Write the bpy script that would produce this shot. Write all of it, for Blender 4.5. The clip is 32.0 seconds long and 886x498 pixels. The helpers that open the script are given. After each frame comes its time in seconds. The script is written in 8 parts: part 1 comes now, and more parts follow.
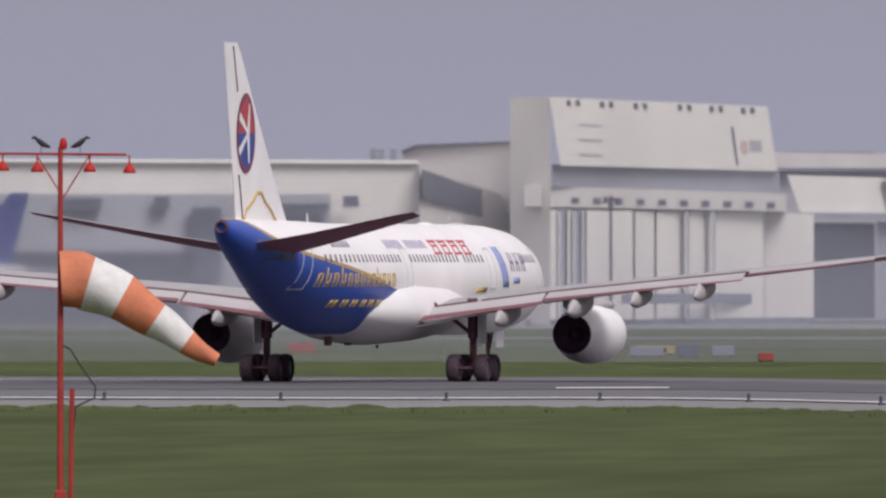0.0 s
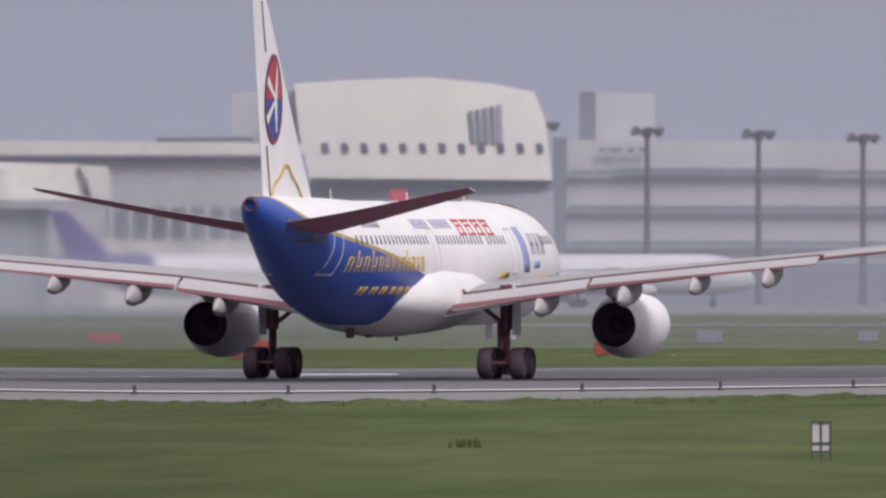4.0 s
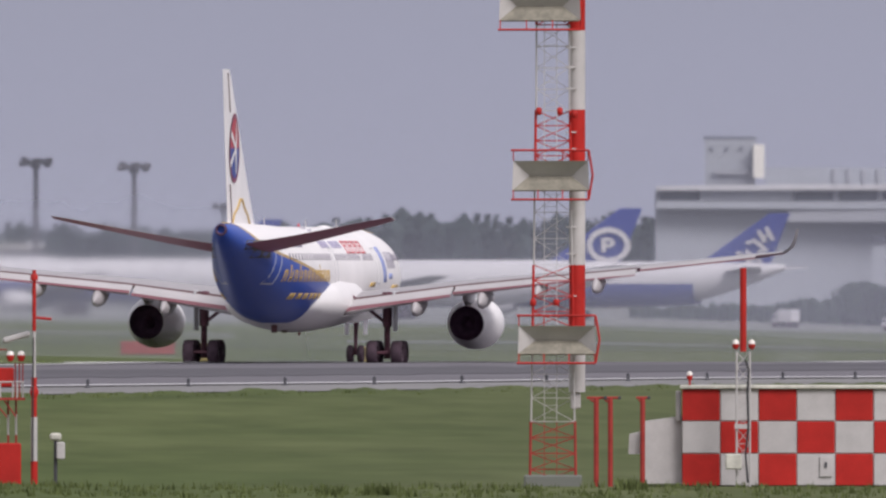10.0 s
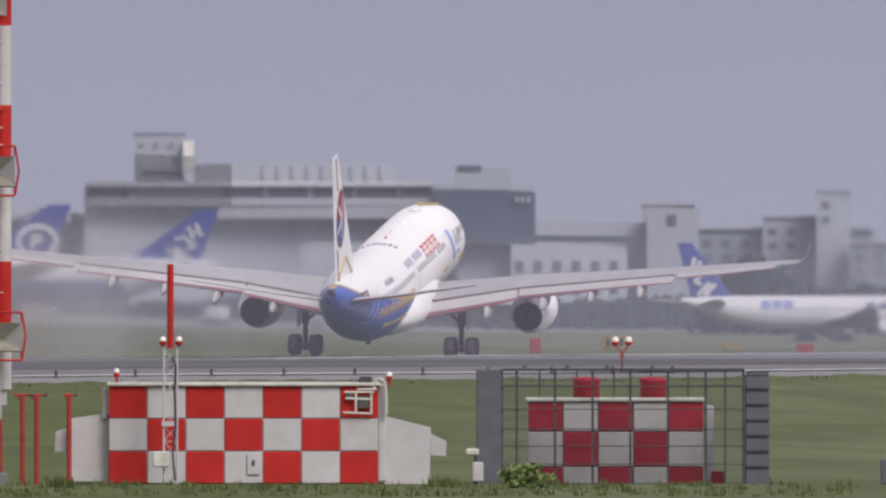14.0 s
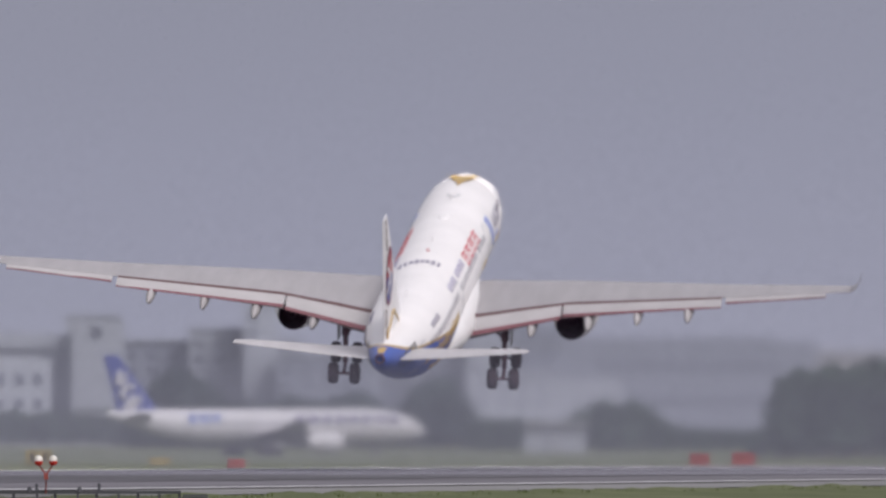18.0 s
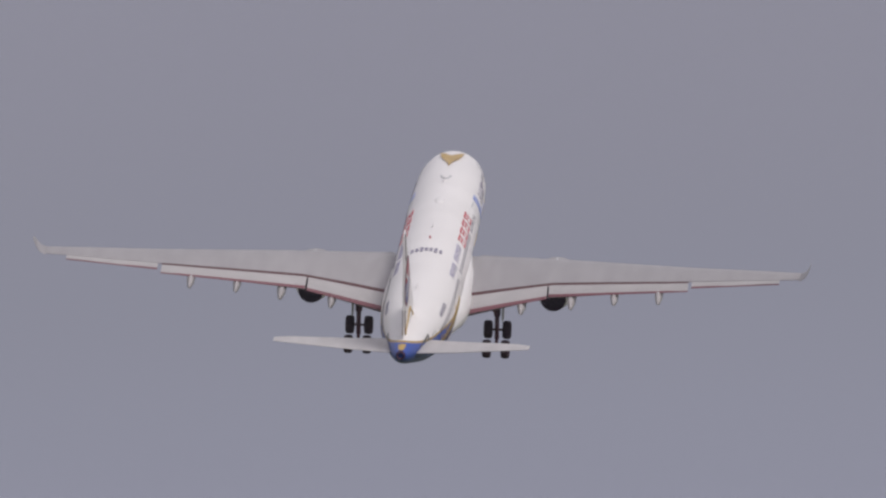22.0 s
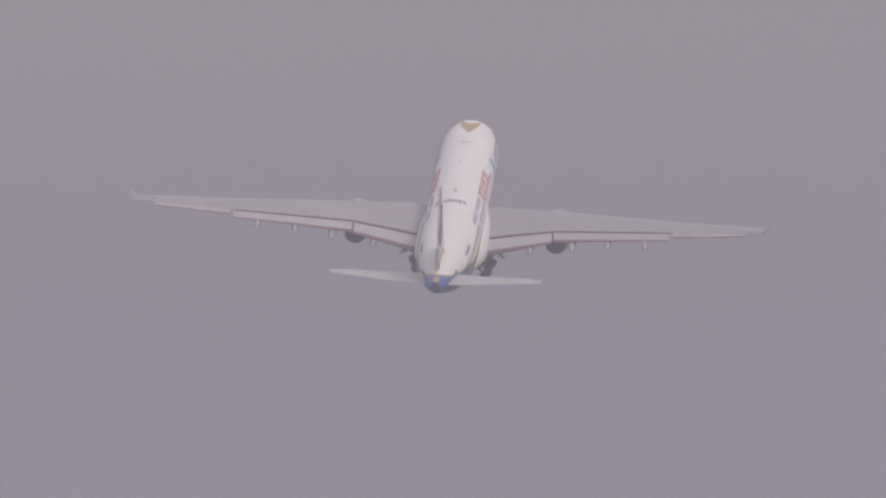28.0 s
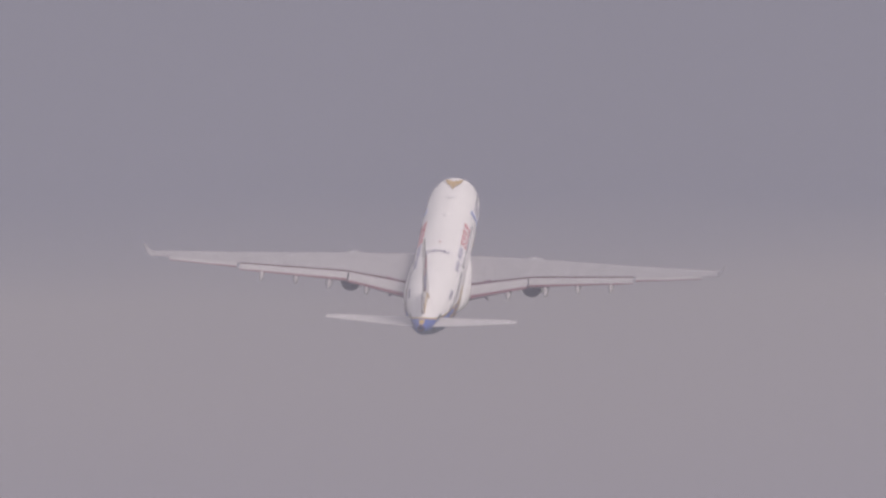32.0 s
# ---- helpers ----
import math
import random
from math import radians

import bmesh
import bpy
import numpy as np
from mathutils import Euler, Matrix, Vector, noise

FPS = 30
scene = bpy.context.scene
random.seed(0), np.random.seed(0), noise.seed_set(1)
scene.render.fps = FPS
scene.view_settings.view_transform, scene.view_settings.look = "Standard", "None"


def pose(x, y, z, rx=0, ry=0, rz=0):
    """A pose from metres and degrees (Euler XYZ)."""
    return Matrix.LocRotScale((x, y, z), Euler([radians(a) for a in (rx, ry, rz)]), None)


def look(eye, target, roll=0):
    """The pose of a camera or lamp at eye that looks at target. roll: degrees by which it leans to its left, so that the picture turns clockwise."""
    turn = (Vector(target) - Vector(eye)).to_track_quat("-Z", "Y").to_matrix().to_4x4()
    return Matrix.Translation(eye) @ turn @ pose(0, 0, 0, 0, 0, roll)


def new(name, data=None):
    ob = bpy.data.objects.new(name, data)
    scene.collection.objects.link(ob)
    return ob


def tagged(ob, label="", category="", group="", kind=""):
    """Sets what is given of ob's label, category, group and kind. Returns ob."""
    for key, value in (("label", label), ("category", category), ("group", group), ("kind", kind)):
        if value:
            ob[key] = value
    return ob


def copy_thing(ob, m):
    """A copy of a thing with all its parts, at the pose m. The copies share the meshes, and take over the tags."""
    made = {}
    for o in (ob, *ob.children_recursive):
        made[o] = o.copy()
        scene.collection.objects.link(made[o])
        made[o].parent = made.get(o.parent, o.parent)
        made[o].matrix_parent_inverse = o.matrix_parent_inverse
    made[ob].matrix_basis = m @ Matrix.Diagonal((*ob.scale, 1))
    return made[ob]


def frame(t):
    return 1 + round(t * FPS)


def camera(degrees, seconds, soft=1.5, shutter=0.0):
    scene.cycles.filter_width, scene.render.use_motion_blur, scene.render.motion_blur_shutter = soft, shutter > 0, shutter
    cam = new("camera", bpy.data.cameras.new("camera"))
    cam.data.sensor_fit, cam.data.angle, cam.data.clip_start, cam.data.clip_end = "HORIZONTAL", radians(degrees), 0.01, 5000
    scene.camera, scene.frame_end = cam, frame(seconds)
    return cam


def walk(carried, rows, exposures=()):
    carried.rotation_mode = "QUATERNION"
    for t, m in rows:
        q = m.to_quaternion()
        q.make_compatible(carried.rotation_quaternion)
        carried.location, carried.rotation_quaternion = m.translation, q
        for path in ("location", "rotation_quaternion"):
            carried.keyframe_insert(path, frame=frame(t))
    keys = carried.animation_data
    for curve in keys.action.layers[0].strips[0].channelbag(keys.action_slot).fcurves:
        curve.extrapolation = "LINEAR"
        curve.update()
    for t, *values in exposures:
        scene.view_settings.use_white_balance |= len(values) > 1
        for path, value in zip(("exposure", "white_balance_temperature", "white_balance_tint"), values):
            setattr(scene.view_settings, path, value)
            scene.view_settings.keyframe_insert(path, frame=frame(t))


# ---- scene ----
cam = camera(2.2, 32.0, soft=2.5)
# seconds, tilt and pan in degrees; the camera stands on a low rise beside the field
EYE = (0.0, 0.0, 4.8)
CAM_ROWS = [
    (0, 90.0968, 12.8500), (0.5, 90.1375, 12.6115), (1, 90.1052, 12.2943), (1.5, 90.0996, 12.0838), (2, 90.1684, 11.8523),
    (2.5, 90.0758, 11.5043), (4.5, 90.0682, 10.2695), (5, 90.0553, 9.8871), (5.5, 90.0553, 9.5131), (6, 90.0940, 9.3498),
    (6.5, 90.0982, 9.1327), (7, 90.1649, 8.8341), (7.5, 90.1370, 8.5655), (8, 90.2122, 8.4022), (8.5, 90.1499, 8.1722),
    (9, 90.1132, 7.8500), (9.5, 90.0874, 7.5534), (10, 90.0789, 7.2783), (10.5, 90.1262, 7.1387), (11, 90.1670, 7.0485),
    (11.5, 90.1368, 6.7670), (12, 90.1153, 6.6123), (12.5, 90.0810, 6.4146), (13, 90.0724, 6.1933), (13.5, 90.1111, 6.0729),
    (14, 90.0703, 5.8625), (14.5, 90.0101, 5.6389), (15, 90.0688, 5.3868), (15.5, 90.1473, 5.2941), (17.5, 90.2133, 4.5364),
    (18, 90.3508, 4.4340), (18.5, 90.3999, 4.1057), (19, 90.4027, 3.8095), (19.5, 90.4858, 3.7684), (20, 90.6300, 3.5850),
    (20.5, 90.7475, 3.4138), (21, 90.9140, 3.2945), (21.5, 91.0532, 3.1415), (22, 91.2492, 3.1784), (22.5, 91.3329, 3.1453),
    (23, 91.4439, 2.9649), (23.5, 91.6116, 2.8727), (24, 91.7995, 2.7584), (24.5, 91.9434, 2.6641), (26.5, 92.4106, 2.3263),
    (27, 92.4896, 2.3289), (27.5, 92.5692, 2.3619), (28, 92.6330, 2.3218), (28.5, 92.7466, 2.2307), (29, 92.8340, 2.1245),
    (29.5, 92.9639, 2.0856), (30, 93.1052, 2.0712), (30.5, 93.2280, 2.0318), (31, 93.3334, 2.0755), (31.5, 93.4023, 2.1292),
    (32, 93.4962, 2.1097),
]


def table(x, rows):
    """Linear reading from rows of (x, y)."""
    if x <= rows[0][0]:
        return rows[0][1]
    for (a, p), (b, q) in zip(rows, rows[1:]):
        if x <= b:
            return p + (q - p) * (x - a) / (b - a)
    return rows[-1][1]


def stand(t):
    """Where the camera is: it moves forward between 13.9 and 16 s in place of a zoom."""
    k = table(t, ((13.5, 0), (14, 3.5), (14.5, 21.0), (15, 39.0), (15.5, 54.0), (16.2, 57.6)))
    return -k * math.sin(radians(5.4)), k * math.cos(radians(5.4)), EYE[2]


walk(cam, [(t, pose(*stand(t), tilt, 0, pan)) for t, tilt, pan in CAM_ROWS], exposures=[(0, 0.06, 6480, 12), (1, 0.0, 6480, 12), (2, -0.15, 6480, 12), (2.5, -0.08, 6450, 12), (4.5, 0.17, 6400, 11.7), (6, 0.25, 6400, 11.7), (9, 0.20, 6400, 11.6), (14, 0.18, 6400, 11.5), (15.5, 0.0, 6330, 11), (18, -0.03, 6360, 10.4), (20, -0.10, 6460, 10.3), (22, -0.15, 6500, 9.6), (24, -0.12, 6540, 11.7), (27, -0.09, 6750, 13), (30, -0.05, 6820, 13.6), (32, -0.03, 6850, 14)])

# ---- light ----
SUN_DIR = Vector((0.48, -0.54, 0.70)).normalized()
sun = new("sun", bpy.data.lights.new("sun", "SUN"))
sun.data.energy, sun.data.angle, sun.data.color = 2.45, radians(28), (1.0, 0.965, 0.93)
sun.matrix_world = look((0, 0, 300), Vector((0, 0, 300)) - SUN_DIR * 10)


def make_world():
    w = bpy.data.worlds.new("sky")
    scene.world = w
    w.use_nodes = True
    nt = w.node_tree
    bg = nt.nodes["Background"]
    sky = nt.nodes.new("ShaderNodeTexSky")
    sky.sky_type, sky.sun_disc = "NISHITA", False
    sky.sun_elevation = math.asin(SUN_DIR.z)
    sky.sun_rotation = math.atan2(SUN_DIR.x, SUN_DIR.y)
    sky.dust_density, sky.air_density = 4.0, 1.0
    tint = nt.nodes.new("ShaderNodeMixRGB")
    tint.blend_type = "MULTIPLY"
    tint.inputs[0].default_value = 1.0
    tint.inputs[2].default_value = (0.1, 0.1, 0.1, 1)
    # a closed cloud deck: shades by height above the horizon, with a darker bank above 3.6 degrees
    co = nt.nodes.new("ShaderNodeTexCoord")
    mp = nt.nodes.new("ShaderNodeMapping")
    mp.inputs["Scale"].default_value = (14, 14, 60)
    no = nt.nodes.new("ShaderNodeTexNoise")
    no.inputs["Scale"].default_value = 1.0
    no.inputs["Detail"].default_value = 3.0
    sep = nt.nodes.new("ShaderNodeSeparateXYZ")
    wave = nt.nodes.new("ShaderNodeMath")
    wave.operation = "MULTIPLY_ADD"
    wave.inputs[1].default_value = 0.010
    low = nt.nodes.new("ShaderNodeMapRange")
    low.inputs["From Min"].default_value, low.inputs["From Max"].default_value = 0.005, 0.105
    ramp = nt.nodes.new("ShaderNodeValToRGB")
    stops = [(0.0, (0.336, 0.338, 0.428)), (0.10, (0.314, 0.317, 0.400)), (0.2, (0.292, 0.294, 0.364)), (0.33, (0.283, 0.278, 0.338)), (0.46, (0.287, 0.268, 0.316)), (0.56, (0.322, 0.294, 0.318)), (0.60, (0.320, 0.294, 0.316)), (0.64, (0.220, 0.215, 0.272)), (0.75, (0.212, 0.208, 0.266)), (1.0, (0.60, 0.585, 0.63))]
    ramp.color_ramp.elements.remove(ramp.color_ramp.elements[1])
    for i, (at_, c) in enumerate(stops):
        el = ramp.color_ramp.elements[0] if i == 0 else ramp.color_ramp.elements.new(at_)
        el.position, el.color = at_, (*c, 1)
    mix = nt.nodes.new("ShaderNodeMixRGB")
    mix.inputs[0].default_value = 0.94
    L = nt.links.new
    L(co.outputs["Generated"], mp.inputs["Vector"])
    L(co.outputs["Generated"], sep.inputs[0])
    L(mp.outputs["Vector"], no.inputs["Vector"])
    L(no.outputs[0], wave.inputs[0])
    L(sep.outputs[2], wave.inputs[2])
    L(wave.outputs[0], low.inputs["Value"])
    L(low.outputs[0], ramp.inputs[0])
    L(sky.outputs[0], tint.inputs[1])
    L(tint.outputs[0], mix.inputs[1])
    L(ramp.outputs[0], mix.inputs[2])
    L(mix.outputs[0], bg.inputs[0])
    bg.inputs[1].default_value = 1.0


make_world()


# ---- materials ----
def material(name, color, rough=0.6, metal=0.0, vary=0.12, scale=2.0, bump=0.0, fine=30.0, stretch=(1, 1, 1), rand=0.0, hue2=None):
    m = bpy.data.materials.new(name)
    m.use_nodes = True
    nt = m.node_tree
    L = nt.links.new
    b = nt.nodes["Principled BSDF"]
    b.inputs["Roughness"].default_value = rough
    b.inputs["Metallic"].default_value = metal
    co = nt.nodes.new("ShaderNodeTexCoord")
    mp = nt.nodes.new("ShaderNodeMapping")
    mp.inputs["Scale"].default_value = stretch
    L(co.outputs["Object"], mp.inputs["Vector"])
    big = nt.nodes.new("ShaderNodeTexNoise")
    big.inputs["Scale"].default_value, big.inputs["Detail"].default_value = scale, 5.0
    small = nt.nodes.new("ShaderNodeTexNoise")
    small.inputs["Scale"].default_value, small.inputs["Detail"].default_value = fine, 2.0
    L(mp.outputs["Vector"], big.inputs["Vector"])
    L(mp.outputs["Vector"], small.inputs["Vector"])
    add = nt.nodes.new("ShaderNodeMath")
    add.operation = "MULTIPLY_ADD"
    add.inputs[1].default_value, add.inputs[2].default_value = 0.35, 0.0
    L(small.outputs[0], add.inputs[0])
    L(big.outputs[0], add.inputs[2])
    ramp = nt.nodes.new("ShaderNodeValToRGB")
    c = Vector(color)
    lo = c * (1 - vary)
    hi = Vector(hue2) if hue2 else c * (1 + vary * 0.6)
    e = ramp.color_ramp.elements
    e[0].position, e[0].color = 0.48, (*lo, 1)
    e[1].position, e[1].color = 0.88, (*[min(v, 1) for v in hi], 1)
    L(add.outputs[0], ramp.inputs[0])
    out = ramp.outputs[0]
    if rand:
        info = nt.nodes.new("ShaderNodeObjectInfo")
        hsv = nt.nodes.new("ShaderNodeHueSaturation")
        mr = nt.nodes.new("ShaderNodeMapRange")
        mr.inputs["To Min"].default_value, mr.inputs["To Max"].default_value = 1 - rand, 1 + rand
        L(info.outputs["Random"], mr.inputs["Value"])
        L(mr.outputs[0], hsv.inputs["Value"])
        L(out, hsv.inputs["Color"])
        out = hsv.outputs[0]
    L(out, b.inputs["Base Color"])
    if bump:
        bp = nt.nodes.new("ShaderNodeBump")
        bp.inputs["Strength"].default_value, bp.inputs["Distance"].default_value = bump, 0.05
        L(add.outputs[0], bp.inputs["Height"])
        L(bp.outputs[0], b.inputs["Normal"])
    return m


M = {
    "white": material("aircraft_white", (0.82, 0.79, 0.795), 0.35, vary=0.06, scale=0.4, fine=6),
    "grey": material("aircraft_grey", (0.52, 0.52, 0.54), 0.4, vary=0.10, scale=0.5, fine=6),
    "wing_top": material("wing_grey", (0.345, 0.325, 0.34), 0.45, vary=0.10, scale=0.4, fine=5, stretch=(3, 0.5, 1)),
    "tail_top": material("tailplane_grey", (0.50, 0.475, 0.487), 0.45, vary=0.10, scale=0.4, fine=5, stretch=(3, 0.5, 1)),
    # Shade under the wings and tailplanes, painted in as dark maroon.
    "under": material("underside_shade_maroon", (0.35, 0.105, 0.15), 0.5, vary=0.12, scale=0.5, fine=5),
    # Shading along flap and aileron trailing edges, put in as maroon colour.
    "edge": material("painted_edge_shade", (0.19, 0.072, 0.09), 0.6, vary=0.12, scale=0.5, fine=5),
    "flapw": material("flap_grey", (0.425, 0.40, 0.41), 0.45, vary=0.08, scale=0.5, fine=5),
    "bare": material("bare_metal", (0.10, 0.095, 0.085), 0.5, 0.3, vary=0.3, scale=1),
    "mauve": material("lilac_lettering", (0.42, 0.39, 0.54), 0.5),
    "cargo": material("pale_blue_grey_panels", (0.318, 0.33, 0.375), 0.75, vary=0.08, scale=0.05, fine=0.6, stretch=(1, 1, 0.3)),
    # Near-black colour for the shade inside bays; also dark trim and glass.
    "shade": material("bay_shade_and_dark_trim", (0.045, 0.05, 0.07), 0.7, vary=0.2, scale=0.1),
    "gap": material("dark_shroud_gap", (0.10, 0.045, 0.05), 0.8),
    "blue": material("royal_blue_paint", (0.022, 0.055, 0.30), 0.32, vary=0.10, scale=0.4, fine=5),
    "lblue": material("sky_blue_paint", (0.30, 0.35, 0.66), 0.4),
    "red": material("red_paint", (0.45, 0.04, 0.06), 0.4),
    "maroon": material("maroon_paint", (0.20, 0.035, 0.085), 0.4),
    "ink": material("dark_grey_lettering", (0.26, 0.235, 0.32), 0.5),
    "shrub": material("shrub_leaves", (0.17, 0.225, 0.085), 0.9, vary=0.25, scale=1.5, fine=9, hue2=(0.22, 0.28, 0.11)),
    "rubber": material("rubbered_asphalt", (0.078, 0.073, 0.086), 0.9, vary=0.25, scale=0.02, fine=0.5),
    "crimson": material("dulled_crimson", (0.33, 0.020, 0.038), 0.6, vary=0.15, scale=2, fine=14, rand=0.08),
    "soft_red": material("faded_red_lettering", (0.58, 0.09, 0.11), 0.5),
    "gold": material("gold_paint", (0.50, 0.33, 0.10), 0.4),
    "navy": material("violet_grey_lettering", (0.32, 0.28, 0.41), 0.5),
    "window": material("cabin_window", (0.24, 0.215, 0.27), 0.25, vary=0.2),
    "tyre": material("tyre_rubber", (0.058, 0.034, 0.05), 0.85, vary=0.3, scale=4, bump=0.2),
    "gear": material("gear_metal", (0.15, 0.062, 0.085), 0.55, 0.3, vary=0.25, scale=5),
    "rim": material("wheel_rim", (0.35, 0.34, 0.36), 0.4, 0.6),
    "nozzle": material("sooty_nozzle", (0.085, 0.042, 0.08), 0.7, 0.2, vary=0.3, scale=3),
    "rwy": material("runway_asphalt", (0.122, 0.113, 0.130), 0.9, vary=0.22, scale=0.02, fine=0.5, bump=0.1),
    "shoulder": material("weathered_shoulder", (0.185, 0.178, 0.180), 0.9, vary=0.2, scale=0.05, fine=0.7),
    "line": material("runway_line_paint", (0.62, 0.60, 0.62), 0.7, vary=0.25, scale=0.3),
    "grass": material("mown_grass", (0.076, 0.096, 0.037), 0.95, vary=0.08, scale=0.05, fine=1.5, bump=0.3, stretch=(1, 0.4, 1), hue2=(0.088, 0.109, 0.044)),
    "blade": material("long_grass", (0.090, 0.112, 0.042), 0.9, vary=0.3, scale=0.5, hue2=(0.13, 0.155, 0.062)),
    "taxi": material("taxiway_concrete", (0.150, 0.155, 0.140), 0.9, vary=0.25, scale=0.012, fine=0.2),
    "wall": material("hangar_cladding", (0.63, 0.595, 0.575), 0.7, vary=0.08, scale=0.05, fine=0.6, stretch=(1, 1, 0.3)),
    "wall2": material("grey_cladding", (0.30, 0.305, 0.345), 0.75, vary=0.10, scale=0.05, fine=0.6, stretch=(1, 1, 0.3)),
    "slab": material("office_slab_panels", (0.43, 0.42, 0.45), 0.75, vary=0.08, scale=0.05, fine=0.6),
    "tan": material("stained_reflector", (0.24, 0.22, 0.18), 0.7, vary=0.3, scale=3, fine=12),
    "fair": material("fairing_grey", (0.42, 0.39, 0.40), 0.45, vary=0.1, scale=1, fine=5),
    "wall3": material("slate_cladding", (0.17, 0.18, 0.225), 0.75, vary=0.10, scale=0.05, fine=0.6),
    "pale": material("pale_panels", (0.78, 0.74, 0.70), 0.6, vary=0.07, scale=0.05, fine=0.6, stretch=(1, 1, 0.2)),
    "darkwin": material("dark_opening", (0.085, 0.09, 0.125), 0.4, vary=0.15, scale=0.1),
    "glass": material("blue_grey_glazing", (0.05, 0.065, 0.10), 0.2, vary=0.15, scale=0.2),
    "mast": material("galvanised_mast", (0.085, 0.08, 0.095), 0.6, 0.3, vary=0.2, scale=1),
    "leaf": material("dull_foliage", (0.030, 0.042, 0.044), 0.95, vary=0.3, scale=0.12, fine=1.2, hue2=(0.046, 0.060, 0.058)),
    "leaf2": material("green_foliage", (0.028, 0.043, 0.033), 0.95, vary=0.35, scale=0.12, fine=1.2, hue2=(0.045, 0.066, 0.046)),
    "bark": material("bark", (0.12, 0.09, 0.07), 0.9, vary=0.3, scale=2),
    "mred": material("signal_red", (0.42, 0.022, 0.018), 0.55, vary=0.15, scale=2, fine=14, rand=0.08),
    "mwhite": material("weathered_white", (0.475, 0.447, 0.447), 0.6, vary=0.10, scale=2, fine=14, rand=0.05),
    "dirty": material("stained_white", (0.55, 0.53, 0.47), 0.65, vary=0.25, scale=2, fine=8),
    "orange": material("orange_steel", (0.33, 0.042, 0.036), 0.6, vary=0.2, scale=2, fine=12),
    "cloth_o": material("orange_nylon", (0.58, 0.19, 0.10), 0.8, vary=0.18, scale=2, fine=9, bump=0.5),
    "cloth_w": material("white_nylon", (0.66, 0.64, 0.64), 0.8, vary=0.15, scale=2, fine=9, bump=0.5),
    "steel": material("grey_mesh_steel", (0.078, 0.078, 0.088), 0.6, 0.3, vary=0.2, scale=2),
    "board": material("grey_board", (0.115, 0.115, 0.135), 0.7, vary=0.12, scale=2),
    "cable": material("black_cable", (0.03, 0.03, 0.035), 0.7),
    "lampglass": material("frosted_lamp_glass", (0.75, 0.70, 0.66), 0.2),
    "yellow": material("yellow_board", (0.27, 0.215, 0.095), 0.6, vary=0.2),
    "obox": material("red_orange_board", (0.28, 0.068, 0.058), 0.6, vary=0.2),
    "sred": material("faded_red_sign", (0.62, 0.46, 0.44), 0.6),
    "crow": material("black_feathers", (0.03, 0.025, 0.035), 0.8),
    "tail_red": material("scarlet_tail", (0.50, 0.05, 0.07), 0.4),
    "tail_blue": material("deep_blue_tail", (0.04, 0.056, 0.26), 0.4),
    "tail_purple": material("purple_tail", (0.085, 0.065, 0.20), 0.4),
    # White greyed in its base colour to stand for distant haze.
    "haze_white": material("hazed_white_paint", (0.55, 0.53, 0.56), 0.5, vary=0.06, scale=0.2),
}


for key in ("grass", "blade", "leaf", "leaf2", "shrub"):
    M[key].node_tree.nodes["Principled BSDF"].inputs["Specular IOR Level"].default_value = 0.05
for key in ("mred", "crimson", "orange", "obox", "steel", "board"):
    M[key].node_tree.nodes["Principled BSDF"].inputs["Specular IOR Level"].default_value = 0.2


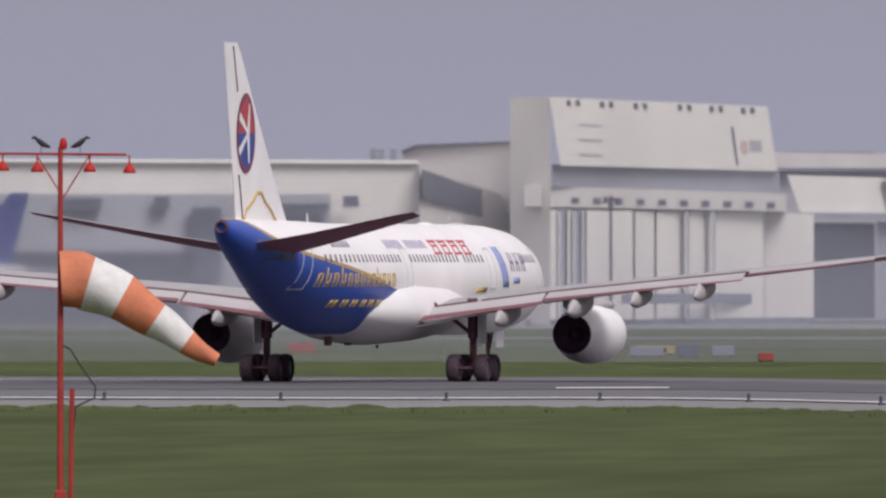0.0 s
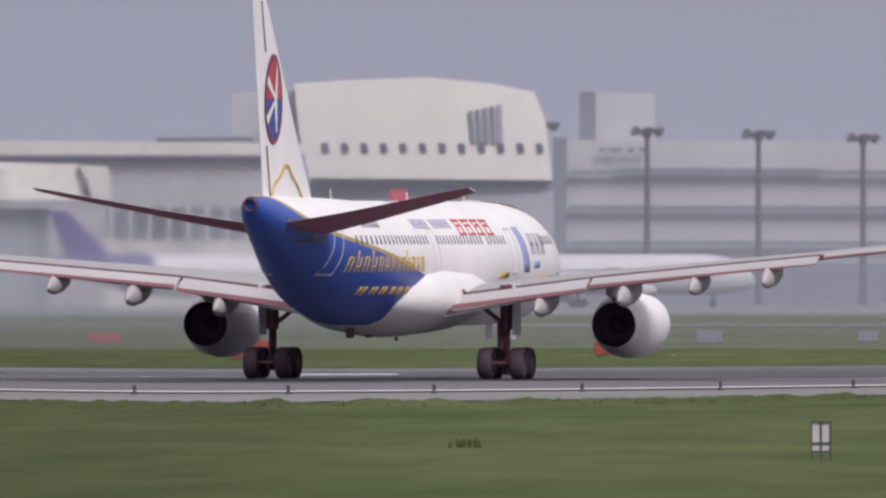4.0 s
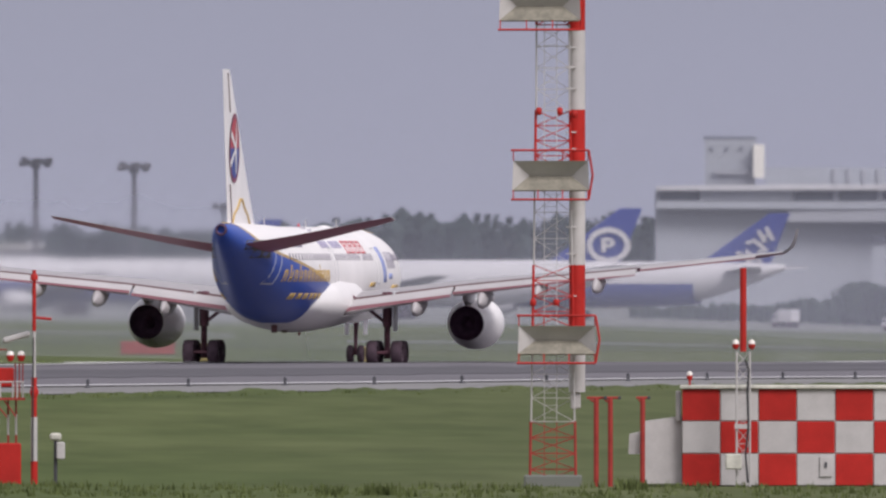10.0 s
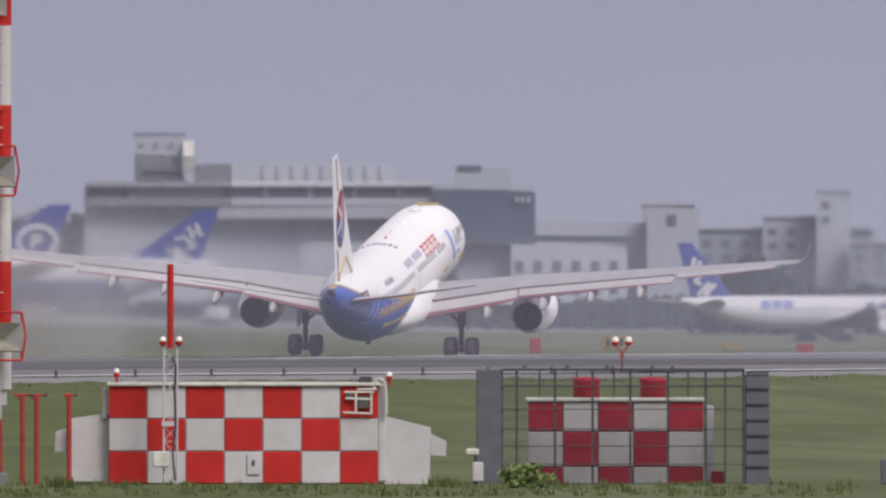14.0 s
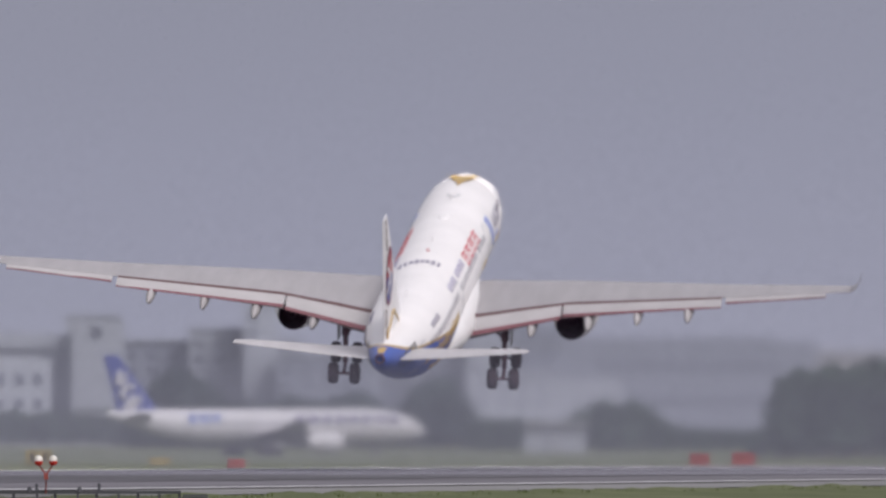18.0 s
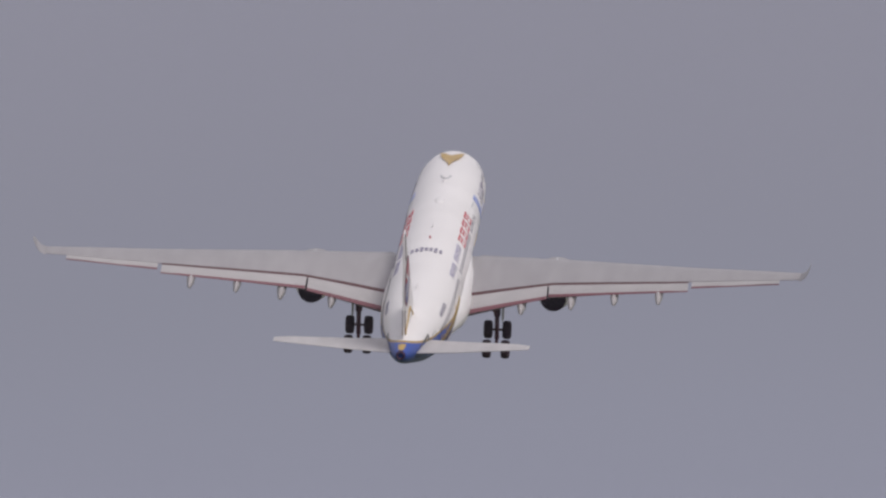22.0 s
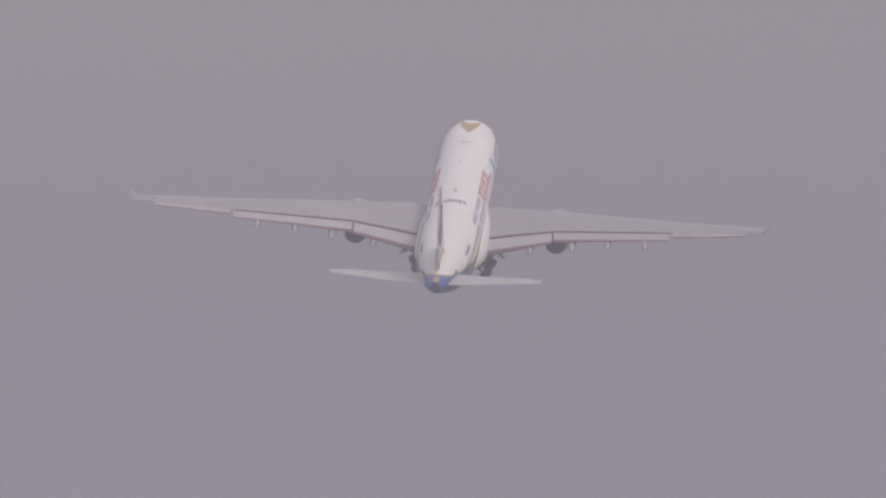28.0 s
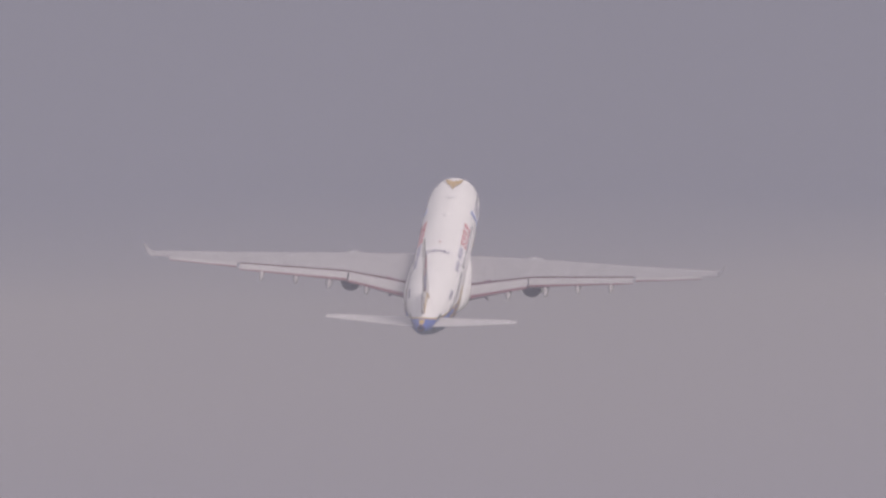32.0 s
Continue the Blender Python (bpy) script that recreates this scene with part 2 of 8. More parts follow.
def grass_by_bearing():
    """Grass tone by bearing, fitted to the camera's view: darker along the first stretch."""
    m = M["grass"]
    nt = m.node_tree
    L = nt.links.new
    b = nt.nodes["Principled BSDF"]
    mown = b.inputs["Base Color"].links[0].from_socket
    co = next(n for n in nt.nodes if n.type == "TEX_COORD")
    sep, div, edge, mix, wide, patch = (nt.nodes.new("ShaderNode" + k) for k in ("SeparateXYZ", "Math", "MapRange", "MixRGB", "TexNoise", "MixRGB"))
    div.operation = "DIVIDE"
    L(co.outputs["Object"], sep.inputs[0])
    L(sep.outputs[0], div.inputs[0])
    L(sep.outputs[1], div.inputs[1])
    edge.interpolation_type = "SMOOTHSTEP"
    edge.inputs["From Min"].default_value, edge.inputs["From Max"].default_value = -0.200, -0.185
    L(div.outputs[0], edge.inputs["Value"])
    mix.inputs[1].default_value = (0.062, 0.078, 0.030, 1)
    L(edge.outputs[0], mix.inputs[0])
    L(mown, mix.inputs[2])
    # wide uneven patches of drier and fresher growth
    mp, turn = nt.nodes.new("ShaderNodeMapping"), nt.nodes.new("ShaderNodeMapping")
    turn.inputs["Rotation"].default_value = (0, 0, radians(-8.5))
    mp.inputs["Scale"].default_value = (0.05, 0.009, 1)
    L(co.outputs["Object"], turn.inputs["Vector"])
    L(turn.outputs["Vector"], mp.inputs["Vector"])
    L(mp.outputs["Vector"], wide.inputs["Vector"])
    wide.inputs["Scale"].default_value, wide.inputs["Detail"].default_value = 1.0, 6.0
    ramp = nt.nodes.new("ShaderNodeValToRGB")
    e = ramp.color_ramp.elements
    e[0].position, e[0].color = 0.36, (0.86, 0.90, 0.84, 1)
    e[1].position, e[1].color = 0.66, (1.16, 1.11, 1.15, 1)
    L(wide.outputs[0], ramp.inputs[0])
    patch.blend_type = "MULTIPLY"
    patch.inputs[0].default_value = 1.0
    far, deep = nt.nodes.new("ShaderNodeMapRange"), nt.nodes.new("ShaderNodeMixRGB")
    far.interpolation_type = "SMOOTHSTEP"
    far.inputs["From Min"].default_value, far.inputs["From Max"].default_value = -0.1445, -0.1195
    L(div.outputs[0], far.inputs["Value"])
    L(far.outputs[0], deep.inputs[0])
    L(mix.outputs[0], deep.inputs[1])
    # another green tone, set by bearing, round the instrument huts
    deep.inputs[2].default_value = (0.084, 0.100, 0.045, 1)
    # a lighter, greyer tone, set by bearing, towards the runway's far end
    tone_edge, pale = nt.nodes.new("ShaderNodeMapRange"), nt.nodes.new("ShaderNodeMixRGB")
    tone_edge.interpolation_type = "SMOOTHSTEP"
    tone_edge.inputs["From Min"].default_value, tone_edge.inputs["From Max"].default_value = -0.112, -0.094
    L(div.outputs[0], tone_edge.inputs["Value"])
    L(tone_edge.outputs[0], pale.inputs[0])
    L(deep.outputs[0], pale.inputs[1])
    pale.inputs[2].default_value = (0.108, 0.120, 0.066, 1)
    L(pale.outputs[0], patch.inputs[1])
    L(ramp.outputs[0], patch.inputs[2])
    # smaller clumps of coarser and finer blades
    mp2, fine, ramp2, clump = (nt.nodes.new("ShaderNode" + k) for k in ("Mapping", "TexNoise", "ValToRGB", "MixRGB"))
    mp2.inputs["Scale"].default_value = (0.30, 0.035, 1)
    L(turn.outputs["Vector"], mp2.inputs["Vector"])
    L(mp2.outputs["Vector"], fine.inputs["Vector"])
    fine.inputs["Scale"].default_value, fine.inputs["Detail"].default_value = 1.0, 6.0
    e = ramp2.color_ramp.elements
    e[0].position, e[0].color = 0.35, (0.84, 0.86, 0.82, 1)
    e[1].position, e[1].color = 0.68, (1.16, 1.14, 1.14, 1)
    L(fine.outputs[0], ramp2.inputs[0])
    clump.blend_type = "MULTIPLY"
    clump.inputs[0].default_value = 1.0
    L(patch.outputs[0], clump.inputs[1])
    L(ramp2.outputs[0], clump.inputs[2])
    L(clump.outputs[0], b.inputs["Base Color"])


grass_by_bearing()


def island_tint(m, amount):
    """Each blade or clump a little lighter or darker than the next."""
    nt = m.node_tree
    b = nt.nodes["Principled BSDF"]
    src = b.inputs["Base Color"].links[0].from_socket
    geo, hsv, mr = (nt.nodes.new("ShaderNode" + k) for k in ("NewGeometry", "HueSaturation", "MapRange"))
    mr.inputs["To Min"].default_value, mr.inputs["To Max"].default_value = 1 - amount, 1 + amount
    nt.links.new(geo.outputs["Random Per Island"], mr.inputs["Value"])
    nt.links.new(mr.outputs[0], hsv.inputs["Value"])
    nt.links.new(src, hsv.inputs["Color"])
    nt.links.new(hsv.outputs[0], b.inputs["Base Color"])


island_tint(M["blade"], 0.25)
island_tint(M["leaf"], 0.2)
island_tint(M["leaf2"], 0.3)
island_tint(M["shrub"], 0.3)


# ---- mesh helpers ----
class Mesh:
    """Collects rigid pieces of geometry for one mesh."""

    def __init__(self):
        self.v, self.f, self.smooth = [], [], []

    def add(self, verts, faces, m=None, smooth=False):
        n = len(self.v)
        self.v += [tuple(m @ Vector(p)) if m else tuple(p) for p in verts]
        self.f += [tuple(n + i for i in q) for q in faces]
        self.smooth += [smooth] * len(faces)
        return self

    def box(self, c, s, m=None, ch=0.0):
        """A box of size s about c; ch chamfers its upright and level edges."""
        hx, hy, hz = s[0] / 2, s[1] / 2, s[2] / 2
        if ch <= 0:
            vs = [(c[0] + a * hx, c[1] + b * hy, c[2] + d * hz) for a in (-1, 1) for b in (-1, 1) for d in (-1, 1)]
            return self.add(vs, [(0, 1, 3, 2), (4, 6, 7, 5), (0, 4, 5, 1), (2, 3, 7, 6), (0, 2, 6, 4), (1, 5, 7, 3)], m)
        k = min(ch, hx * 0.9, hy * 0.9, hz * 0.9)
        ring = [(-hx + k, -hy), (hx - k, -hy), (hx, -hy + k), (hx, hy - k), (hx - k, hy), (-hx + k, hy), (-hx, hy - k), (-hx, -hy + k)]
        vs = []
        for z, q in ((-hz, k), (-hz + k, 0), (hz - k, 0), (hz, k)):
            vs += [(c[0] + x * (1 - q / hx), c[1] + y * (1 - q / hy), c[2] + z) for x, y in ring]
        fs = [tuple(range(7, -1, -1)), tuple(range(24, 32))]
        for r in range(3):
            fs += [(r * 8 + i, r * 8 + (i + 1) % 8, r * 8 + 8 + (i + 1) % 8, r * 8 + 8 + i) for i in range(8)]
        return self.add(vs, fs, m)

    def tube(self, a, b, r0, r1=None, n=8, m=None, cap=True):
        a, b = Vector(a), Vector(b)
        r1 = r0 if r1 is None else r1
        z = (b - a).normalized()
        x = z.orthogonal().normalized()
        y = z.cross(x)
        vs = []
        for p, r in ((a, r0), (b, r1)):
            vs += [p + (x * math.cos(2 * math.pi * i / n) + y * math.sin(2 * math.pi * i / n)) * r for i in range(n)]
        fs = [(i, (i + 1) % n, n + (i + 1) % n, n + i) for i in range(n)]
        self.add(vs, fs, m, n > 6)
        if cap:
            self.add(vs, [tuple(range(n - 1, -1, -1)), tuple(range(n, 2 * n))], m)
        return self

    def rings(self, loops, m=None, closed=True, cap=True, smooth=True):
        """Skins a row of equal loops."""
        n = len(loops[0])
        vs = [p for l in loops for p in l]
        fs = []
        for r in range(len(loops) - 1):
            for i in range(n if closed else n - 1):
                fs.append((r * n + i, r * n + (i + 1) % n, (r + 1) * n + (i + 1) % n, (r + 1) * n + i))
        self.add(vs, fs, m, smooth)
        if cap:
            self.add(vs, [tuple(range(n - 1, -1, -1)), tuple(range((len(loops) - 1) * n, len(loops) * n))], m)
        return self

    def lathe(self, profile, n=24, m=None, cap=False):
        """profile: (height along y, radius)."""
        return self.rings([[(r * math.cos(2 * math.pi * i / n), y, r * math.sin(2 * math.pi * i / n)) for i in range(n)] for y, r in profile], m, cap=cap)

    def blob(self, c, r, m=None, seed=0, squash=(1, 1, 1)):
        """An uneven clump."""
        rnd = random.Random(seed)
        vs = [Vector(p) * (0.75 + 0.5 * rnd.random()) for p in ICO_V]
        return self.add([(c[0] + p.x * r * squash[0], c[1] + p.y * r * squash[1], c[2] + p.z * r * squash[2]) for p in vs], ICO_F, m)

    def data(self, name, mat):
        me = bpy.data.meshes.new(name)
        me.from_pydata(self.v, [], self.f)
        me.polygons.foreach_set("use_smooth", self.smooth)
        me.materials.append(mat)
        me.update()
        bm = bmesh.new()
        bm.from_mesh(me)
        bmesh.ops.recalc_face_normals(bm, faces=bm.faces)
        bm.to_mesh(me)
        bm.free()
        return me


_b = bmesh.new()
bmesh.ops.create_icosphere(_b, subdivisions=1, radius=1)
ICO_V = [v.co.copy() for v in _b.verts]
ICO_F = [tuple(v.index for v in q.verts) for q in _b.faces]
_b.free()


def part(name, mesh, mat, parent, label="", m=None):
    """Links a mesh as one part of a thing."""
    ob = new(name, mesh.data(name, M[mat] if isinstance(mat, str) else mat))
    ob.parent = parent
    if m is not None:
        ob.matrix_basis = m
    if label:
        ob["label"] = label
    return ob


def share(ob, parent, m):
    """Another part on the same mesh."""
    o = new(ob.name.split(".")[0], ob.data)
    o.parent, o.matrix_basis = parent, m
    return o


def thing(name, label, category, m=None, group="", kind=""):
    ob = tagged(new(name), label, category, group, kind)
    if m is not None:
        ob.matrix_basis = m
    return ob


def solid(name, mesh, mat, label, category, m=None, group="", kind=""):
    ob = new(name, mesh.data(name, M[mat]))
    if m is not None:
        ob.matrix_basis = m
    return tagged(ob, label, category, group, kind)


# ---- the plan: pan angle u to the right of the first view (40830 to the radian), distance d, height z ----
RAD = 40830.0


def bearing(u):
    return radians(12.85) - u / RAD


def spot(u, d, z=0.0):
    b = bearing(u)
    return Vector((-d * math.sin(b), d * math.cos(b), z))


def lift(v, d):
    """The height of what stands v below the eye's level line, in the same measure, at distance d."""
    return EYE[2] - v * d / RAD


def at(u, v, d):
    return spot(u, d, lift(v, d))


def facing(u, d, z=0.0, turn=0.0):
    """A pose at that place whose local y points away from the viewer."""
    p = spot(u, d, z)
    return pose(*p, 0, 0, math.degrees(bearing(u)) + turn)


def ease(x, a, b):
    k = min(max((x - a) / (b - a), 0), 1)
    return k * k * (3 - 2 * k)


NEAR_LINE = [(-900, 985), (0, 975), (400, 985), (711, 950), (1000, 915), (1500, 925), (1839, 938), (2494, 980), (3053, 1015), (3971, 1071), (4335, 1105), (4744, 1126), (5400, 1150), (6500, 1250), (8500, 1450)]


def near_line(u):
    return sum(table(u + k, NEAR_LINE) for k in (-200, -100, 0, 100, 200)) / 5


def ground_z(u, d):
    """Ground heights fitted to the camera's view: a low hollow before the runway, and a fall beyond its far end."""
    k = near_line(u)
    hollow = -0.5 * (1 - ease(d, k - 260, k - 90)) * ease(u, 1900, 3600)
    crest = -0.62 * ease(d, 1330, 1500) * ease(u, 3000, 4000)
    fall = -2.6 * ease(d, 1600, 2500) * ease(u, 4000, 5300)
    return hollow + crest + fall


# ---- ground and runway ----
def make_ground():
    us = [-128000 + 4000 * i for i in range(31)] + [-3600, -3000, -2400, -2000] + [-1600 + 100 * i for i in range(107)] + [9400, 10500, 12000]
    us += [14000 + 4000 * i for i in range(29)]
    us = [u for u in us if u < -128000 + 2 * math.pi * RAD - 500]
    ds = [2, 60, 200, 330] + [400 + 40 * i for i in range(36)] + [1900 + 150 * i for i in range(21)] + [6000, 9000, 20000, 40000]
    mesh = Mesh()
    n = len(us)
    vs = [spot(u, d, ground_z(u, d) if -4000 < u < 13000 and d < 6000 else (0 if d < 5000 else -1.0)) for d in ds for u in us]
    fs = [(r * n + i, r * n + (i + 1) % n, (r + 1) * n + (i + 1) % n, (r + 1) * n + i) for r in range(len(ds) - 1) for i in range(n)]
    mesh.add(vs, fs + [tuple(range(n))], None, True)
    solid("ground", mesh, "grass", "wide mown grass field of the airport", "ground", kind="structure")


def strip(name, mat, near, far, u0, u1, z, label, category, step=50, rows=8):
    """A paved strip between two distances that depend on the pan angle."""
    mesh = Mesh()
    k = max(2, int((u1 - u0) / step) + 1)
    us = [u0 + (u1 - u0) * i / (k - 1) for i in range(k)]
    loops = []
    for j in range(rows + 1):
        loops.append([])
        for u in us:
            a, b = near(u), far(u)
            d = a + (b - a) * j / rows
            loops[-1].append(spot(u, d, ground_z(u, d) + z))
    mesh.rings(loops, closed=False, cap=False, smooth=False)
    return solid(name, mesh, mat, label, category, kind="structure")


def wob(u, k, s):
    return noise.noise(Vector((u / s, k, 0)))


def verge():
    """Uneven clumps of longer grass that hide the edge of the paving."""
    us = [-2200 + 5 * i for i in range(1800)]
    loops = [[], [], []]
    for u in us:
        d = near_line(u) - 60 - 12 * wob(u, 3, 60)
        h = 0.02 + 0.16 * max(0.0, 0.35 + wob(u, 21, 90) + 0.5 * wob(u, 22, 26)) + 0.05 * abs(wob(u, 23, 9))
        for loop, back, z in zip(loops, (-22, 0, 5), (-0.02, h, -0.04)):
            loop.append(spot(u, d + back, ground_z(u, d + back) + z))
    mesh = Mesh().rings(loops, closed=False, cap=False, smooth=False)
    solid("grass_verge", mesh, "grass", "ragged uneven grass edge beside the runway shoulder", "grass", kind="stuff")


make_ground()
verge()
strip("runway_shoulder", "shoulder", lambda u: near_line(u) - 62 - 10 * wob(u, 3, 60), lambda u: near_line(u) - 1, -2200, 9000, 0.06, "pale weathered runway shoulder beside the grass", "runway", rows=4)
strip("runway", "rwy", lambda u: near_line(u) - 1, lambda u: near_line(u) + table(u, [(0, 245), (2500, 225), (4000, 320), (5000, 430), (6500, 470)]), -2200, 9000, 0.08, "long grey asphalt runway with tyre marks", "runway", rows=10)
strip("runway_rubber_band", "rubber", lambda u: near_line(u) + 92 + 14 * wob(u, 12, 70), lambda u: near_line(u) + 190 + 20 * wob(u, 13, 90), -2200, 9000, 0.10, "dark rubbered wheel track along the runway", "runway", rows=3)
strip("runway_edge_line", "line", near_line, lambda u: near_line(u) + 9 + 3 * wob(u, 9, 35), -2200, 9000, 0.12, "worn white painted runway edge line", "marking", step=25, rows=1)
for i, (a, b, d) in enumerate([(200, 400, 1110), (1330, 1530, 1085), (2450, 2660, 1090), (2850, 3040, 1210), (3300, 3480, 1290)]):
    strip("touchdown_marking", "line", lambda u, d=d: d + (u - 2000) * 0.02, lambda u, d=d: d + 12 + (u - 2000) * 0.02, a, b, 0.13, "faded white touchdown marking on the runway", "marking", step=40, rows=1)
strip("far_edge_line", "line", lambda u: near_line(u) + table(u, [(2500, 215), (4000, 310), (5000, 420), (6500, 455)]), lambda u: near_line(u) + table(u, [(2500, 225), (4000, 322), (5000, 432), (6500, 470)]), 2900, 6900, 0.12, "white far edge line of the runway", "marking", step=50, rows=1)
strip("taxiway", "taxi", lambda u: 2120 + 30 * wob(u, 1, 900), lambda u: 2230 + 20 * wob(u, 6, 700), -1500, 3600, 0.05, "pale concrete parallel taxiway", "taxiway")
strip("apron", "taxi", lambda u: table(u, [(-1500, 2680), (1200, 2680), (2000, 2780), (4500, 2900), (5200, 3300)]), lambda u: 4950, -1600, 7500, 0.05, "wide concrete apron before the hangars", "apron", rows=12)
strip("far_taxiway", "taxi", lambda u: 1990 + 20 * wob(u, 2, 500), lambda u: 2045, 3800, 8000, 0.05, "grey taxiway beyond the runway", "taxiway")

LIGHT_U = [-599, -287, 6, 278, 541, 775, 1063, 1335, 1593, 1855, 2100, 2335, 2557, 2769, 2969, 3160, 3342, 3520, 3691, 3849, 4004, 4154, 4298, 4438, 4572, 4700, 4825, 4945, 5060, 5172, 5280, 5385]


def edge_lights():
    base = thing("runway_edge_light", "small dark runway edge light on the shoulder", "runway light", group="runway edge lights")
    part("body", Mesh().lathe([(0, 0.01), (0.0, 0.14), (0.08, 0.12), (0.1, 0.07), (0.22, 0.07)], 8, pose(0, 0, 0, 90, 0, 0)), "steel", base)
    part("lens", Mesh().lathe([(0.22, 0.07), (0.3, 0.08), (0.36, 0.05), (0.38, 0.01)], 8, pose(0, 0, 0, 90, 0, 0)), "steel", base)
    first = True
    for u in LIGHT_U:
        d = near_line(u) - 8
        m = facing(u, d, ground_z(u, d) + 0.06)
        if first:
            base.matrix_basis, first = m, False
        else:
            copy_thing(base, m)


edge_lights()


# ---- the departing airliner: x right, y forward, z up, from the ground between its main wheels ----
FUS = [(33.0, 0.06, 4.5), (32.7, 0.5, 4.52), (32.0, 0.95, 4.6), (31.0, 1.42, 4.72), (29.5, 1.95, 4.86), (27.6, 2.38, 5.0), (25.4, 2.65, 5.07), (22.5, 2.78, 5.12), (20, 2.82, 5.13), (14, 2.82, 5.13), (8, 2.82, 5.13), (2, 2.82, 5.13), (-4, 2.82, 5.13), (-9, 2.82, 5.13), (-12, 2.78, 5.22), (-15, 2.6, 5.45), (-18, 2.27, 5.8), (-21, 1.86, 6.23), (-24, 1.44, 6.66), (-26.5, 1.1, 7.02), (-28.5, 0.8, 7.33), (-29.8, 0.55, 7.55), (-30.35, 0.36, 7.72)]


def fus(y):
    """Radius and middle height of the hull at y."""
    for (a, r0, z0), (b, r1, z1) in zip(FUS, FUS[1:]):
        if b <= y <= a:
            k = (a - y) / (a - b)
            return r0 + (r1 - r0) * k, z0 + (z1 - z0) * k
    return FUS[-1][1:]


def hull_loop(y, r, z, n=40):
    return [(r * math.cos(2 * math.pi * i / n), y, z + r * math.sin(2 * math.pi * i / n)) for i in range(n)]


def hull_patch(y0, y1, z0, z1, side, out=0.02, slant=0.0):
    """A thin curved plate that lies on the hull's side between two stations and two heights."""
    mesh = Mesh()
    ny, nz = max(1, int(abs(y1 - y0) / 1.5)), max(2, int(abs(z1 - z0) / 0.4))
    loops = []
    for j in range(nz + 1):
        z = z0 + (z1 - z0) * j / nz
        row = []
        for i in range(ny + 1):
            y = y0 + (y1 - y0) * i / ny + slant * (z - z0)
            r, c = fus(y)
            q = max(-0.98, min(0.98, (z - c) / r))
            row.append((side * ((r + out) * math.sqrt(1 - q * q)), y, c + (r + out) * q))
        loops.append(row)
    mesh.rings(loops, closed=False, cap=False)
    inner = [[(p[0] * 0.985, p[1], p[2]) for p in row] for row in loops]
    n = len(mesh.v)
    mesh.rings(inner, closed=False, cap=False)
    w = ny + 1
    rim = [i for i in range(w)] + [r * w + ny for r in range(1, nz + 1)] + [nz * w + i for i in range(ny - 1, -1, -1)] + [r * w for r in range(nz - 1, 0, -1)]
    mesh.f += [(rim[i], rim[(i + 1) % len(rim)], n + rim[(i + 1) % len(rim)], n + rim[i]) for i in range(len(rim))]
    mesh.smooth += [False] * len(rim)
    return mesh


def livery():
    """White hull whose tail is royal blue below a slanting gold-edged line."""
    m = material("hull_livery", (0.83, 0.795, 0.80), 0.33, vary=0.06, scale=0.3, fine=5)
    nt = m.node_tree
    L = nt.links.new
    b = nt.nodes["Principled BSDF"]
    white = b.inputs["Base Color"].links[0].from_socket
    co = next(n for n in nt.nodes if n.type == "TEX_COORD")
    sep = nt.nodes.new("ShaderNodeSeparateXYZ")
    L(co.outputs["Object"], sep.inputs[0])

    def math_node(op, a, c, third=None):
        n = nt.nodes.new("ShaderNodeMath")
        n.operation = op
        for i, v in enumerate((a, c, third)):
            if v is None:
                continue
            if isinstance(v, (int, float)):
                n.inputs[i].default_value = v
            else:
                L(v, n.inputs[i])
        return n.outputs[0]

    y, z = sep.outputs[1], sep.outputs[2]
    back = math_node("ADD", y, 20.0)
    rise = math_node("MINIMUM", back, 0.0)
    line = math_node("MULTIPLY_ADD", math_node("MULTIPLY", rise, rise), 0.013, math_node("MULTIPLY_ADD", back, -0.115, 6.3))
    under = math_node("SUBTRACT", line, z)
    front = math_node("MULTIPLY_ADD", z, 1.5, -12.5)
    aft = math_node("SUBTRACT", front, y)
    keel = math_node("SUBTRACT", z, 2.42)
    inside = math_node("MINIMUM", math_node("MINIMUM", under, aft), keel)
    blue = math_node("GREATER_THAN", inside, 0.0)
    gold = math_node("LESS_THAN", math_node("ABSOLUTE", math_node("ADD", under, 0.06), 0.0), 0.09)
    gold = math_node("MULTIPLY", gold, math_node("LESS_THAN", y, -8.0))
    m1 = nt.nodes.new("ShaderNodeMixRGB")
    L(blue, m1.inputs[0])
    L(white, m1.inputs[1])
    m1.inputs[2].default_value = (0.032, 0.08, 0.37, 1)
    m2 = nt.nodes.new("ShaderNodeMixRGB")
    L(gold, m2.inputs[0])
    L(m1.outputs[0], m2.inputs[1])
    m2.inputs[2].default_value = (0.42, 0.28, 0.10, 1)
    L(m2.outputs[0], b.inputs["Base Color"])
    b.inputs["Specular IOR Level"].default_value = 0.22
    return m


def foil(le, te, thick, x, z, n=7, droop=0.0):
    """A wing section as a closed loop at span station x."""
    up, lo = [], []
    for i in range(n + 1):
        s = i / n
        c = 0.5 * (1 - math.cos(math.pi * s))
        y = le + (te - le) * c
        t = thick * (2.6 * math.sqrt(c) * (1 - c) ** 0.9 * 0.62 + 0.03 * (1 - c))
        up.append((x, y, z + t * 0.6 - droop * c))
        lo.append((x, y, z - t * 0.4 - droop * c))
    return up + lo[::-1][1:-1]


# span station, leading edge, trailing edge, thickness, height
WING = [(2.3, 10.9, -2.6, 1.55, 3.55), (6.0, 8.4, -2.2, 1.2, 4.05), (9.4, 6.3, -1.95, 0.95, 4.5), (14.0, 3.5, -3.35, 0.72, 4.95), (20.5, -0.5, -5.3, 0.52, 5.55), (26.0, -3.75, -6.95, 0.38, 6.1), (29.2, -5.7, -7.95, 0.26, 6.42)]


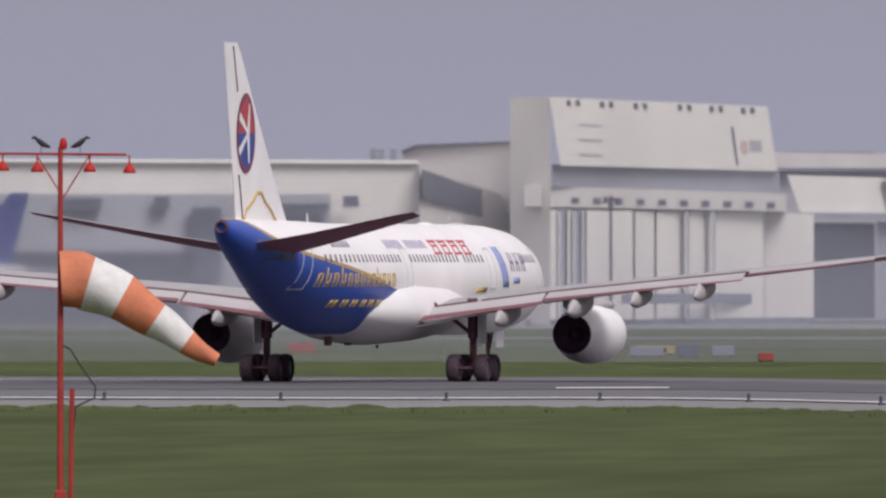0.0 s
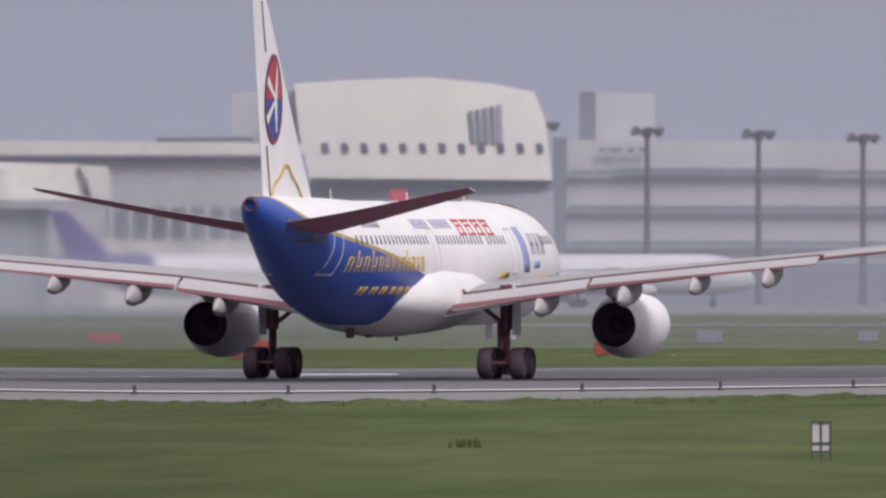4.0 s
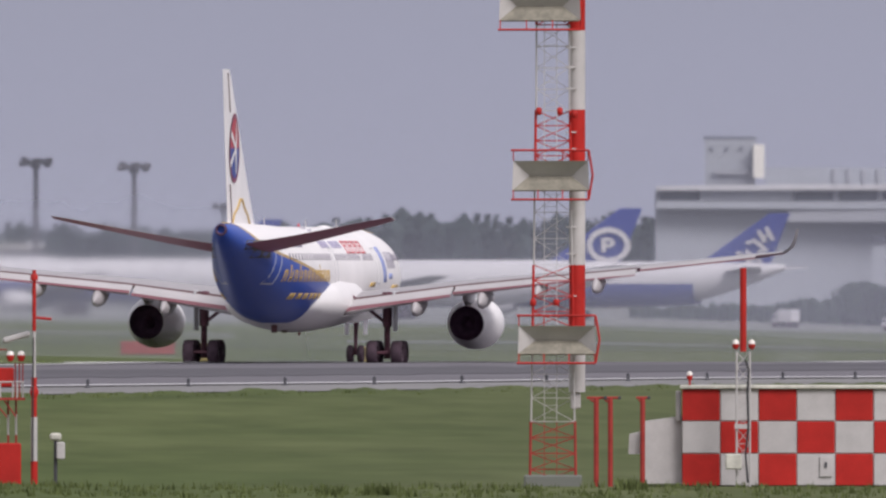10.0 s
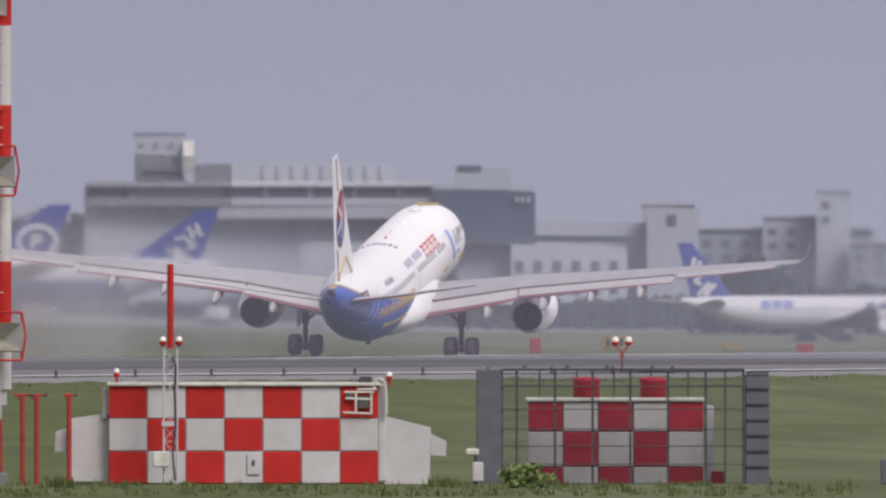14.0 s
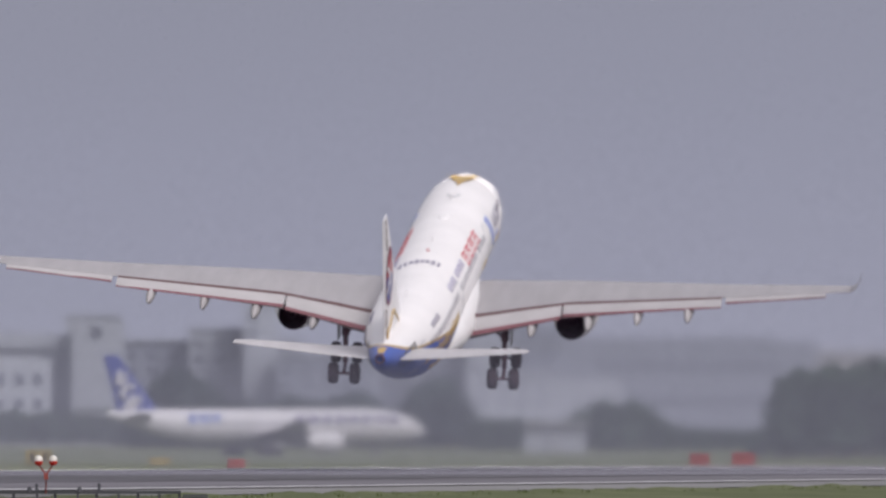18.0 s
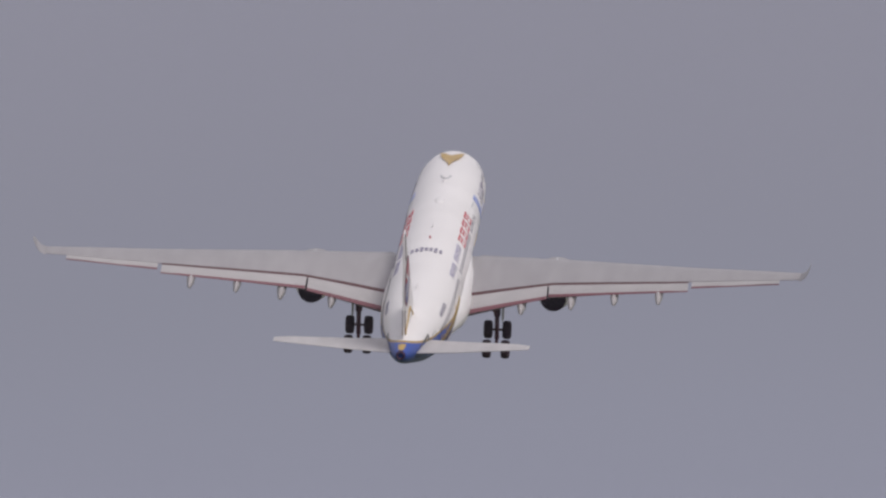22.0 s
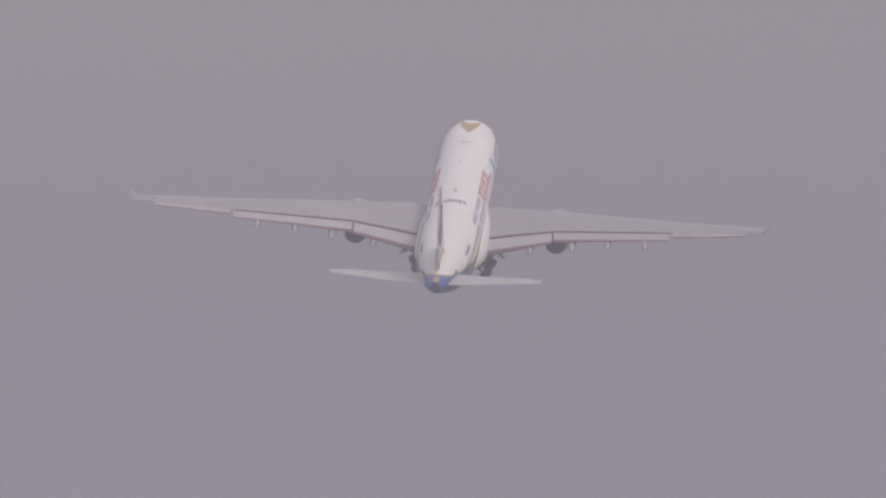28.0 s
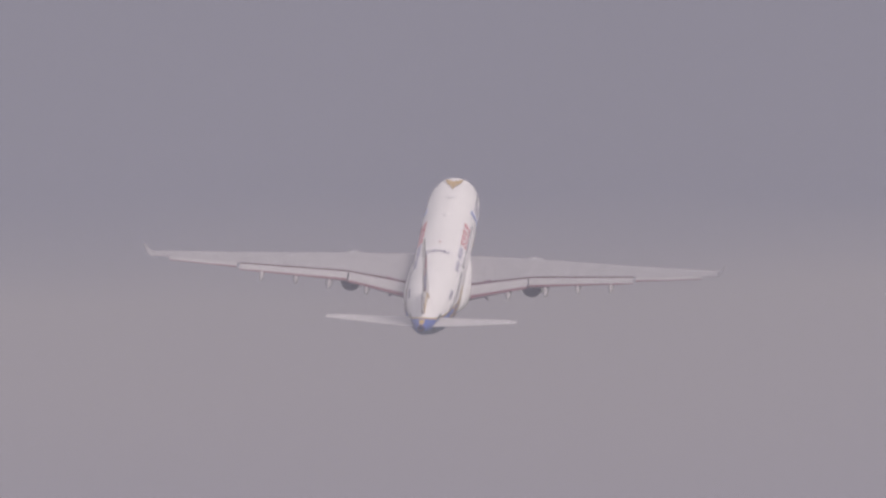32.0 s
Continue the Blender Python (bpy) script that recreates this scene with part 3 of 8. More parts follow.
def wing_at(x):
    for a, b in zip(WING, WING[1:]):
        if a[0] <= x <= b[0]:
            k = (x - a[0]) / (b[0] - a[0])
            return [p + (q - p) * k for p, q in zip(a, b)]
    return list(WING[-1])


def wing_piece(x0, x1, c0, c1, thick=1.0, drop=0.0, tilt=0.0, n=5):
    """A strip of the wing between two spans and two shares of the chord, turned down by tilt degrees about its front edge."""
    mesh = Mesh()
    loops = []
    for i in range(n + 1):
        x = x0 + (x1 - x0) * i / n
        _, le, te, t, z = wing_at(x)
        a, b = le + (te - le) * c0, le + (te - le) * c1
        h = t * thick
        ca, sa = math.cos(radians(tilt)), math.sin(radians(tilt))
        loop = []
        for s, q in ((0, 0.35), (0.15, 0.75), (0.45, 0.7), (0.8, 0.3), (1, 0.06), (1, -0.06), (0.6, -0.1), (0.2, -0.3), (0, -0.1)):
            dy, dz = (b - a) * s, h * q * 0.5
            loop.append((x, a + dy * ca + dz * 0, z - drop + dz + dy * sa))
        loops.append(loop)
    return mesh.rings(loops, smooth=False)


def flip(mesh):
    o = Mesh()
    o.v, o.f, o.smooth = [(-x, y, z) for x, y, z in mesh.v], list(mesh.f), list(mesh.smooth)
    return o


def make_airliner():
    plane = thing("airliner", "white twin-engine airliner with royal blue tail, taking off from the runway", "aircraft")
    hull = Mesh()
    hull.rings([hull_loop(*s) for s in FUS])
    part("fuselage", hull, livery(), plane, "white hull with royal blue rear underside and gold edge")
    part("exhaust_cone", Mesh().lathe([(-30.3, 0.36), (-30.6, 0.31), (-30.6, 0.24), (-30.3, 0.2), (-30.25, 0.02)], 16, pose(0, 0, 7.72)), "nozzle", plane, "dark auxiliary exhaust outlet")
    # belly fairing
    mesh = Mesh()
    loops = []
    for y, w, h in ((14.0, 0.4, 0.2), (12.5, 1.9, 0.8), (10, 2.9, 1.4), (5, 3.45, 1.75), (-2, 3.6, 1.9), (-5.5, 3.4, 1.75), (-8.5, 2.7, 1.3), (-11, 1.6, 0.8), (-13, 0.5, 0.25)):
        loops.append([(w * math.cos(a) * (1 if math.sin(a) < 0 else 0.95), y, 3.75 + h * math.sin(a)) for a in [2 * math.pi * i / 24 for i in range(24)]])
    part("belly_fairing", mesh.rings(loops), "white", plane, "pale grey belly fairing at the wing roots")
    for y in (-8.8, -4.6):
        part("drain_mast", Mesh().box((0, y, 2.1), (0.3, 0.6, 0.5), ch=0.06), "gap", plane)
    for y, h in ((17.0, 0.5), (4.0, 0.45), (-13.0, 0.55)):
        part("antenna", Mesh().rings([foil(y + 0.3, y - 0.3, 0.08, 0, 7.9), [(p[0], p[1] * 0.55 + (y - 0.35) * 0.45, p[2] + h) for p in foil(y + 0.3, y - 0.3, 0.06, 0, 7.9)]]), "white", plane)
    part("dome", Mesh().rings([[(0.4 * k * math.cos(a), 11.5 + 0.9 * k * math.sin(a), 7.9 + h * 0.4) for a in [2 * math.pi * i / 14 for i in range(14)]] for k, h in ((1, 0), (0.9, 0.2), (0.55, 0.32), (0.1, 0.36))]), "white", plane)
    for y, z, h in ((1.0, 7.93, 0.22), (1.5, 1.86, -0.2)):
        part("beacon", Mesh().rings([[(0.08 * k * math.cos(a), y + 0.12 * k * math.sin(a), z + h * s) for a in [2 * math.pi * i / 10 for i in range(10)]] for k, s in ((1, 0), (0.9, 0.6), (0.5, 0.9), (0.1, 1))]), "red", plane, "red anti-collision beacon")
    # windows, doors and lettering on both sides
    rows = [(-18.3 + 0.76 * i) for i in range(19)] + [(-2.2 + 0.76 * i) for i in range(14)] + [(9.2 + 0.76 * i) for i in range(6)] + [(21.5 + 0.7 * i) for i in range(6)]
    for side in (1, -1):
        for y in rows:
            part("window", hull_patch(y, y + 0.27, 6.02, 6.40, side, 0.015), "window", plane)
        for y in (-21.2, -3.6, 14.2, 25.2):
            frame_ = Mesh()
            for a, b, c, d in ((y, y + 0.07, 4.7, 6.7), (y + 1.2, y + 1.27, 4.7, 6.7), (y, y + 1.27, 6.68, 6.75), (y, y + 1.27, 4.65, 4.72)):
                q = hull_patch(a, b, c, d, side, 0.02)
                frame_.add(q.v, q.f)
            part("door_outline", frame_, "grey", plane)
        # lettering as plain bars
        for i in range(7):
            part("lettering_bar", hull_patch(-16.6 + 0.48 * i, -16.36 + 0.48 * i, 6.76, 7.06, side), "ink", plane)
        for i in range(12):
            if i != 5:
                for a, b, c, d in ((0, 0.13, 6.72, 7.12), (0.34, 0.47, 6.72, 7.12), (0.1, 0.4, 6.9 + 0.15 * (i % 2), 7.0 + 0.12 * (i % 2))):
                    part("letter_stroke", hull_patch(-5.9 + 0.72 * i + a, -5.9 + 0.72 * i + b, c, d, side), "mauve", plane)
        for i in range(4):
            y = 3.6 + 2.1 * i
            for a, b, c, d in ((0, 1.6, 7.02, 7.13), (0, 1.6, 6.42, 6.52), (0.12, 0.3, 6.4, 7.15), (1.18, 1.36, 6.46, 7.1), (0.2, 1.4, 6.8, 6.9)):
                part("red_character_stroke", hull_patch(y + a, y + b, c, d, side), "soft_red", plane)
        for i in range(13):
            h = 0.95 if i in (1, 3, 9) else 0.66
            y = -19.0 + 1.02 * i
            for a, b, c, d in ((0, 0.2, 4.8, 4.8 + h), (0.45, 0.65, 4.8, 5.46), (0.1, 0.55, 5.36 - 0.4 * (i % 2), 5.48 - 0.4 * (i % 2))):
                part("gold_letter_stroke", hull_patch(y + a, y + b, c, d, side), "gold", plane)
        for i in range(6):
            for a in (0, 0.5):
                part("gold_letter_stroke", hull_patch(-16.2 + 1.4 * i + a, -15.85 + 1.4 * i + a, 3.8, 4.15, side), "gold", plane)
        part("blue_emblem", hull_patch(17.0, 18.3, 4.75, 6.8, side, slant=-0.4), "lblue", plane, "slanted sky blue stripe")
        for i in range(3):
            for a, b, c, d in ((0, 0.2, 5.55, 6.5), (0.55, 0.75, 5.55, 6.5), (0.1, 0.65, 5.95, 6.1)):
                part("lettering_bar", hull_patch(18.9 + 1.25 * i + a, 18.9 + 1.25 * i + b, c, d, side), "ink", plane)
        part("blue_emblem", hull_patch(19.2, 20.6, 4.95, 5.25, side), "lblue", plane)
        part("gold_emblem", hull_patch(20.6, 24.0, 4.3, 4.6, side, slant=1.0), "gold", plane)
        part("gold_emblem", hull_patch(11.2, 13.4, 4.5, 4.75, side, slant=1.5), "gold", plane)
    # crown marks seen from above
    top = Mesh()
    for i in range(8):
        x = -1.5 + 0.36 * i
        top.box((x, -2.2, 5.1 + math.sqrt(2.82 ** 2 - x * x)), (0.24, 0.8 if i % 3 else 1.1, 0.12))
    part("crown_lettering", top, "ink", plane)
    nose_mark = Mesh()
    loops = []
    for y, w in ((20.8, 0.02), (21.8, 0.16), (23.2, 0.29), (24.9, 0.36)):
        r, c = fus(y)
        loops.append([((r + 0.03) * math.sin(w * k), y + 1.2 * abs(k), c + (r + 0.03) * math.cos(w * k)) for k in (-1, -0.5, 0, 0.5, 1)])
    part("gold_nose_band", nose_mark.rings(loops, closed=False, cap=False), "gold", plane, "gold chevron on the crown of the nose")
    eye = Mesh()
    arc = [(0.36 * math.cos(math.pi * a / 8), 18.6 - 0.9 * math.sin(math.pi * a / 8), 7.95 - 0.03 * abs(math.cos(math.pi * a / 8))) for a in range(9)]
    for a, b in zip(arc, arc[1:]):
        eye.tube(a, b, 0.075, n=6)
    part("crown_emblem", eye, "grey", plane)
    stripe = []
    for y in (-28.75, -29.3, -29.8, -30.3):
        r, c = fus(y)
        stripe.append([((r + 0.03) * math.sin(w), y, c + (r + 0.03) * math.cos(w)) for w in (-0.4, -0.13, 0.13, 0.4)])
    part("tail_stripe", Mesh().rings(stripe, closed=False, cap=False), "gold", plane, "gold line along the tail's back")
    # fin
    fin_rows = ((7.2, -16.2, -27.3, 0.95), (8.1, -17.2, -27.5, 0.85), (10.5, -20.1, -28.2, 0.66), (13.5, -23.5, -29.05, 0.48), (16.3, -26.6, -29.8, 0.32), (16.8, -27.3, -29.95, 0.16))
    loops = []
    for z, le, te, t in fin_rows:
        l = foil(le, te, 1.0, 0, 0)
        loops.append([((p[2] - 0.1) * t * 0.75, p[1], z) for p in l])
    part("fin", Mesh().rings(loops), "white", plane, "tall white fin with a round emblem")

    def on_fin(side, y, z, out):
        """A point on the fin's skin."""
        le, te, t = (table(z, [(row[0], row[k]) for row in fin_rows]) for k in (1, 2, 3))
        c = min(max((le - y) / (le - te), 0.02), 0.98)
        h = 2.6 * math.sqrt(c) * (1 - c) ** 0.9 * 0.62 + 0.03 * (1 - c)
        x = (0.6 * h - 0.1 if side > 0 else -0.4 * h - 0.1) * t * 0.75
        return x + side * out, y, z

    def fin_skin(side, rows, out):
        """A thin plate on the fin between rows of (y, z)."""
        outer = [[on_fin(side, y, z, out) for y, z in row] for row in rows]
        inner = [[on_fin(side, y, z, out - 0.03) for y, z in row] for row in rows]
        return Mesh().rings(outer, closed=False, cap=False).rings(inner, closed=False, cap=False)

    cy, cz = -26.0, 12.35
    for side in (1, -1):
        for half, mat in ((0, "red"), (1, "blue")):
            arc = [math.pi * half + math.pi * i / 14 for i in range(15)]
            part("fin_emblem", fin_skin(side, [[(cy + 1.45 * k * math.cos(a), cz + 1.75 * k * math.sin(a)) for a in arc] for k in (0.02, 0.35, 0.7, 1.0)], 0.035), mat, plane, "red half disc" if half == 0 else "blue half disc")
        arc = [2 * math.pi * i / 28 for i in range(29)]
        part("emblem_rim", fin_skin(side, [[(cy + 1.45 * k * math.cos(a), cz + 1.75 * k * math.sin(a)) for a in arc] for k in (0.98, 1.13)], 0.045), "maroon", plane, "maroon rim of the round emblem")
        for a, b, w in (((-27.3, 13.2), (-25.8, 12.35), 0.22), ((-27.3, 11.4), (-25.8, 12.35), 0.22), ((-25.8, 12.25), (-25.5, 13.8), 0.26), ((-25.8, 12.45), (-25.6, 10.9), 0.26)):
            p, q = Vector(a), Vector(b)
            n = Vector((-(q - p).y, (q - p).x)).normalized() * w
            part("bird_emblem", fin_skin(side, [[tuple(p.lerp(q, k / 6) + n * e * (1 - 0.6 * k / 6)) for k in range(7)] for e in (-1, 0, 1)], 0.06), "white", plane, "white swallow stroke")
        lines = (((-26.35, 8.1), (-26.75, 9.2)), ((-26.75, 9.2), (-27.15, 10.3)), ((-27.6, 14.4), (-28.4, 16.6)))
        pts = [(-26.2, 8.05), (-25.8, 8.6), (-24.7, 9.0), (-24.0, 9.45), (-23.2, 9.45), (-22.5, 9.0), (-21.4, 8.6), (-20.3, 8.0)]
        for name, mat, runs, w in (("rudder_line", "gap", lines[:2], 0.045), ("rudder_line", "gap", lines[2:], 0.045), ("gold_scroll", "gold", list(zip(pts, pts[1:])), 0.075)):
            line = Mesh()
            for a, b in runs:
                line.tube(on_fin(side, *a, 0.02), on_fin(side, *b, 0.02), w, n=5)
            part(name, line, mat, plane)
    # tailplanes, which trim nose-down as the airliner climbs
    tails = []
    for side in (1, -1):
        loops = []
        for x, le, te, t, z in ((0.9, -21.2, -27.3, 0.5, 6.95), (4, -23.8, -28.5, 0.38, 7.45), (8.6, -27.6, -30.3, 0.24, 8.3), (9.7, -28.9, -30.6, 0.12, 8.48)):
            k = (le - te) * math.tan(radians(5.5))
            loops.append([(side * p[0], p[1], p[2]) for p in foil(le, te, t, x, z - k, droop=-k)])
        tail = part("tailplane", Mesh().rings(loops), "tail_top", plane, "swept grey tailplane")
        tails.append(tail)
        half = len(loops[0]) // 2
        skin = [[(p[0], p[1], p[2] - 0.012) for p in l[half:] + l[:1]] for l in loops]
        part("shade_skin", Mesh().rings(skin, closed=False, cap=False), "under", tail, "tailplane underside with its shade painted in maroon")
        part("tailplane_root_plate", hull_patch(-27.2, -22.4, 6.15, 7.15, side, 0.03), "bare", plane, "bare dark metal plate at the tailplane root")
    # wings, about a hinge at the root so that they can bend upwards when loaded
    wings = []
    for side in (1, -1):
        hinge = pose(side * 2.4, 0, 3.6)
        back = Matrix.Translation((-side * 2.4, 0, -3.6))

        def put(name, mesh, mat, parent, label=""):
            mesh = mesh if side > 0 else flip(mesh)
            mesh.v = [tuple(back @ Vector(p)) for p in mesh.v]
            return part(name, mesh, mat, parent, label)

        loops = []
        for x, le, te, t, z in WING:
            l = foil(le, le + (te - le) * 0.80, t, x, z)
            loops.append(l)
        wing = put("wing", Mesh().rings(loops), "wing_top", plane, "long swept pale grey wing")
        wing.matrix_basis = hinge
        half = len(loops[0]) // 2
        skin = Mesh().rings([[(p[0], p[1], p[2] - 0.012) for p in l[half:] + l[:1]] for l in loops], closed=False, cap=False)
        put("shade_skin", skin, "under", wing, "wing underside with its shade painted in maroon")
        for a, b in ((2.7, 9.28), (9.42, 20.4)):
            put("flap", wing_piece(a, b, 0.82, 1.03, 0.40, 0.06, 17), "flapw", wing, "extended pale grey flap")
            put("flap_edge", wing_piece(a, b, 1.0, 1.04, 0.3, 0.52 if a < 5 else 0.40, 10), "edge", wing, "flap trailing edge, shade painted in maroon")
        put("aileron", wing_piece(20.7, 27.6, 0.81, 1.0, 0.45, 0.02, 8), "flapw", wing, "slightly drooped pale aileron")
        put("aileron_underside", wing_piece(20.7, 27.6, 0.975, 1.02, 0.4, 0.17, 6), "edge", wing, "aileron edge, shade painted in maroon")
        put("flap_gap", wing_piece(2.7, 20.4, 0.78, 0.835, 0.34, 0.02, 0), "gap", wing, "dark slot before the flaps")
        for a, b in ((3.4, 8.2), (10.6, 15.3), (15.5, 20.2), (20.4, 24.2), (24.4, 28.2)):
            put("slat", wing_piece(a, b, -0.045, 0.09, 0.55, 0.12, -3), "wing_top", wing, "lowered leading-edge slat")
        # winglet
        lw = []
        for x, z, le, te, t in ((29.2, 6.42, -5.7, -7.95, 0.24), (29.7, 6.75, -6.25, -8.15, 0.16), (29.95, 7.25, -6.9, -8.45, 0.12), (30.15, 7.8, -7.7, -8.75, 0.06)):
            lw.append([(x + (p[2] - z), p[1], z + 0.2 * (p[2] - z)) for p in foil(le, te, t, x, z)])
        put("winglet", Mesh().rings(lw), "wing_top", wing)
        for x in (7.3, 11.2, 14.6, 18.1):
            _, le, te, t, z = wing_at(x)
            fair = Mesh()
            k = 1.15 if x < 12 else 1.0
            yy = te + (le - te) * 0.10
            fair.rings([[(x + 0.32 * k * r * math.cos(a), yy + dy * k, z - 0.62 * k + dz * k + 0.52 * k * r * math.sin(a)) for a in [2 * math.pi * i / 12 for i in range(12)]] for dy, r, dz in ((2.6, 0.1, 0.3), (1.9, 0.7, 0.05), (0.6, 1.0, -0.05), (-0.6, 0.92, -0.18), (-1.4, 0.6, -0.30), (-2.0, 0.08, -0.38))])
            put("flap_track_fairing", fair, "fair", wing)
        wings.append((wing, hinge, side))
    # engines
    for side in (1, -1):
        eng = part("engine", Mesh().lathe([(4.45, 1.0), (5.2, 1.16), (6.6, 1.42), (8.2, 1.52), (9.6, 1.5), (10.6, 1.4), (10.95, 1.28), (10.85, 1.2), (10.2, 1.16), (9.3, 1.18)], 36, pose(side * 9.37, 0, 2.4)), "white", plane, "white engine nacelle")
        part("nozzle", Mesh().lathe([(4.45, 1.0), (4.38, 0.98), (4.5, 0.94), (5.0, 0.95), (5.3, 0.6), (5.32, 0.02)], 32, pose(side * 9.37, 0, 2.4)), "nozzle", eng, "sooty round nozzle")
        part("core_plug", Mesh().lathe([(4.55, 0.03), (4.7, 0.16), (5.0, 0.34), (5.3, 0.4)], 20, pose(side * 9.37, 0, 2.4)), "nozzle", eng)
        part("fan", Mesh().lathe([(9.35, 1.17), (9.4, 0.3), (10.0, 0.02)], 24, pose(side * 9.37, 0, 2.4)), "gear", eng)
        pyl = Mesh()
        pyl.rings([[(side * 9.37 + w, y, z) for y, z, w in ((9.4, zz - 0.1, 0.0), (8.0, zz, wd), (5.0, zz + 0.05, wd), (2.4, zz + 0.9 * q, 0.02), (5.0, zz + 0.05, -wd), (8.0, zz, -wd))] for zz, wd, q in ((3.5, 0.22, 0.3), (3.95, 0.22, 0.5), (4.45, 0.2, 0.2))])
        part("pylon", pyl, "grey", eng)
        part("pylon_crest", Mesh().rings([[(side * 9.37 + 0.95 * k * math.cos(a), y, z + 0.36 * k * math.sin(a)) for a in [2 * math.pi * i / 12 for i in range(12)]] for y, z, k in ((7.8, 3.85, 0.4), (9.0, 3.86, 0.9), (9.9, 3.84, 1.0), (10.7, 3.7, 0.5))]), "wing_top", eng, "pale pylon crest before the wing's front edge")
    # main gear: leg and brace on the hinge, truck with four wheels on the leg's foot
    legs, trucks, braces = [], [], []
    for side in (1, -1):
        leg = Mesh().tube((0, 0, 0.1), (0, 0, -1.9), 0.30, 0.27, 12).tube((0, 0, -1.9), (0, 0, -3.75), 0.18, 0.18, 12)
        leg.tube((0, 0.5, 0.1), (0, 0.05, -1.7), 0.1, n=8)
        ob = part("main_gear_leg", leg, "gear", plane, "dark metal main landing gear leg")
        brace = part("side_brace", Mesh().tube((0, 0, 0), (0, 0, -2.5), 0.10, n=8).tube((0, 0.12, -0.7), (0, 0.0, -1.9), 0.06, n=6), "gear", plane)
        braces.append((brace, side))
        part("torque_link", Mesh().tube((0, -0.15, -1.9), (0, -0.55, -2.5), 0.07, n=6).tube((0, -0.55, -2.5), (0, -0.12, -3.1), 0.07, n=6), "gear", ob)
        part("gear_door", Mesh().box((side * 0.46, 0.0, -1.0), (0.09, 1.6, 2.3), ch=0.03), "grey", ob, "grey landing gear door")
        legs.append((ob, side))
        tr = part("bogie", Mesh().tube((0, 1.0, 0), (0, -1.0, 0), 0.13, n=10).tube((-0.75, 0.99, 0), (0.75, 0.99, 0), 0.09, n=8).tube((-0.75, -0.99, 0), (0.75, -0.99, 0), 0.09, n=8), "gear", plane, "bogie beam with two axles")
        for x in (-0.72, 0.72):
            for y in (-0.99, 0.99):
                part("wheel", Mesh().lathe([(-0.29, 0.45), (-0.33, 0.55), (-0.27, 0.67), (-0.12, 0.71), (0.12, 0.71), (0.27, 0.67), (0.33, 0.55), (0.29, 0.45), (0.1, 0.36), (-0.1, 0.36), (-0.29, 0.45)], 24, pose(0, 0, 0, 0, 0, 90)), "tyre", tr, "black tyre", pose(x, y, 0))
                part("rim", Mesh().lathe([(-0.16, 0.02), (-0.16, 0.2), (-0.22, 0.42), (0.22, 0.42), (0.16, 0.2), (0.16, 0.02)], 16, pose(0, 0, 0, 0, 0, 90)), "rim", tr, "", pose(x, y, 0))
        trucks.append((tr, side))
    nose = Mesh().tube((0, 25.4, 2.9), (0, 25.4, 0.5), 0.13, 0.1, 10).tube((0, 26.6, 2.7), (0, 25.45, 1.3), 0.07, n=6).tube((-0.42, 25.4, 0.52), (0.42, 25.4, 0.52), 0.07, n=8)
    ng = part("nose_gear", nose, "gear", plane, "nose landing gear with twin wheels")
    for x in (-0.32, 0.32):
        part("wheel", Mesh().lathe([(-0.17, 0.3), (-0.18, 0.42), (-0.1, 0.52), (0.1, 0.52), (0.18, 0.42), (0.17, 0.3), (-0.17, 0.3)], 18, pose(0, 0, 0, 0, 0, 90)), "tyre", ng, "black tyre", pose(x, 25.4, 0.52))
    for x in (-0.55, 0.55):
        part("nose_gear_door", Mesh().box((x, 25.6, 2.1), (0.05, 1.6, 0.9), ch=0.02), "white", ng)
    return plane, wings, legs, trucks, ng, braces, tails


AIRLINER, WINGS, LEGS, TRUCKS, NOSE_GEAR, BRACES, TAILS = make_airliner()

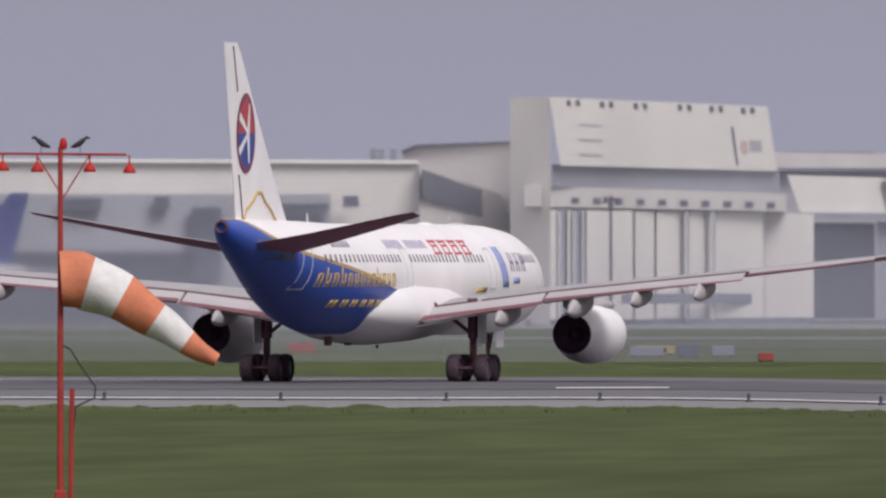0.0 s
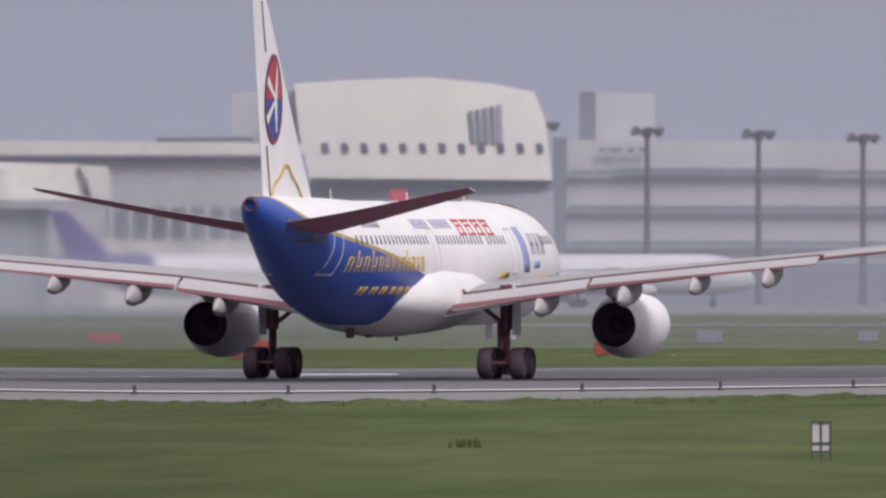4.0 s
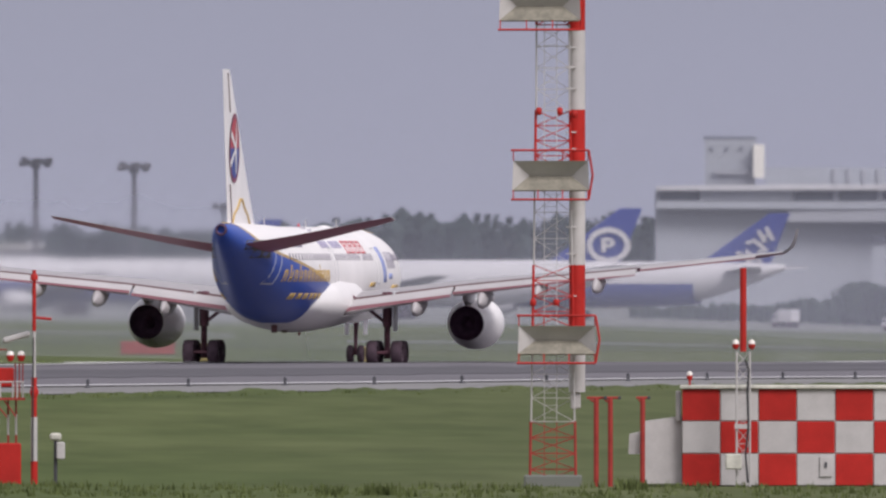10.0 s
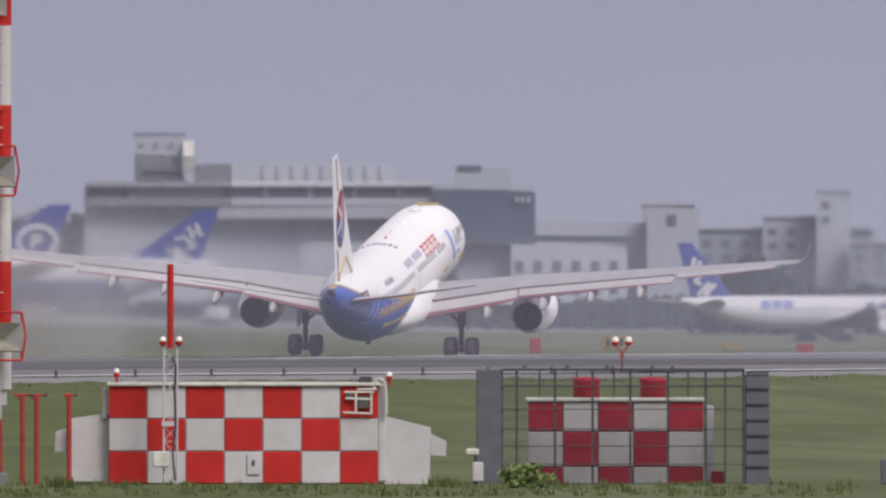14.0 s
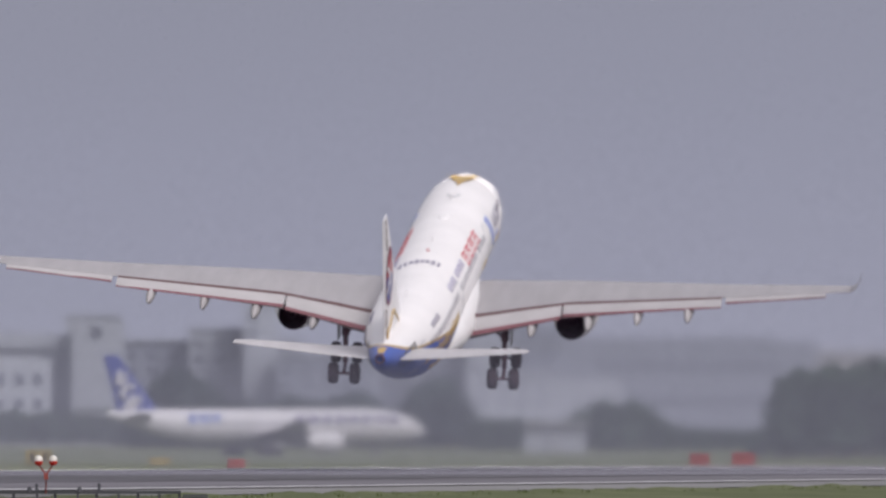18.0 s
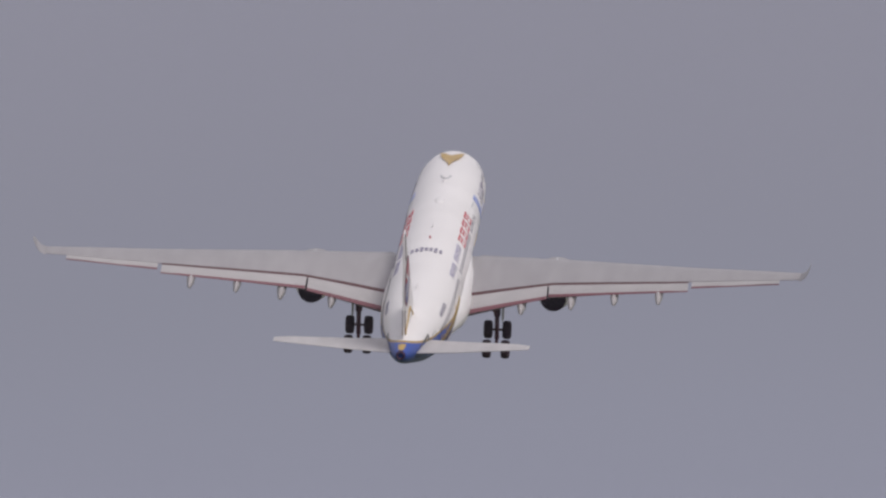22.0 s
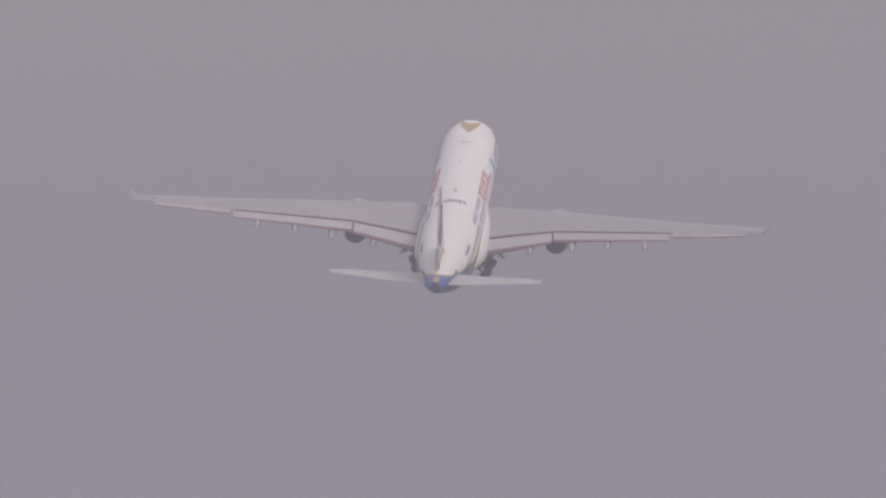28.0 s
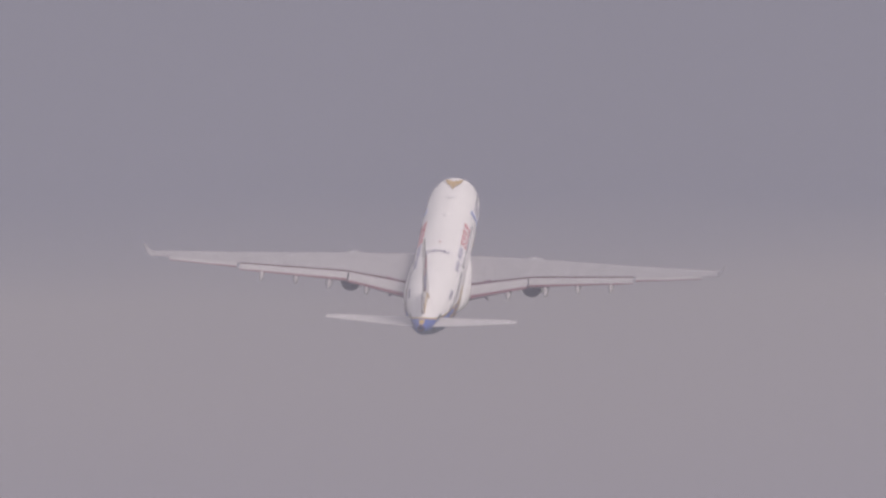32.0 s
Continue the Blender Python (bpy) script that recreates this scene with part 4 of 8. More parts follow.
PLANE_ROWS = [
    (0, -261.47, 1129.72, 0.08, 0.05, 0.06, -0.78),
    (0.5, -261.41, 1154.50, 0.07, 0.05, 0.05, -0.79),
    (1, -261.08, 1178.44, -0.00, 0.06, 0.04, -0.80),
    (1.5, -247.13, 1139.00, -0.09, 0.09, 0.11, -0.79),
    (2, -229.92, 1082.47, 0.07, 0.12, 0.17, -0.70),
    (2.5, -208.14, 1003.29, 0.02, 0.06, 0.09, -0.57),
    (4.5, -191.38, 1030.39, 0.17, 0.09, 0.08, -0.79),
    (5, -190.26, 1056.06, 0.10, 0.07, 0.07, -0.73),
    (5.5, -189.66, 1084.86, 0.12, 0.05, 0.11, -0.59),
    (6, -188.55, 1111.71, 0.06, 0.04, 0.16, -0.44),
    (6.5, -186.82, 1134.55, 0.00, 0.06, 0.15, -0.32),
    (7.5, -183.53, 1181.44, -0.03, 0.14, 0.13, -0.21),
    (8, -182.94, 1212.21, -0.03, 0.16, 0.18, -0.51),
    (9, -181.15, 1272.43, -0.06, 0.08, 0.20, -0.56),
    (10, -177.16, 1319.91, -0.03, 0.03, 0.24, -0.35),
    (10.5, -176.74, 1355.87, -0.17, 0.10, 0.25, -0.45),
    (11.5, -174.65, 1421.30, -0.38, 0.24, 0.29, -0.78),
    (12, -172.94, 1450.45, -0.24, 1.67, 1.27, -1.09),
    (12.5, -171.39, 1482.59, -0.32, 2.72, 1.10, -0.76),
    (13, -169.95, 1515.97, -0.58, 3.45, 0.93, -0.43),
    (13.5, -167.40, 1541.00, -0.56, 4.83, 0.96, -0.52),
    (14, -164.66, 1564.20, -0.58, 6.49, 1.10, -0.61),
    (14.5, -159.85, 1568.00, -0.48, 7.87, 2.00, -0.53),
    (15, -155.98, 1570.32, -0.03, 9.01, 2.79, -0.44),
    (15.5, -139.89, 1453.69, 0.40, 10.02, 2.17, -0.44),
    (17.5, -129.32, 1570.53, 4.21, 12.34, 2.24, -0.84),
    (18, -125.94, 1595.79, 6.16, 13.00, 2.08, -0.94),
    (19, -119.74, 1654.92, 10.85, 14.46, 1.63, -0.99),
    (20, -113.53, 1717.24, 18.16, 15.45, 1.58, -0.72),
    (21, -109.33, 1774.67, 27.00, 16.32, 1.34, -0.73),
    (22, -105.12, 1831.21, 36.49, 17.31, 2.11, -0.38),
    (23, -100.86, 1877.98, 46.49, 17.14, 1.66, -0.42),
    (24, -97.94, 1937.59, 56.97, 16.27, 1.95, -0.26),
    (27, -92.90, 2135.81, 89.92, 18.22, 3.11, -0.11),
    (28, -91.50, 2200.16, 100.90, 18.56, 3.22, -0.24),
    (29, -91.19, 2255.40, 111.87, 18.63, 2.87, -0.50),
    (30, -92.67, 2343.39, 122.83, 18.00, 3.62, -0.79),
    (31, -92.54, 2377.51, 132.78, 18.16, 3.52, -1.12),
    (32, -93.41, 2431.74, 142.74, 19.32, 2.28, -0.86),
]


def exhaust_haze_sheet():
    """Upright translucent sheet that stands in for hazy exhaust along the runway."""
    m = bpy.data.materials.new("exhaust_haze_sheet")
    m.use_nodes = True
    nt = m.node_tree
    L = nt.links.new
    nt.nodes.remove(nt.nodes["Principled BSDF"])
    clear, spread, mix, co, sep, no = (nt.nodes.new("ShaderNode" + k) for k in ("BsdfTransparent", "BsdfDiffuse", "MixShader", "TexCoord", "SeparateXYZ", "TexNoise"))
    spread.inputs[0].default_value = (0.42, 0.385, 0.40, 1)
    L(co.outputs["Object"], sep.inputs[0])
    mp = nt.nodes.new("ShaderNodeMapping")
    mp.inputs["Scale"].default_value = (1, 0.028, 0.16)
    L(co.outputs["Object"], mp.inputs["Vector"])
    L(mp.outputs["Vector"], no.inputs["Vector"])
    no.inputs["Scale"].default_value, no.inputs["Detail"].default_value = 1.0, 3.0
    amount = None
    for sock, a, b, lo, hi in ((sep.outputs[1], -180, -60, 0, 1), (sep.outputs[1], -52, -27, 1, 0), (sep.outputs[2], 2.0, 12.5, 1, 0), (no.outputs[0], 0.2, 0.8, 0.34, 0.52)):
        mr = nt.nodes.new("ShaderNodeMapRange")
        mr.interpolation_type = "SMOOTHSTEP"
        for key, v in (("From Min", a), ("From Max", b), ("To Min", lo), ("To Max", hi)):
            mr.inputs[key].default_value = v
        L(sock, mr.inputs["Value"])
        if amount is None:
            amount = mr.outputs[0]
        else:
            mul = nt.nodes.new("ShaderNodeMath")
            mul.operation = "MULTIPLY"
            L(amount, mul.inputs[0])
            L(mr.outputs[0], mul.inputs[1])
            amount = mul.outputs[0]
    L(amount, mix.inputs[0])
    L(clear.outputs[0], mix.inputs[1])
    L(spread.outputs[0], mix.inputs[2])
    L(mix.outputs[0], nt.nodes["Material Output"].inputs[0])
    mesh = Mesh().rings([[(-11.0 + 0.03 * y, y, z) for y in range(4, -182, -6)] for z in (-4, 0, 3, 6, 10, 13)], closed=False, cap=False)
    ob = new("exhaust_haze_sheet", mesh.data("exhaust_haze_sheet", m))
    tagged(ob, "upright pinkish sheet that stands in for jet exhaust haze", "haze", kind="stuff")
    return ob


EXHAUST = exhaust_haze_sheet()


def exhaust_blur_sheet():
    """Added clear sheet beyond the airliner, turned to the camera, blurs like hot air."""
    m = bpy.data.materials.new("exhaust_blur_sheet")
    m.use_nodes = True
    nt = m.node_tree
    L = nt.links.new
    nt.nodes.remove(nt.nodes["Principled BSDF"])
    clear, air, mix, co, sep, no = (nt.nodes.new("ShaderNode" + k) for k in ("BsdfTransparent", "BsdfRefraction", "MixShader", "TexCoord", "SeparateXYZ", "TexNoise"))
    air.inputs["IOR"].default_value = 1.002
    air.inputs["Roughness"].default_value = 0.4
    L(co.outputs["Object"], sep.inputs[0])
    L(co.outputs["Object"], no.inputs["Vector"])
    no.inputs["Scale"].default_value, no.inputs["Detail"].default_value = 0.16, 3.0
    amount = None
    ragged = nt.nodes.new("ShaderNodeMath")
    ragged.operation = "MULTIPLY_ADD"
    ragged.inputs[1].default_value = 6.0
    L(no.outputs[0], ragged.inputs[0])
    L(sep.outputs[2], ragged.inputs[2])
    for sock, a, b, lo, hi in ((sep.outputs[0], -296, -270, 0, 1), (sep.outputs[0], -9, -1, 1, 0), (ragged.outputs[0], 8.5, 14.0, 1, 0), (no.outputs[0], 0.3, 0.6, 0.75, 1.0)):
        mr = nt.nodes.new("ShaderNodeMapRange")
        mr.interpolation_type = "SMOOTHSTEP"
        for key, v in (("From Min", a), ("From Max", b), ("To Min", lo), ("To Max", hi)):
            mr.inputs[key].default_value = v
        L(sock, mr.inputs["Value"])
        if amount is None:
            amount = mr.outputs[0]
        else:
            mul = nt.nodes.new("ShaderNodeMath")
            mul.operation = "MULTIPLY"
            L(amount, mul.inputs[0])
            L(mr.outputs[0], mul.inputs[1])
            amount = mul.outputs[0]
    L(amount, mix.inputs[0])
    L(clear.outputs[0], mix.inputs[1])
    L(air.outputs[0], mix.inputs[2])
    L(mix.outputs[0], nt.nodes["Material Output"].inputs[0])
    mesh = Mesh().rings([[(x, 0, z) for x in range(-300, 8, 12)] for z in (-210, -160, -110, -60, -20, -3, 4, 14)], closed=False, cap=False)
    ob = new("exhaust_blur_sheet", mesh.data("exhaust_blur_sheet", m))
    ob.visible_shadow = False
    return tagged(ob, "clear blurring sheet beyond the airliner, added for hot air", "haze", kind="stuff")


BLUR_SHEET = exhaust_blur_sheet()


def motions():
    """All that moves: the airliner, its wings under load, and its landing gear."""
    walk(AIRLINER, [(t, pose(x, y, z, rx, ry, rz)) for t, x, y, z, rx, ry, rz in PLANE_ROWS])
    behind = [(t, pose(x, y, 0, 0, 0, rz)) for t, x, y, z, rx, ry, rz in PLANE_ROWS if t <= 15]
    walk(EXHAUST, behind + [(32.0, behind[-1][1])])
    # The sheet shifts and lifts so its edges stay out of the camera's view.
    sheet_rows = [(t, pose(x + 150 * ease(t, 15, 17.5), y + 34, 195 * (ease(t, 15.2, 17.5) - ease(t, 20.6, 22)), 0, 0, math.degrees(math.atan2(-x, y)))) for t, x, y, z, rx, ry, rz in PLANE_ROWS]
    walk(BLUR_SHEET, sheet_rows)
    for wing, hinge, side in WINGS:
        walk(wing, [(t, hinge @ pose(0, 0, 0, 0, -side * a, 0)) for t, a in ((0, 0), (10, 0.3), (12, 1.2), (14, 2.9), (16, 3.6), (22, 3.6), (24, 3.3), (27, 3.1), (32, 3.0))])
    for tail in TAILS:
        walk(tail, [(t, pose(0, -25.6, 7.2) @ pose(0, 0, 0, -a, 0, 0) @ pose(0, 25.6, -7.2)) for t, a in ((0, 0), (12, 0), (13.5, 1.0), (15, 0.8), (18, 0.4), (20, 0.8), (24, 1.0), (32, 1.4))])
    fold = ((0, 0), (23.2, 0), (24, 6), (25, 17), (26, 29), (27, 37), (28, 42), (29, 47), (30, 53), (31, 62), (32, 74))
    for leg, side in LEGS:
        walk(leg, [(t, pose(side * 5.34, 0, 4.1) @ pose(0, 0, 0, 0, side * a, 0)) for t, a in fold])
    for brace, side in BRACES:
        rows = []
        for t, a in fold:
            x, z = 5.34 - 1.75 * math.sin(radians(a)) - 3.3, 4.1 - 1.75 * math.cos(radians(a)) - 3.95
            rows.append((t, pose(side * 3.3, 0, 3.95, 0, side * -math.degrees(math.atan2(x, -z)), 0)))
        walk(brace, rows)
    tilt = ((0, 0), (12, 0), (13, -3.4), (14, -6.2), (14.4, -6.5), (15, 14), (15.5, 26), (16.5, 32), (23.2, 33), (24, 33), (25, 28), (26, 22), (27, 18), (28, 15), (30, 10), (32, 5))
    for truck, side in TRUCKS:
        walk(truck, [(t, pose(side * 5.34, 0, 4.1) @ pose(0, 0, 0, 0, side * table(t, fold), 0) @ pose(0, 0, -3.4 - 0.4 * ease(t, 14.4, 15.4), a, 0, 0)) for t, a in tilt])
    walk(NOSE_GEAR, [(t, pose(0, 25.4, 2.9) @ pose(0, 0, 0, a, 0, 0) @ pose(0, -25.4, -2.9)) for t, a in ((0, 0), (23, 0), (24.5, 40), (26, 85), (32, 85))])



# ---- foreground things ----
def windsock():
    u, d = -677.0, 434.0
    g = ground_z(u, d)
    k = d / RAD

    def loc(x, y):
        return Vector(((x + 677) * k, 0, lift(y, d)))

    m = facing(u, d, 0)
    t = thing("windsock", "orange and white windsock hanging on a red lamp-topped pole", "windsock", m)
    part("pole", Mesh().tube((0, 0, g), (0, 0, lift(-250, d)), 0.07, 0.045, 10), "orange", t, "red-painted pole")
    part("pole_foot", Mesh().box((0, 0, g + 0.5), (0.22, 0.22, 1.0), ch=0.03).tube((0.18, 0, g), (0.22, 0, g + 2.9), 0.05, n=6), "orange", t)
    arm = Mesh().tube(loc(-805, -238), loc(-560, -236), 0.025, n=6)
    arm.tube(loc(-720, -236), loc(-672, -160), 0.015, n=5).tube(loc(-625, -236), loc(-672, -160), 0.015, n=5)
    part("lamp_arm", arm, "orange", t, "red cross arm")
    for x, y in ((-779, -212), (-718, -210), (-625, -210), (-555, -208)):
        lamp = part("lamp", Mesh().lathe([(0.13, 0.03), (0.09, 0.06), (0.0, 0.115), (-0.05, 0.12), (-0.05, 0.02)], 12, Matrix.Translation(loc(x, y)) @ pose(0, 0, 0, 90, 0, 0)), "mred", t, "red bell-shaped lamp")
        part("lamp_stem", Mesh().tube(loc(x, y - 8), loc(x, y - 27), 0.018, n=5), "orange", lamp)
    part("top_light", Mesh().lathe([(0, 0.05), (0.05, 0.075), (0.16, 0.07), (0.22, 0.03)], 10, Matrix.Translation(loc(-672, -245)) @ pose(0, 0, 0, 90, 0, 0)), "mred", t)
    # cloth bands along a drooping tube
    mid = [(-676, -14, 50), (-640, -16, 50), (-605, 0, 47), (-565, 20, 42), (-530, 42, 36), (-495, 65, 31), (-460, 92, 24), (-430, 112, 18), (-400, 128, 12)]
    pts = [loc(a, b) for a, b, _ in mid]
    rad = [c * k for *_, c in mid]
    dirs = [(pts[min(i + 1, 8)] - pts[max(i - 1, 0)]).normalized() for i in range(9)]

    def ring(s):
        i = min(int(s), 7)
        q = s - i
        p, r, dr = pts[i].lerp(pts[i + 1], q), rad[i] + (rad[i + 1] - rad[i]) * q, dirs[i].lerp(dirs[i + 1], q).normalized()
        up = Vector((0, 1, 0)).cross(dr).normalized()
        return [p + (Vector((0, 1, 0)) * math.cos(a) + up * math.sin(a)) * r * (1 + 0.05 * math.sin(3 * a + 2.2 * s)) for a in [2 * math.pi * j / 20 for j in range(20)]]

    for i, (a, b) in enumerate(((0, 1.35), (1.35, 2.9), (2.9, 4.6), (4.6, 6.2), (6.2, 8))):
        part("cloth_band", Mesh().rings([ring(a + (b - a) * j / 6) for j in range(7)], cap=False), "cloth_o" if i % 2 == 0 else "cloth_w", t, "orange nylon band" if i % 2 == 0 else "white nylon band")
    cab = Mesh()
    run = [(-672, 102), (-660, 108), (-640, 140), (-615, 175), (-617, 195), (-650, 210), (-655, 260)]
    for a, b in zip(run, run[1:]):
        cab.tube(loc(*a), loc(*b), 0.018, n=5)
    part("cable", cab, "cable", t, "loose black cable")
    for x, f in ((-711, 1), (-642, -1)):
        c = loc(x, -252)
        b = Mesh().rings([[(c.x + f * (-dx) * 0.5, c.y + 0.07 * r * math.cos(a), c.z + dz + 0.07 * r * math.sin(a)) for a in [2 * math.pi * j / 10 for j in range(10)]] for dx, dz, r in ((-0.36, -0.03, 0.2), (-0.2, 0.0, 0.7), (0.0, 0.05, 1.0), (0.15, 0.1, 0.75), (0.22, 0.15, 0.55), (0.29, 0.15, 0.4), (0.4, 0.13, 0.05))])
        crow = thing("crow", "black crow perched on the windsock lamp arm", "bird", m, group="crows on the arm")
        part("body", b, "crow", crow)
        for s in (-0.02, 0.02):
            part("leg", Mesh().tube((c.x, c.y + s, c.z + 0.02), (c.x, c.y + s, lift(-238, d)), 0.008, n=4), "crow", crow)


windsock()


def lattice(mesh, w, z0, z1, step, r=0.018, w1=None, leg=0.0):
    """A square lattice column."""
    w1 = w if w1 is None else w1
    n = max(1, round((z1 - z0) / step))
    for i in range(n):
        a, b = z0 + (z1 - z0) * i / n, z0 + (z1 - z0) * (i + 1) / n
        h, h2 = (w + (w1 - w) * i / n) / 2, (w + (w1 - w) * (i + 1) / n) / 2
        c0 = [(-h, -h), (h, -h), (h, h), (-h, h)]
        c1 = [(-h2, -h2), (h2, -h2), (h2, h2), (-h2, h2)]
        for j in range(4):
            p, q = c0[j], c0[(j + 1) % 4]
            p1, q1 = c1[j], c1[(j + 1) % 4]
            mesh.tube((*p, a), (*p1, b), leg or r * 2.0, n=5, cap=False)
            mesh.tube((*p, a), (*q, a), r, n=4, cap=False)
            if i % 2:
                mesh.tube((*p, a), (*q1, b), r, n=4, cap=False)
            else:
                mesh.tube((*q, a), (*p1, b), r, n=4, cap=False)
    return mesh


D0 = 595.0
K0 = D0 / RAD


def glide_mast():
    u = 4165.0
    g = -0.5

    def x_(px):
        return (px + 3960 - u) * K0

    def z_(y):
        return lift(y - 493, D0)

    t = thing("glide_slope_mast", "tall red and white lattice mast with three white antenna shelves", "antenna mast", facing(u, D0, 0))
    bands = [(855, 742, "orange", 1.18, 1.14), (742, 575, "mwhite", 1.12, 1.05), (575, 465, "mred", 1.04, 1.0), (465, 325, "mwhite", 0.98, 0.94), (325, 192, "mred", 0.92, 0.88), (192, 40, "mwhite", 0.86, 0.84), (40, -160, "mred", 0.84, 0.82)]
    for a, b, mat, w, w1 in bands:
        mesh = lattice(Mesh(), w, z_(a), z_(b), 0.42 if mat != "mwhite" else 0.62, 0.017 if mat != "mwhite" else 0.010, w1, 0.036 if mat != "mwhite" else 0.024)
        part("lattice_section", mesh, mat, t, "red lattice section" if mat != "mwhite" else "white lattice section")
    for y0, y1, mat in ((855, 742, "orange"), (742, -160, "mwhite")):
        lad = Mesh()
        for s in (0.1, 0.42):
            lad.tube((s - 0.32, -0.61, z_(y0)), (s - 0.32, -0.6, z_(y1)), 0.012, n=4)
        for i in range(int((z_(y1) - z_(y0)) / 0.32)):
            z = z_(y0) + 0.1 + i * 0.32
            lad.tube((-0.22, -0.61, z), (0.1, -0.61, z), 0.008, n=4)
        part("ladder", lad, mat, t, "red ladder" if mat == "orange" else "white ladder")
    for a, b, mat in ((690, 600, "mwhite"), (600, 465, "mred"), (465, 325, "mwhite"), (325, 190, "mred"), (190, 50, "mwhite"), (50, -80, "mred")):
        part("feeder_duct", Mesh().tube((x_(248), 0.15, z_(a)), (x_(248), 0.15, z_(b)), 0.21, n=14), mat, t, "red cable duct" if mat == "mred" else "white cable duct")
    part("duct_bracket", Mesh().box((x_(245), 0.15, z_(705)), (0.26, 0.2, 0.42), ch=0.03), "mwhite", t)
    for x, y in ((180, 200), (217, 200), (243, 205), (170, 538), (211, 538)):
        part("obstruction_light", Mesh().lathe([(0, 0.04), (0.03, 0.08), (0.16, 0.08), (0.2, 0.03)], 10, Matrix.Translation((x_(x), -0.55, z_(y))) @ pose(0, 0, 0, 90, 0, 0)), "mred", t)
    for y in (80, 115, 153, 230, 260, 398, 445, 520):
        part("step_peg", Mesh().tube((x_(246), -0.06, z_(y)), (x_(228), -0.25, z_(y)), 0.02, n=4), "mwhite", t)
    # three antenna shelves, each a trough with a cage of rails
    for x0, x1, y0, y1 in ((112, 252, -38, 33), (135, 267, 281, 333), (145, 279, 573, 622)):
        yc = (y0 + y1) / 2
        if y0 < 0:
            y0, yc = -20, 6
        xl, xr, zt, zb = x_(x0), x_(x1), z_(y0), z_(y1)
        h = zt - zb
        tr = Mesh()
        A = [(xl, -1.2, zt), (xr, -1.2, zt), (xr + 0.03, -1.2, zb), (xl - 0.03, -1.2, zb)]
        B = [(xl + 0.42, -0.80, zt - h * 0.52), (xr - 0.42, -0.80, zt - h * 0.52)]
        C = [(p[0], -0.68, p[2]) for p in A]
        tr.add(A + B + C, [(0, 1, 5, 4), (1, 2, 5), (3, 0, 4), (0, 6, 7, 1), (1, 7, 8, 2), (2, 8, 9, 3), (3, 9, 6, 0), (6, 9, 8, 7)])
        shelf = part("antenna_trough", tr, "mwhite", t, "white antenna trough with slanted reflectors")
        part("reflector_lip", Mesh().add([A[3], A[2], B[1], B[0], *[(p[0], p[1] + 0.04, p[2] - 0.03) for p in (A[3], A[2], B[1], B[0])]], [(0, 1, 2, 3), (7, 6, 5, 4), (0, 4, 5, 1), (1, 5, 6, 2), (2, 6, 7, 3), (3, 7, 4, 0)]), "tan", shelf, "stained lower reflector")
        zt2, zb2 = zt + 0.27, zb - 0.24
        for z in (zt2, zb2):
            rail = Mesh().tube((xl - 0.06, -1.25, z), (xr + 0.02, -1.25, z), 0.03, n=5)
            rail.tube((xr + 0.02, -1.25, z), (xr + 0.12, -1.25, (zt + zb) / 2), 0.03, n=5)
            part("cage_rail", rail, "mred", shelf, "red bent cage rail")
            part("rear_rail", Mesh().tube((xl - 0.06, -0.6, z), (xr + 0.02, -0.6, z), 0.02, n=5), "mred", shelf, "red rear rail")
            for s in (0, 0.33, 0.66, 1):
                xx = xl + (xr - xl) * s
                part("strut", Mesh().tube((xx, -1.25, z), (xx, -1.2, zt if z > zt else zb), 0.02, n=4), "mred", shelf, "red strut")
    part("footing", Mesh().box((0, 0, g + 0.12), (1.5, 1.5, 0.35), ch=0.04), "taxi", t)


glide_mast()


def loc0(px, y):
    """A place in the row of huts: across and up from the row's middle, from the view along it."""
    return (px + 3960 - 4600) * K0, lift(y - 493, D0)


ROW = facing(4600, D0, 0)


